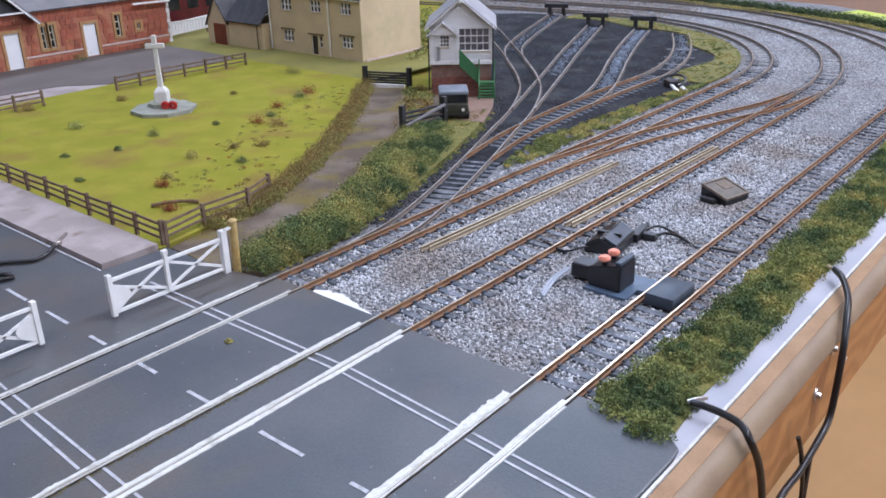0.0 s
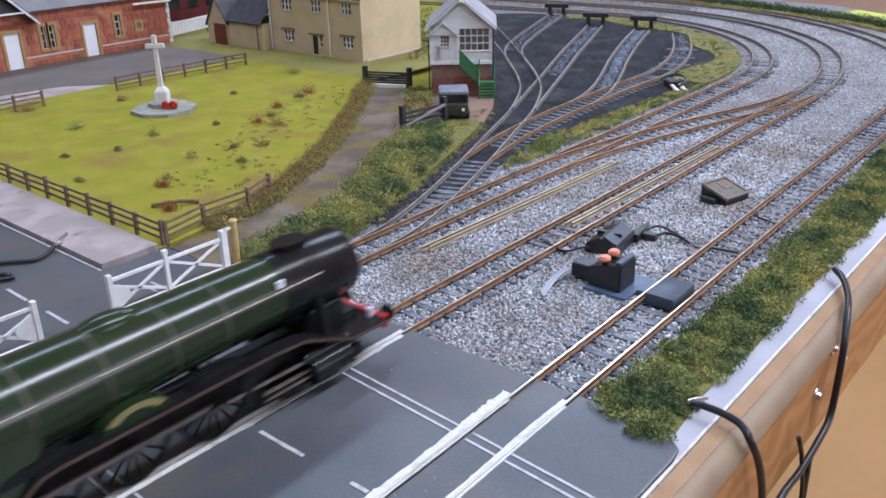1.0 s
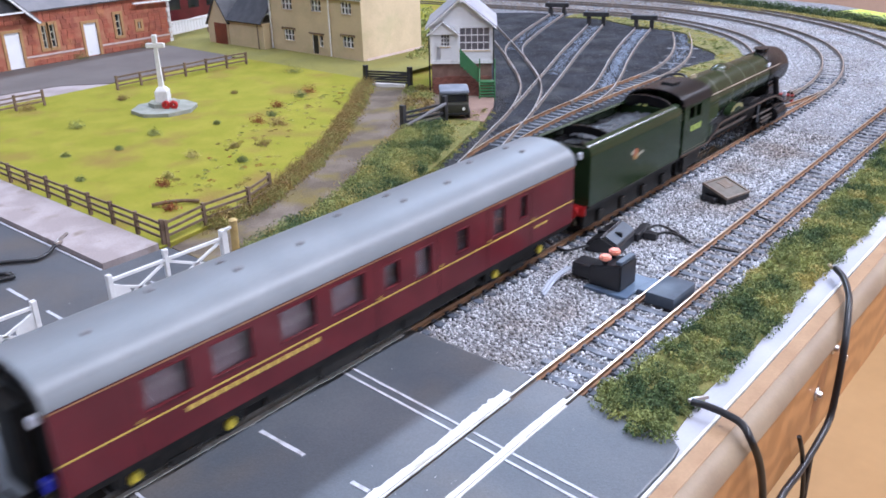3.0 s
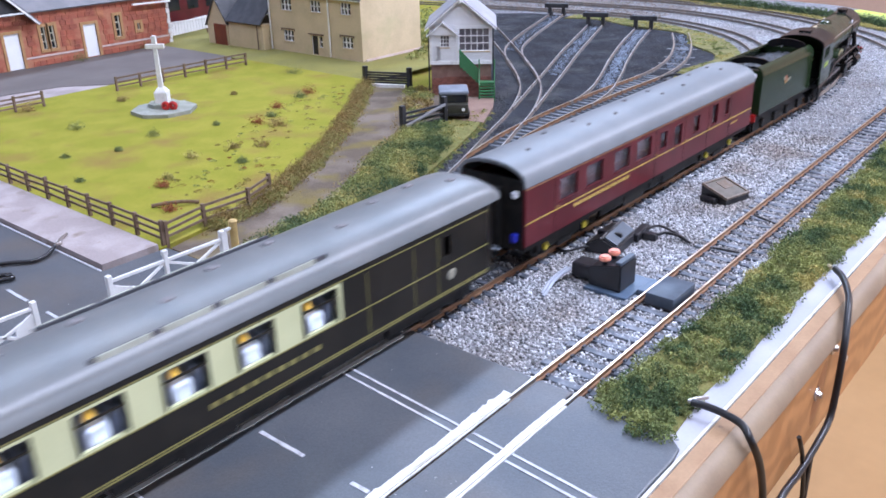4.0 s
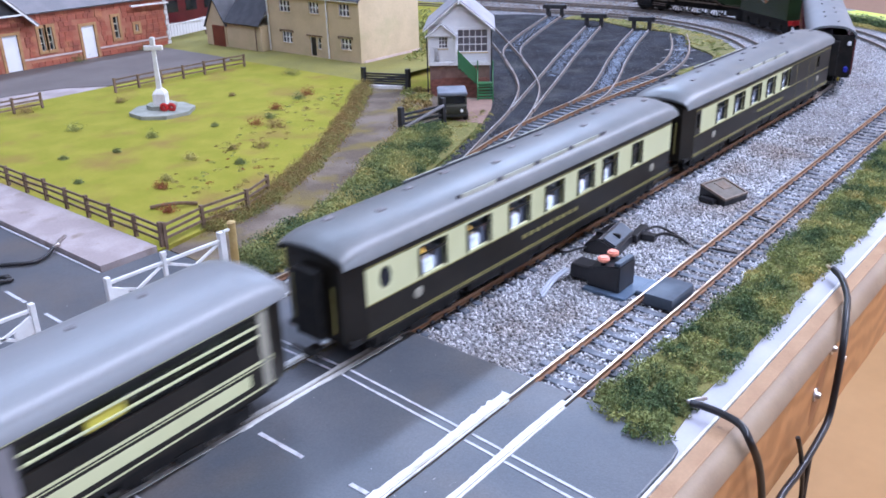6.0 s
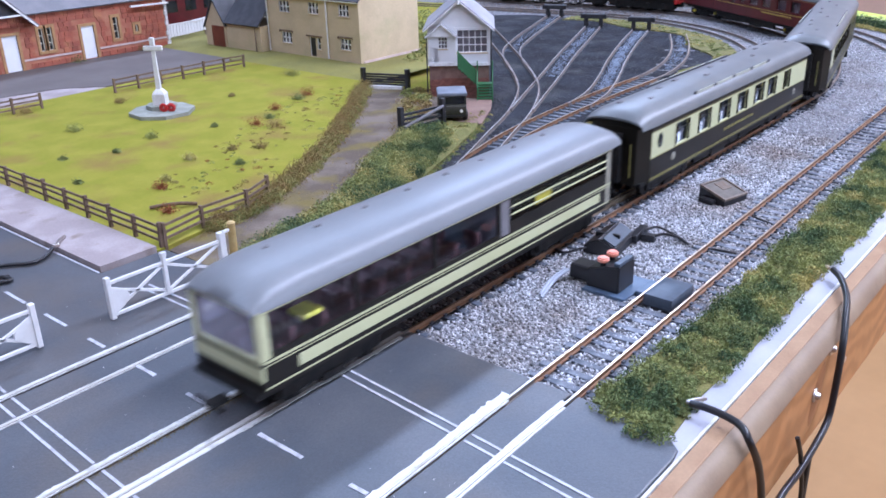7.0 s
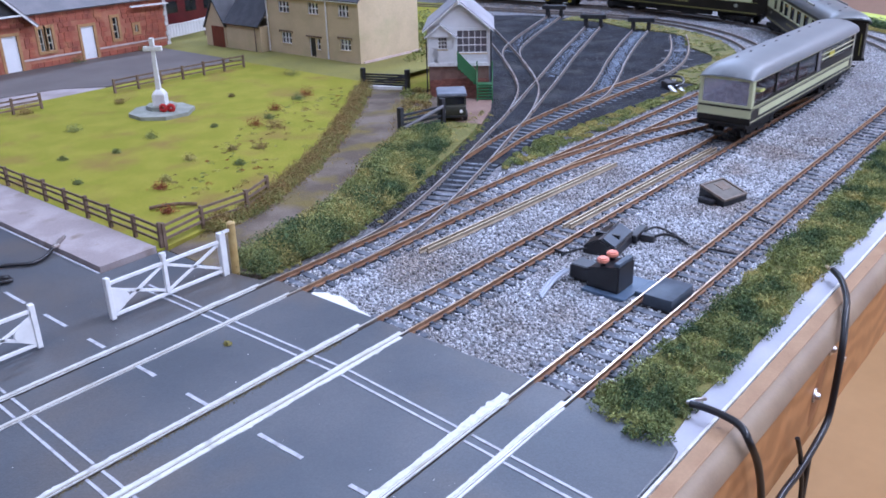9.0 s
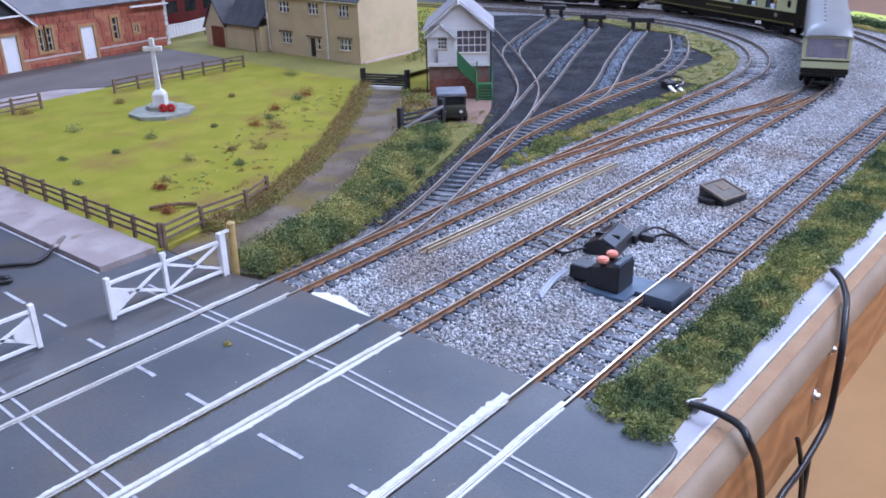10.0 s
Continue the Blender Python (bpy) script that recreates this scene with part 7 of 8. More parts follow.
def pullman(kind, middle):
    L, half, side = 0.2550, 0.0178, 0.1180
    t = thing("pullman_car", "umber and cream model dining car with lit table lamps" if kind == 2 else "umber and cream model dining car with a plain brown front section", "coach", group="vehicles of the train")
    if kind == 1:
        holes = [(-0.0893, -0.0744), (-0.0631, -0.0480), (-0.0363, -0.0209), (-0.0102, 0.0044), (0.0166, 0.0320)]
    else:
        holes = [(-0.0896, -0.0738), (-0.0607, -0.0451), (-0.0323, -0.0169), (-0.0048, 0.0099), (0.0226, 0.0371), (0.0453, 0.0589), (0.0746, 0.0850)]
    holes = [(a, b, 0.0262, 0.0383) for a, b in holes]
    cream_to = 0.0345 if kind == 1 else side
    cream_from = -0.1105 if kind == 1 else -side
    for s in (-1, 1):
        low = part("lower_side", wall_y(bmesh.new(), s * half, -side, side, 0.0115, 0.0252, -s * 0.0012), M["umber"], t, "glossy umber lower panels")
        part("window_band", wall_y(bmesh.new(), s * half, cream_from, cream_to, 0.0252, 0.0392, -s * 0.0012, holes), M["pcream"], t, "pale cream window band")
        up = part("cantrail", wall_y(bmesh.new(), s * half, -side, side, 0.0392, 0.0425, -s * 0.0012), M["umber"], t)
        if kind == 1:
            part("door", wall_y(bmesh.new(), s * half, -side, cream_from, 0.0252, 0.0392, -s * 0.0012, [(-0.1160, -0.1125, 0.029, 0.037)]), M["umber"], t, "umber end door with a small window")
            dark = part("brake_side", wall_y(bmesh.new(), s * half, cream_to, side, 0.0252, 0.0392, -s * 0.0012, [(0.0895, 0.0935, 0.029, 0.037)]), M["umber"], t, "plain umber brake compartment side")
            for x in (0.0470, 0.0720, 0.0860):
                part("door_gap", box(bmesh.new(), x - 0.00015, x + 0.00015, s * half - 0.0001, s * half + 0.0001, 0.0125, 0.0385), M["goldline"], dark)
        for z in (0.0248, 0.0256 - 0.0120, 0.0127):
            part("lining", box(bmesh.new(), -side, side, s * half - 0.0001, s * half + 0.00012, z, z + 0.0005), M["goldline"], low)
        part("lining", box(bmesh.new(), -side, side, s * half - 0.0001, s * half + 0.00012, 0.0395, 0.0399), M["goldline"], up)
        for x in ((-0.090, 0.094) if kind == 1 else (-0.0905, 0.098)):
            bm = bmesh.new()
            bmesh.ops.create_uvsphere(bm, u_segments=12, v_segments=8, radius=0.0028, matrix=Matrix.Translation((x, s * half, 0.0202)) @ Matrix.Diagonal((0.9, 0.12, 0.8, 1)))
            part("crest", bm, M["cresttan"], low, "small pale oval crest")
        for k in range(9):
            part("name_bar", box(bmesh.new(), -0.022 + k * 0.0052, -0.0185 + k * 0.0052, s * half - 0.0001, s * half + 0.00012, 0.0189, 0.0207), M["goldline"], low)
        if kind == 2:
            bm = bmesh.new()
            bmesh.ops.create_uvsphere(bm, u_segments=16, v_segments=10, radius=0.0042, matrix=Matrix.Translation((-0.108, s * half, 0.0333)) @ Matrix.Diagonal((0.72, 0.06, 1, 1)))
            part("oval_window", bm, M["pane"], t, "dark oval lavatory window")
        for h in holes:
            bm = bmesh.new()
            m = (h[0] + h[1]) / 2
            box(bm, h[0], h[1], s * half - 0.0008, s * half - 0.0002, h[3] - 0.0034, h[3] - 0.0029)
            box(bm, h[0] + 0.0, h[0] + 0.0005, s * half - 0.0008, s * half + 0.0001, h[2], h[3])
            box(bm, h[1] - 0.0005, h[1], s * half - 0.0008, s * half + 0.0001, h[2], h[3])
            part("window_frame", bm, M["umber"], t)
    for s in (-1, 1):
        bm = bmesh.new()
        prism(bm, [(s * side, -half + 0.0001), (s * (L / 2 - 0.001), -0.0135), (s * (L / 2 - 0.001), 0.0135), (s * side, half - 0.0001)][::s], 0.0116, 0.0424)
        part("vestibule", bm, M["umber"], t)
        part("roof_end", lunette(s * (L / 2 - 0.004), s * (L / 2 - 0.0012), 0.0158, 0.0424, 0.0455), M["umber"], t)
        part("gangway", box(bmesh.new(), s * (L / 2 - 0.001), s * (L / 2 + 0.0036), -0.006, 0.006, 0.013, 0.0395, 0.0006), M["under"], t)
        for y in (-0.0105, 0.0105):
            part("handrail", cyl(bmesh.new(), (s * (L / 2 - 0.0002), y, 0.016), (s * (L / 2 - 0.0002), y, 0.034), 0.0004, None, 6), M["goldline"], t)
    part("roof", roof_mesh(-L / 2, L / 2, 0.0182, 0.0421, 0.0515, 1.0), M["roofdirty"], t, smooth=True)
    x0, x1 = (-0.052, 0.030) if kind == 1 else (-0.060, 0.050)
    for s in (-1, 1):
        rb = part("roof_board", bar(bmesh.new(), (x0 - 0.002, s * 0.0143, 0.0486), (x1 + 0.002, s * 0.0143, 0.0486), 0.0008, 0.0026), M["slate"], t, "dark roof board carrier")
        n = 4
        for k in range(n):
            a, b = x0 + (x1 - x0) * k / n, x0 + (x1 - x0) * (k + 0.82) / n
            part("name_board", bar(bmesh.new(), (a, s * 0.0148, 0.0489), (b, s * 0.0148, 0.0489), 0.0006, 0.0022), M["boardgrey"], rb, "pale grey-green name board")
    for k, x in enumerate((-0.112, -0.094, -0.07, -0.046, -0.022, 0.0, 0.024, 0.05, 0.074, 0.096, 0.112)):
        y = (0.0055, -0.0035, 0.004)[k % 3]
        part("roof_vent", box(bmesh.new(), x - 0.0018, x + 0.0018, y - 0.0012, y + 0.0012, 0.0502, 0.0520, 0.0003), M["slategrey"], t)
    part("interior_floor", box(bmesh.new(), -side, side, -0.016, 0.016, 0.0130, 0.0142), M["seat"], t)
    part("partition", box(bmesh.new(), -side, side, -0.0006, 0.0006, 0.0142, 0.0300), M["greypartition"], t)
    for a, b, c, d in holes:
        m = (a + b) / 2
        for s in (-1, 1):
            if m > 0.07:
                part("blind", box(bmesh.new(), a - 0.001, b + 0.001, s * 0.0155 - 0.0003, s * 0.0155 + 0.0003, c - 0.001, d + 0.001), M["umber"], t, "drawn dark blind")
                continue
            tb = part("dining_table", box(bmesh.new(), m - 0.0035, m + 0.0035, s * 0.0108 - 0.0050, s * 0.0105 + 0.0050, 0.0200, 0.0308, 0.0012), M["cloth"], t, "white-clothed dining table")
            lamp = part("table_lamp", cyl(bmesh.new(), (m - 0.0006, s * 0.0125, 0.0311), (m - 0.0006, s * 0.0125, 0.0325), 0.0004, None, 6), M["gold"], tb)
            part("lampshade", cyl(bmesh.new(), (m - 0.0006, s * 0.0125, 0.0325), (m - 0.0006, s * 0.0125, 0.0343), 0.0016, 0.0009, 12), M["lampshade"], tb, "glowing orange lampshade")
            for q in (-1, 1):
                part("chair", box(bmesh.new(), m + q * 0.0068 - 0.0012, m + q * 0.0068 + 0.0012, s * 0.0105 - 0.0045, s * 0.0105 + 0.0045, 0.0142, 0.0335, 0.001), M["chairblue"], t)
    side_panes(t, holes, half)
    underframe(t, L)
    for x in (-0.086, 0.086):
        bogie(x, t, 0.038)
    TRAIN.append((t, middle, 0.172))


def observation():
    half = 0.0178
    x0, x1 = -0.1065, 0.1120
    t = thing("observation_car", "umber and cream observation car with wide glazed windows", "coach", group="vehicles of the train")
    holes = [(-0.1035, -0.0645, 0.0262, 0.0405), (-0.0632, -0.0225, 0.0262, 0.0405), (-0.0212, 0.0190, 0.0262, 0.0405), (0.0275, 0.1065, 0.0300, 0.0400)]
    for s in (-1, 1):
        low = part("lower_side", wall_y(bmesh.new(), s * half, x0, x1, 0.0128, 0.0248, -s * 0.0012), M["umber"], t, "umber lower side with cream panel")
        part("cream_panel", box(bmesh.new(), x0 + 0.014, x1 - 0.010, s * half - 0.0001, s * half + 0.00015, 0.0168, 0.0212), M["pcream"], low)
        for z, w in ((0.0234, 0.0009), (0.0142, 0.0006), (0.0224, 0.0003)):
            part("lining", box(bmesh.new(), x0, x1, s * half - 0.0001, s * half + 0.00015, z, z + w), M["pcream"], low)
        part("window_side", wall_y(bmesh.new(), s * half, x0, x1, 0.0248, 0.0418, -s * 0.0012, holes), M["umber"], t)
        part("cantrail_line", box(bmesh.new(), x0, x1, s * half - 0.0001, s * half + 0.00015, 0.0408, 0.0415), M["pcream"], low)
        part("pillar_trim", box(bmesh.new(), 0.0205, 0.0262, s * half - 0.0001, s * half + 0.00015, 0.0252, 0.0406), M["slategrey"], low)
        part("pillar_trim", box(bmesh.new(), 0.1072, 0.1112, s * half - 0.0001, s * half + 0.00015, 0.0140, 0.0406), M["cresttan"], low)
        part("pillar_trim", box(bmesh.new(), x0, -0.1036, s * half - 0.0001, s * half + 0.00015, 0.0248, 0.0406), M["pcream"], low)
        for z in (0.0330, 0.0365):
            part("window_bar", box(bmesh.new(), 0.0275, 0.1065, s * half - 0.0007, s * half - 0.0001, z, z + 0.0006), M["pcream"], low)
    # glazed rear end
    rear = part("rear_wall", bmesh.new(), M["umber"], t)
    bm = bmesh.new()
    box(bm, x0 - 0.0012, x0, -half, half, 0.0128, 0.0172)
    me = rear.data
    bm.to_mesh(me)
    bm.free()
    part("rear_panel", box(bmesh.new(), x0 - 0.0013, x0 - 0.0001, -half, half, 0.0172, 0.0225), M["pcream"], t, "cream panel below the rear window")
    part("rear_sill", box(bmesh.new(), x0 - 0.0014, x0 - 0.0001, -half, half, 0.0225, 0.0238), M["umber"], t)
    bm = bmesh.new()
    for y in (-half + 0.0012, half - 0.0012):
        box(bm, x0 - 0.0012, x0 - 0.0001, y - 0.0012, y + 0.0012, 0.0238, 0.0420)
    box(bm, x0 - 0.0012, x0 - 0.0001, -half + 0.0024, half - 0.0024, 0.0238, 0.0252)
    box(bm, x0 - 0.0012, x0 - 0.0001, -half + 0.0024, half - 0.0024, 0.0408, 0.0422)
    part("rear_frame", bm, M["pcream"], t)
    p = part("rear_window", box(bmesh.new(), x0 - 0.0007, x0 - 0.0005, -half + 0.0024, half - 0.0024, 0.0252, 0.0408), M["sheenpane"], t, "wide rear observation window")
    p.visible_shadow = False
    bm = bmesh.new()
    prism(bm, [(x1, -half + 0.0001), (x1 + 0.009, -0.0135), (x1 + 0.009, 0.0135), (x1, half - 0.0001)], 0.0128, 0.0424)
    part("vestibule", bm, M["umber"], t)
    part("gangway", box(bmesh.new(), x1 + 0.009, x1 + 0.0135, -0.006, 0.006, 0.013, 0.0395, 0.0006), M["under"], t)
    bm = roof_mesh(x0 - 0.0024, x1 + 0.0095, 0.0186, 0.0416, 0.0514, 1.0, 0.0012, 0.82, 0.020)
    part("roof", bm, M["roofsilver"], t, smooth=True)
    for k in range(8):
        x = -0.085 + k * 0.024
        part("roof_vent", cyl(bmesh.new(), (x, 0.0035, 0.0500), (x, 0.0035, 0.0520), 0.0012, 0.0009, 10), M["slategrey"], t)
    part("interior_floor", box(bmesh.new(), x0 + 0.001, x1, -0.016, 0.016, 0.0130, 0.0142), M["seat"], t)
    part("partition", box(bmesh.new(), 0.0205, 0.0215, -0.016, 0.016, 0.0142, 0.040), M["greypartition"], t)
    part("saloon_wall", box(bmesh.new(), 0.0225, 0.108, 0.003, 0.004, 0.0142, 0.040), M["umber"], t)
    for k in range(8):
        for s in (-1, 1):
            x = -0.094 + k * 0.0145
            bm = box(bmesh.new(), x - 0.004, x + 0.004, s * 0.0095 - 0.0042, s * 0.0095 + 0.0042, 0.0142, 0.0215, 0.0012)
            box(bm, x + 0.0025, x + 0.0045, s * 0.0095 - 0.0042, s * 0.0095 + 0.0042, 0.0215, 0.0295, 0.0010)
            part("armchair", bm, M["seat"], t, "dark maroon armchair")
    part("table_top", box(bmesh.new(), -0.086, -0.078, -0.015, -0.006, 0.0300, 0.0318, 0.0005), M["yseat"], t)
    part("sign_panel", box(bmesh.new(), 0.046, 0.058, -half - 0.0002, -half - 0.0001, 0.0320, 0.0365), M["yseat"], t, "small yellow panel on the side")
    side_panes(t, holes, half)
    underframe(t, 0.224, False)
    for x in (-0.074, 0.080):
        bogie(x, t, 0.036)
    TRAIN.append((t, 1.2385, 0.154))


M["chairblue"] = material("blue_grey_chair", (0.13, 0.15, 0.22), 0.7, second=(0.18, 0.2, 0.27), scale=150, fine=0.06)
M["cresttan"] = material("tan_crest", (0.26, 0.25, 0.2), 0.5, fine=0.08, second=(0.3, 0.29, 0.22), scale=400)


def tender():
    t = thing("tender", "green locomotive tender filled with dark coal", "tender", group="vehicles of the train")
    x0, x1, w = -0.0485, 0.0475, 0.0172
    for s in (-1, 1):
        bm = wall_y(bmesh.new(), s * w, x0, x1, 0.0165, 0.0412, -s * 0.0012)
        side = part("side", bm, M["green_loco"], t, "glossy dark green tank side")
        bm = bmesh.new()
        bend = [(s * w, 0.0412), (s * (w - 0.0003), 0.0432), (s * (w - 0.0012), 0.0450), (s * (w - 0.0026), 0.0464), (s * (w - 0.0042), 0.0470)]
        r = loft(bm, bend + [(y - s * 0.0008, z - 0.0009) for y, z in bend[:0:-1]] + [(s * (w - 0.0012), 0.0412)], [x0, x1])
        bm.faces.new(r[0])
        bm.faces.new(r[-1][::-1])
        part("coping", bm, M["green_loco"], t, "turned-in glossy green coping", smooth=True)
        bm = bmesh.new()
        bmesh.ops.create_uvsphere(bm, u_segments=12, v_segments=8, radius=0.0030, matrix=Matrix.Translation((-0.0036, s * w, 0.0316)) @ Matrix.Diagonal((1, 0.06, 1, 1)))
        part("crest", bm, M["crestred"], side, "small red and cream round crest")
        bm = bar(bmesh.new(), (-0.0016, s * (w + 0.0001), 0.0304), (0.0044, s * (w + 0.0001), 0.0316), 0.0002, 0.0014)
        bar(bm, (-0.0086, s * (w + 0.0001), 0.0328), (-0.0056, s * (w + 0.0001), 0.0334), 0.0002, 0.0018)
        part("crest_lion", bm, M["cresttan"], side)
        part("frame_plate", box(bmesh.new(), x0 + 0.001, x1 - 0.001, s * 0.0135 - 0.0006, s * 0.0135 + 0.0006, 0.0040, 0.0148), M["under"], t)
        for k in range(4):
            x = -0.034 + k * 0.0226
            part("axlebox", box(bmesh.new(), x - 0.0022, x + 0.0022, s * 0.0148 - 0.0012, s * 0.0148 + 0.0012, 0.0045, 0.0105, 0.0005), M["under"], t)
        part("running_edge", box(bmesh.new(), x0, x1, s * w - 0.0004, s * w + 0.0003, 0.0152, 0.0164), M["under"], t)
    part("rear_wall", box(bmesh.new(), x0, x0 + 0.0012, -w + 0.0012, w - 0.0012, 0.0165, 0.0448), M["green_loco"], t)
    part("front_wall", box(bmesh.new(), x1 - 0.0080, x1 - 0.0068, -w + 0.0012, w - 0.0012, 0.0165, 0.0448), M["green_loco"], t)
    part("floor", box(bmesh.new(), x0, x1, -w + 0.0002, w - 0.0002, 0.0150, 0.0164), M["under"], t)
    part("rear_tank_top", box(bmesh.new(), x0 + 0.0012, x0 + 0.024, -w + 0.0012, w - 0.0012, 0.0395, 0.0410), M["smokebox"], t)
    bm = bmesh.new()
    cyl(bm, (x0 + 0.012, 0.0, 0.0409), (x0 + 0.012, 0.0, 0.0432), 0.0042, None, 16)
    part("filler_cap", bm, M["smokebox"], t, smooth=True)
    bm = bmesh.new()
    sweep(bm, [Vector((x0 + 0.0245, (w - 0.0034) * math.cos(math.pi * k / 12), 0.0415 + 0.0068 * math.sin(math.pi * k / 12) ** 0.6)) for k in range(13)], [(-0.0007, -0.004), (0.0007, -0.004), (0.0007, 0), (-0.0007, 0)])
    part("coal_plate", bm, M["smokebox"], t)
    bm = bmesh.new()
    sweep(bm, [Vector((x1 - 0.0085, (w - 0.0034) * math.cos(math.pi * k / 12), 0.0452 + 0.0062 * math.sin(math.pi * k / 12) ** 0.6)) for k in range(13)], [(-0.0007, -0.005), (0.0007, -0.005), (0.0007, 0), (-0.0007, 0)])
    part("coal_plate", bm, M["smokebox"], t)
    # coal heap of lumps
    rng = np.random.default_rng(5)
    bm = bmesh.new()
    g = [[bm.verts.new((x0 + 0.025 + i * 0.0027, -w + 0.0018 + j * 0.0024, 0.0400 + 0.0022 * math.sin(math.pi * j / 13) + rng.uniform(-0.0007, 0.0007))) for j in range(14)] for i in range(23)]
    for i in range(22):
        for j in range(13):
            bm.faces.new((g[i][j], g[i + 1][j], g[i + 1][j + 1], g[i][j + 1]))
    part("coal", bm, M["coalbits2"], t, "dark grey coal load")
    part("buffer_beam", box(bmesh.new(), x0 - 0.0012, x0, -0.0155, 0.0155, 0.0112, 0.0160), M["beamred"], t)
    for s in (-1, 1):
        bm = cyl(bmesh.new(), (x0 - 0.0012, s * 0.0112, 0.0140), (x0 - 0.0055, s * 0.0112, 0.0140), 0.0012, None, 10)
        cyl(bm, (x0 - 0.0055, s * 0.0112, 0.0140), (x0 - 0.0062, s * 0.0112, 0.0140), 0.0032, None, 14)
        part("buffer", bm, M["beamred"], t)
        part("lamp", box(bmesh.new(), x0 - 0.0022, x0 - 0.0002, s * 0.0120 - 0.0011, s * 0.0120 + 0.0011, 0.0395, 0.0428, 0.0004), M["cloth"], t, "small white lamp")
    for k in range(4):
        wheelset(-0.034 + k * 0.0226, 0.0078, t)
    part("drawbar", box(bmesh.new(), x1, x1 + 0.005, -0.002, 0.002, 0.008, 0.0095), M["under"], t)
    TRAIN.append((t, 0.2385, 0.068))


M["coalbits2"] = material("tender_coal", (0.014, 0.015, 0.018), 0.5, second=(0.032, 0.035, 0.042), scale=500, bump=1.0, bump_scale=700, fine=0.3)
RODS = []


def locomotive():
    t = thing("steam_locomotive", "dark green express steam locomotive with black smokebox", "locomotive", group="vehicles of the train")
    ax = 0.0376

    def ring(x, r, z=ax, n=28):
        return [(r * math.cos(2 * math.pi * k / n), z + r * math.sin(2 * math.pi * k / n)) for k in range(n)]

    bm = bmesh.new()
    st = [(-0.060, 0.0137, 0.0368), (-0.030, 0.0137, 0.0370), (-0.016, 0.0133, 0.0372), (0.010, 0.0125, 0.0375), (0.0465, 0.0120, 0.0376)]
    r = loft(bm, [ring(x, q, z) for x, q, z in st], [s[0] for s in st])
    bm.faces.new(r[0])
    bm.faces.new(r[-1][::-1])
    boiler = part("boiler", bm, M["green_loco"], t, "polished dark green boiler", smooth=True)
    for x, q, z in ((-0.041, 0.01376, 0.0369), (-0.019, 0.01345, 0.0372), (0.003, 0.0128, 0.0374), (0.022, 0.01240, 0.03755)):
        bm = bmesh.new()
        loft(bm, [ring(x, q, z), ring(x + 0.0010, q, z)], [x, x + 0.0010])
        part("boiler_band", bm, M["lining"], boiler, smooth=True)
    # firebox skirts down to the running plate
    bm = bmesh.new()
    shape = [(-0.0598, 0.0185), (-0.0515, 0.0185), (-0.0405, 0.0300), (-0.0395, 0.0368), (-0.0598, 0.0368)]
    half = lambda z: 0.0160 - 0.0022 * (z - 0.0185) / 0.0183
    a = [bm.verts.new((x, half(z), z)) for x, z in shape]
    b = [bm.verts.new((x, -half(z), z)) for x, z in shape]
    bm.faces.new(a)
    bm.faces.new(b[::-1])
    for i in range(5):
        bm.faces.new((a[i], b[i], b[(i + 1) % 5], a[(i + 1) % 5]))
    bmesh.ops.bevel(bm, geom=list(bm.edges), offset=0.0005, segments=2, affect="EDGES")
    fb = part("firebox", bm, M["green_loco"], t, "wide dark green firebox")
    for s in (-1, 1):
        for z in (0.0215, 0.0265):
            part("washout_plug", cyl(bmesh.new(), (-0.0545, s * (half(z) - 0.0002), z), (-0.0545, s * (half(z) + 0.0003), z), 0.0007, None, 8), M["smokebox"], fb)
    bm = bmesh.new()
    r = loft(bm, [ring(0.0465, 0.0124), ring(0.0475, 0.0125), ring(0.0785, 0.0125), ring(0.0800, 0.0118)], [0.0465, 0.0475, 0.0785, 0.0800])
    bm.faces.new(r[0])
    bm.faces.new(r[-1][::-1])
    sb = part("smokebox", bm, M["smokebox"], t, "matt black smokebox", smooth=True)
    bm = cyl(bmesh.new(), (0.0800, 0, ax), (0.0818, 0, ax), 0.0088, 0.0070, 24)
    part("smokebox_door", bm, M["smokebox"], sb, smooth=True)
    part("saddle", box(bmesh.new(), 0.0560, 0.0740, -0.0085, 0.0085, 0.0140, 0.0275, 0.001), M["smokebox"], t)
    bm = bmesh.new()
    loft(bm, [[(0.0052 * q * math.cos(a), 0.0052 * q * math.sin(a)) for a in np.linspace(0, 2 * math.pi, 20, endpoint=False)] for q in (1.15, 0.85, 0.85, 1.0, 1.0)], [0.0488, 0.0496, 0.0510, 0.0513, 0.0521])
    for v in bm.verts:
        v.co = Vector((v.co.y * 1.45 + 0.0585, v.co.z * 0.9, v.co.x))
    bmesh.ops.holes_fill(bm, edges=bm.edges)
    part("chimney", bm, M["smokebox"], t, smooth=True)
    bm = bmesh.new()
    bmesh.ops.create_uvsphere(bm, u_segments=20, v_segments=10, radius=0.006, matrix=Matrix.Translation((-0.010, 0, 0.0490)) @ Matrix.Diagonal((1.7, 0.85, 0.62, 1)))
    part("steam_dome", bm, M["green_loco"], t, smooth=True)
    for x in (-0.046, -0.050):
        part("safety_valve", cyl(bmesh.new(), (x, 0, 0.0500), (x, 0, 0.0524), 0.0011, None, 10), M["brass"], t)
    PLATE = ((-0.0935, 0.0165), (-0.058, 0.0165), (-0.050, 0.0200), (-0.044, 0.0238), (-0.038, 0.0245), (0.034, 0.0245), (0.048, 0.0235), (0.060, 0.0190), (0.069, 0.0152), (0.088, 0.0146))
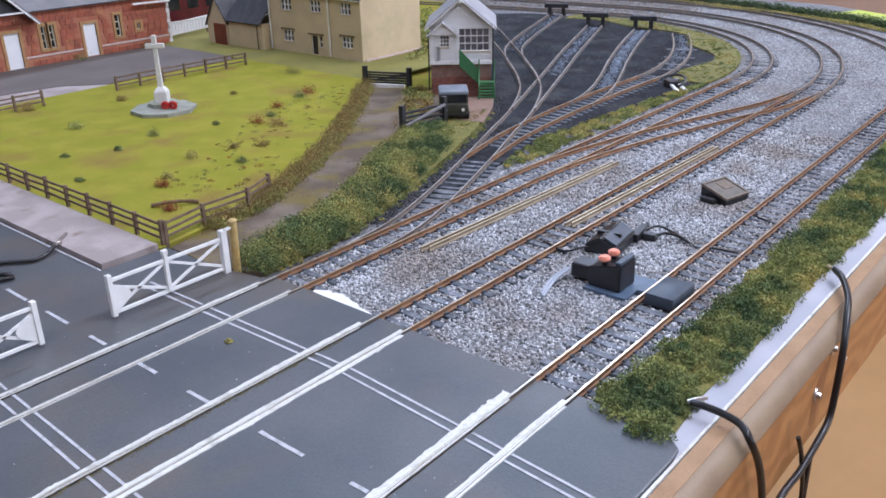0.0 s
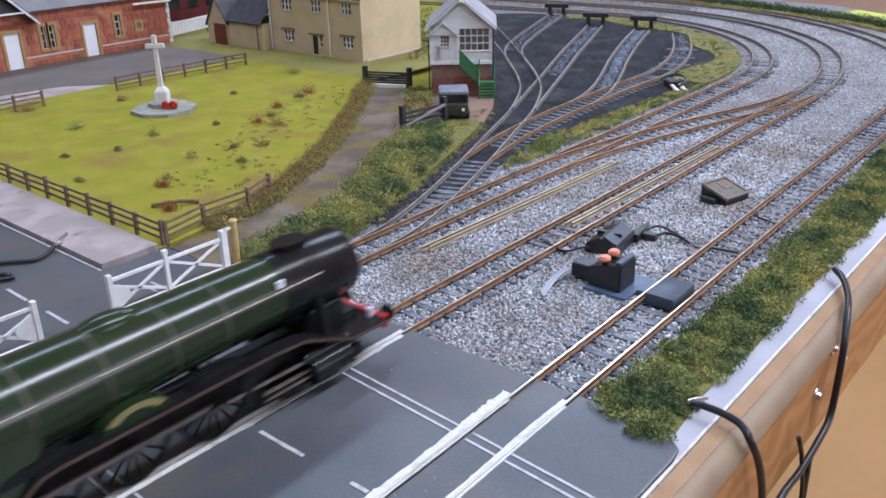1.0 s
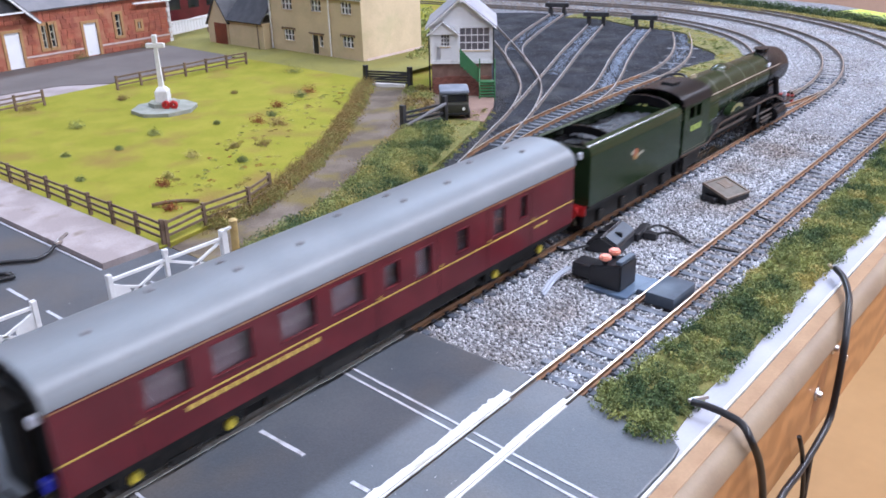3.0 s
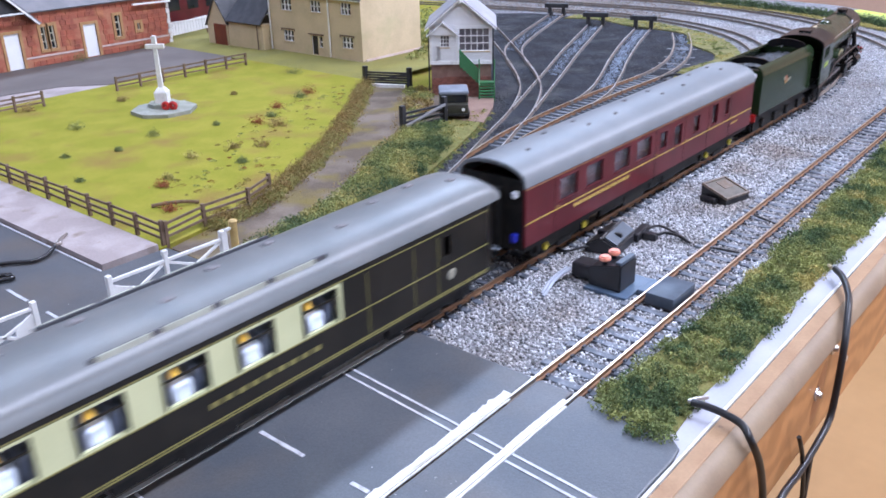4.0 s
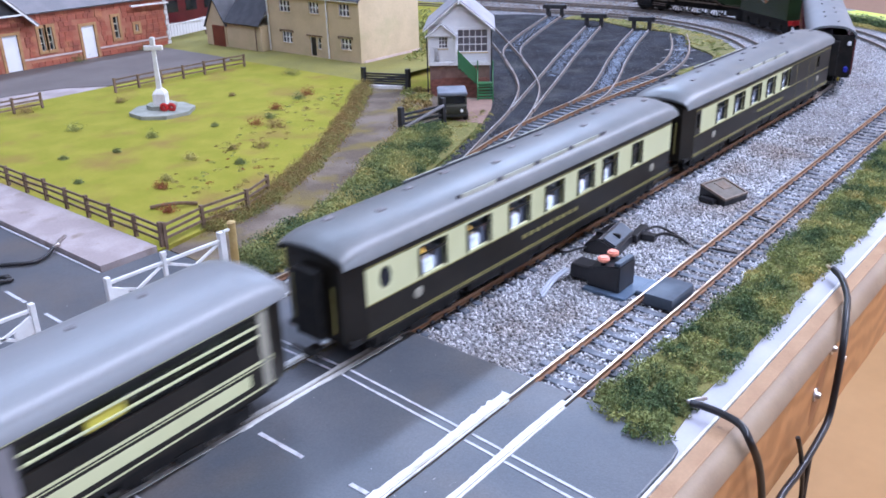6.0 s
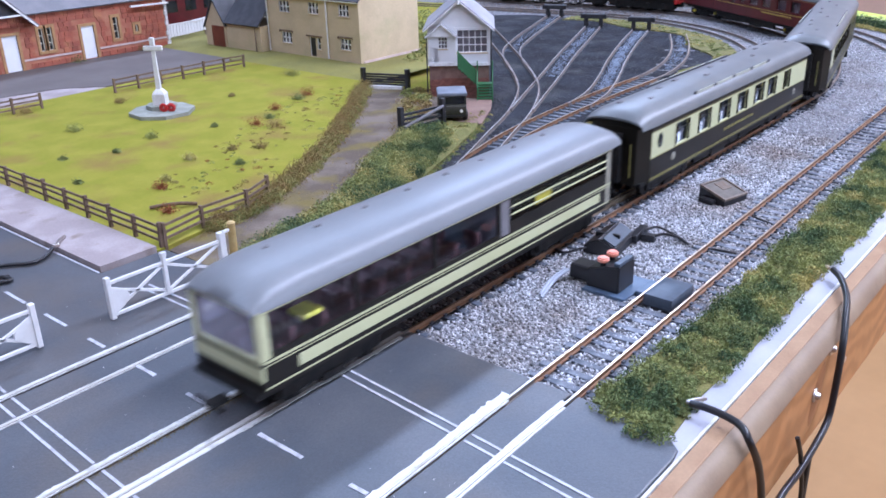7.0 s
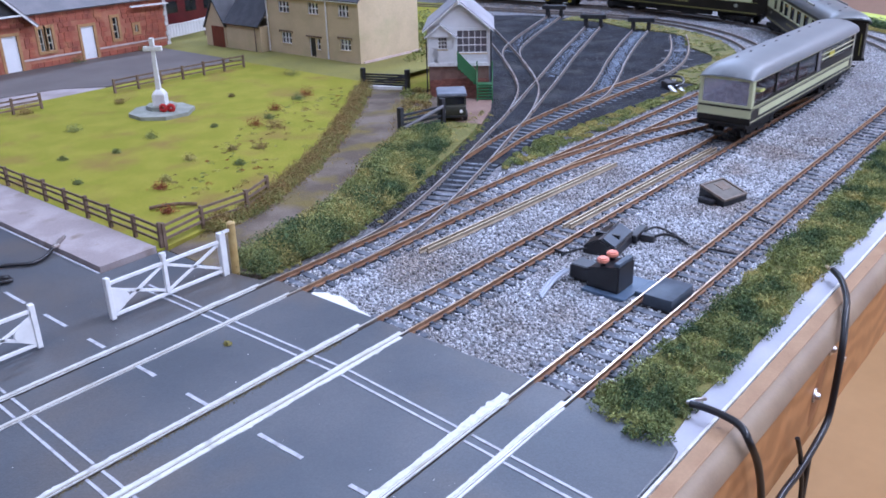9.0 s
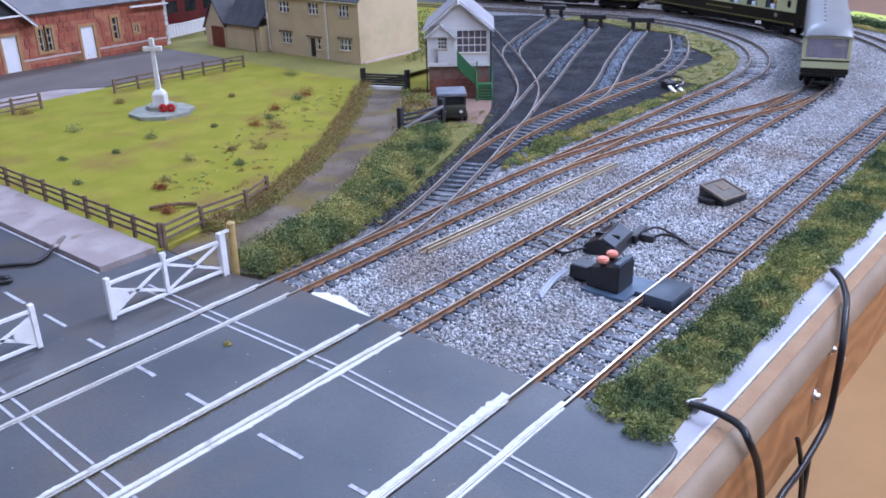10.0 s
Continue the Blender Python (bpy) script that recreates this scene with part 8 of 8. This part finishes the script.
    for s in (-1, 1):
        part("boiler_handrail", cyl(bmesh.new(), (-0.058, s * 0.0131, 0.0420), (0.062, s * 0.0121, 0.0420), 0.0003, None, 6), M["railworn"], t)
        # boiler fitting in white, which paints the bright reflection on it
        part("handrail_knob", box(bmesh.new(), 0.0430, 0.0456, s * 0.0112 - 0.0005, s * 0.0112 + 0.0005, 0.0428, 0.0452), M["cloth"], t, "small boiler fitting with its glint painted white")
        # running plate in steps
        run = sweep(bmesh.new(), [Vector((x, s * 0.0140, z)) for x, z in PLATE], [(-0.0030, -0.0006), (0.0030, -0.0006), (0.0030, 0.0006), (-0.0030, 0.0006)])
        rp = part("running_plate", run, M["smokebox"], t)
        part("running_edge", sweep(bmesh.new(), [Vector((x, s * 0.0171, z)) for x, z in PLATE], [(-0.0002, -0.0008), (0.0002, -0.0008), (0.0002, 0.0003), (-0.0002, 0.0003)]), M["copper"], rp)
        for x, q, name in ((-0.043, "green_loco", "splasher"), (-0.014, "green_loco", "splasher"), (0.015, "green_loco", "splasher")):
            bm = bmesh.new()
            n = 14
            pts = [(x + 0.0110 * math.cos(math.pi * k / n), 0.0246 + (0.0062 if -0.03 < x < 0 else 0.0036) * math.sin(math.pi * k / n)) for k in range(n + 1)]
            a = [bm.verts.new((u, s * 0.0155, z)) for u, z in pts]
            b = [bm.verts.new((u, s * 0.0112, z)) for u, z in pts]
            bm.faces.new(a)
            bm.faces.new(b[::-1])
            for i in range(len(pts)):
                j = (i + 1) % len(pts)
                bm.faces.new((a[i], b[i], b[j], a[j]))
            sp = part(name, bm, M["smokebox" if x > 0 or x < -0.03 else q], t)
            if -0.03 < x < 0:
                bm = bmesh.new()
                for k in range(12):
                    a0, a1 = math.pi * (0.16 + 0.68 * k / 12), math.pi * (0.16 + 0.68 * (k + 1) / 12)
                    v = [bm.verts.new((x + rr_ * 1.75 * math.cos(c), s * 0.0158, 0.0246 + rr_ * math.sin(c))) for rr_, c in ((0.0061, a0), (0.0061, a1), (0.0042, a1), (0.0042, a0))]
                    bm.faces.new(v)
                bmesh.ops.remove_doubles(bm, verts=bm.verts, dist=1e-6)
                bmesh.ops.solidify(bm, geom=bm.faces[:], thickness=0.0002)
                part("nameplate", bm, M["brassband"], sp, "curved brass nameplate")
        part("cylinder", cyl(bmesh.new(), (0.050, s * 0.0148, 0.0098), (0.067, s * 0.0148, 0.0098), 0.0046, None, 18), M["smokebox"], t, smooth=True)
        part("valve_chest", cyl(bmesh.new(), (0.048, s * 0.0140, 0.0148), (0.069, s * 0.0140, 0.0148), 0.0026, None, 14), M["smokebox"], t, smooth=True)
        part("steam_pipe", cyl(bmesh.new(), (0.0590, s * 0.0118, 0.0330), (0.0600, s * 0.0140, 0.0165), 0.0019, None, 10), M["smokebox"], t, smooth=True)
        part("front_handrail", cyl(bmesh.new(), (0.0860, s * 0.0140, 0.0152), (0.0860, s * 0.0140, 0.0215), 0.0003, None, 6), M["steelrail"], t)
        part("connecting_rod_guide", box(bmesh.new(), 0.030, 0.050, s * 0.0150 - 0.0006, s * 0.0150 + 0.0006, 0.0080, 0.0088), M["motion_rod"], t)
        part("slide_bar", box(bmesh.new(), 0.030, 0.050, s * 0.0150 - 0.0006, s * 0.0150 + 0.0006, 0.0104, 0.0112), M["motion_rod"], t)
        part("radius_rod", bar(bmesh.new(), (0.016, s * 0.0150, 0.0150), (0.048, s * 0.0150, 0.0145), 0.0006, 0.0011), M["motion_rod"], t)
        part("gear_bracket", box(bmesh.new(), 0.022, 0.026, s * 0.0145 - 0.0008, s * 0.0145 + 0.0008, 0.0100, 0.0238), M["smokebox"], t)
        rod = part("coupling_rod", bar(bmesh.new(), (-0.0300, 0, 0), (0.0300, 0, 0), 0.0007, 0.0016), M["motion_rod"], t)
        RODS.append((rod, s))
        part("trailing_frame", box(bmesh.new(), -0.092, -0.062, s * 0.0132 - 0.0007, s * 0.0132 + 0.0007, 0.0055, 0.0140), M["under"], t)
        part("cab_steps", box(bmesh.new(), -0.089, -0.083, s * 0.0160 - 0.0008, s * 0.0160 + 0.0008, 0.0050, 0.0145), M["under"], t)
    part("main_frame", box(bmesh.new(), -0.092, 0.084, -0.0052, 0.0052, 0.0085, 0.0180), M["under"], t)
    # cab
    for s in (-1, 1):
        holes = [(-0.0865, -0.0795, 0.0360, 0.0428), (-0.0780, -0.0715, 0.0360, 0.0428)]
        cs = part("cab_side", wall_y(bmesh.new(), s * 0.0170, -0.0930, -0.0600, 0.0165, 0.0452, -s * 0.0010, holes), M["green_loco"], t, "dark green cab side sheet")
        for k in range(5):
            part("number_bar", box(bmesh.new(), -0.0838 + k * 0.0028, -0.0817 + k * 0.0028, s * 0.0170 - 0.0001, s * 0.0170 + 0.00015, 0.0286, 0.0318), M["numyellow"], cs)
        part("lining", box(bmesh.new(), -0.0920, -0.0610, s * 0.0170 - 0.0001, s * 0.0170 + 0.00012, 0.0180, 0.0184), M["lining"], cs)
    part("cab_front", box(bmesh.new(), -0.0610, -0.0600, -0.0160, 0.0160, 0.0150, 0.0478), M["green_loco"], t)
    part("cab_floor", box(bmesh.new(), -0.0935, -0.0611, -0.0160, 0.0160, 0.0150, 0.0165), M["under"], t)
    bm = bmesh.new()
    sec = [(0.0176 * math.cos(math.pi * k / 14), 0.0446 + 0.0084 * math.sin(math.pi * k / 14) ** 0.8) for k in range(15)]
    sec += [(y * 0.95, z - 0.0009) for y, z in sec[::-1]]
    r = loft(bm, sec, [-0.0955, -0.0592])
    bm.faces.new(r[0])
    bm.faces.new(r[-1][::-1])
    cr = part("cab_roof", bm, M["smokebox"], t, "black cab roof", smooth=True)
    part("roof_vent", box(bmesh.new(), -0.082, -0.074, -0.004, 0.004, 0.0526, 0.0540, 0.0003), M["smokebox"], cr)
    part("backhead", box(bmesh.new(), -0.0680, -0.0611, -0.0110, 0.0110, 0.0166, 0.0380, 0.002), M["smokebox"], t)
    part("backhead_fitting", box(bmesh.new(), -0.0695, -0.0681, -0.006, 0.006, 0.030, 0.034, 0.0004), M["brass"], t)
    # front end
    bb = part("buffer_beam", box(bmesh.new(), 0.0865, 0.0885, -0.0160, 0.0160, 0.0112, 0.0160), M["beamred"], t, "red buffer beam")
    for s in (-1, 1):
        bm = cyl(bmesh.new(), (0.0885, s * 0.0112, 0.0138), (0.0930, s * 0.0112, 0.0138), 0.0013, None, 10)
        cyl(bm, (0.0930, s * 0.0112, 0.0138), (0.0938, s * 0.0112, 0.0138), 0.0030, None, 16)
        part("buffer", bm, M["smokebox"], bb)
        part("front_lamp", box(bmesh.new(), 0.0838, 0.0860, s * 0.0105 - 0.0012, s * 0.0105 + 0.0012, 0.0152, 0.0188, 0.0004), M["cloth"], t, "small white lamp")
    part("front_platform", box(bmesh.new(), 0.0660, 0.0865, -0.0155, 0.0155, 0.0140, 0.0152), M["smokebox"], t)
    part("front_coupling", box(bmesh.new(), 0.0885, 0.0950, -0.0025, 0.0025, 0.0062, 0.0080), M["under"], t)
    for x in (-0.043, -0.014, 0.015):
        wheelset(x, 0.0132, t, "driving_wheelset", "under", True)
    wheelset(-0.078, 0.0072, t, "trailing_wheelset")
    b = bogie(0.058, t, 0.026, 0.0062)
    TRAIN.append((t, 0.094, 0.085))


locomotive()
tender()
maroon_coach()
pullman(1, 0.6990)
pullman(2, 0.9660)
observation()


def motions():
    """Keys the train along the main line, its bogies, wheels and rods."""
    span = {}
    for v, middle, base in TRAIN:
        ride(v, middle, base)
        span[v] = (middle, base)
    for b, v, x in BOGIES:
        middle, base = span[v]
        rows = []
        for k in range(21):
            s = front_at(k * 0.5) - middle
            p, q = on_line(s - base / 2)[0], on_line(s + base / 2)[0]
            d = on_line(s + x)[1]
            turn = math.degrees(math.atan2(d.y, d.x) - math.atan2((q - p).y, (q - p).x))
            rows.append((k * 0.5, pose(x, 0, 0, 0, 0, turn)))
        walk(b, rows)
    frames = [k / FPS for k in range(301)]
    gone = [front_at(t) for t in frames]
    for w, x, r in WHEELSETS:
        walk(w, [(t, Matrix.Translation((x, 0, r)) @ Matrix.Rotation(s / r, 4, "Y")) for t, s in zip(frames, gone)])
    for rod, side in RODS:
        rows = []
        for t, s in zip(frames, gone):
            a = s / 0.0132 + (math.pi / 2 if side > 0 else 0)
            rows.append((t, Matrix.Translation((-0.014 + 0.0042 * math.cos(a), side * 0.0112, 0.0132 - 0.0042 * math.sin(a)))))
        walk(rod, rows)

motions()
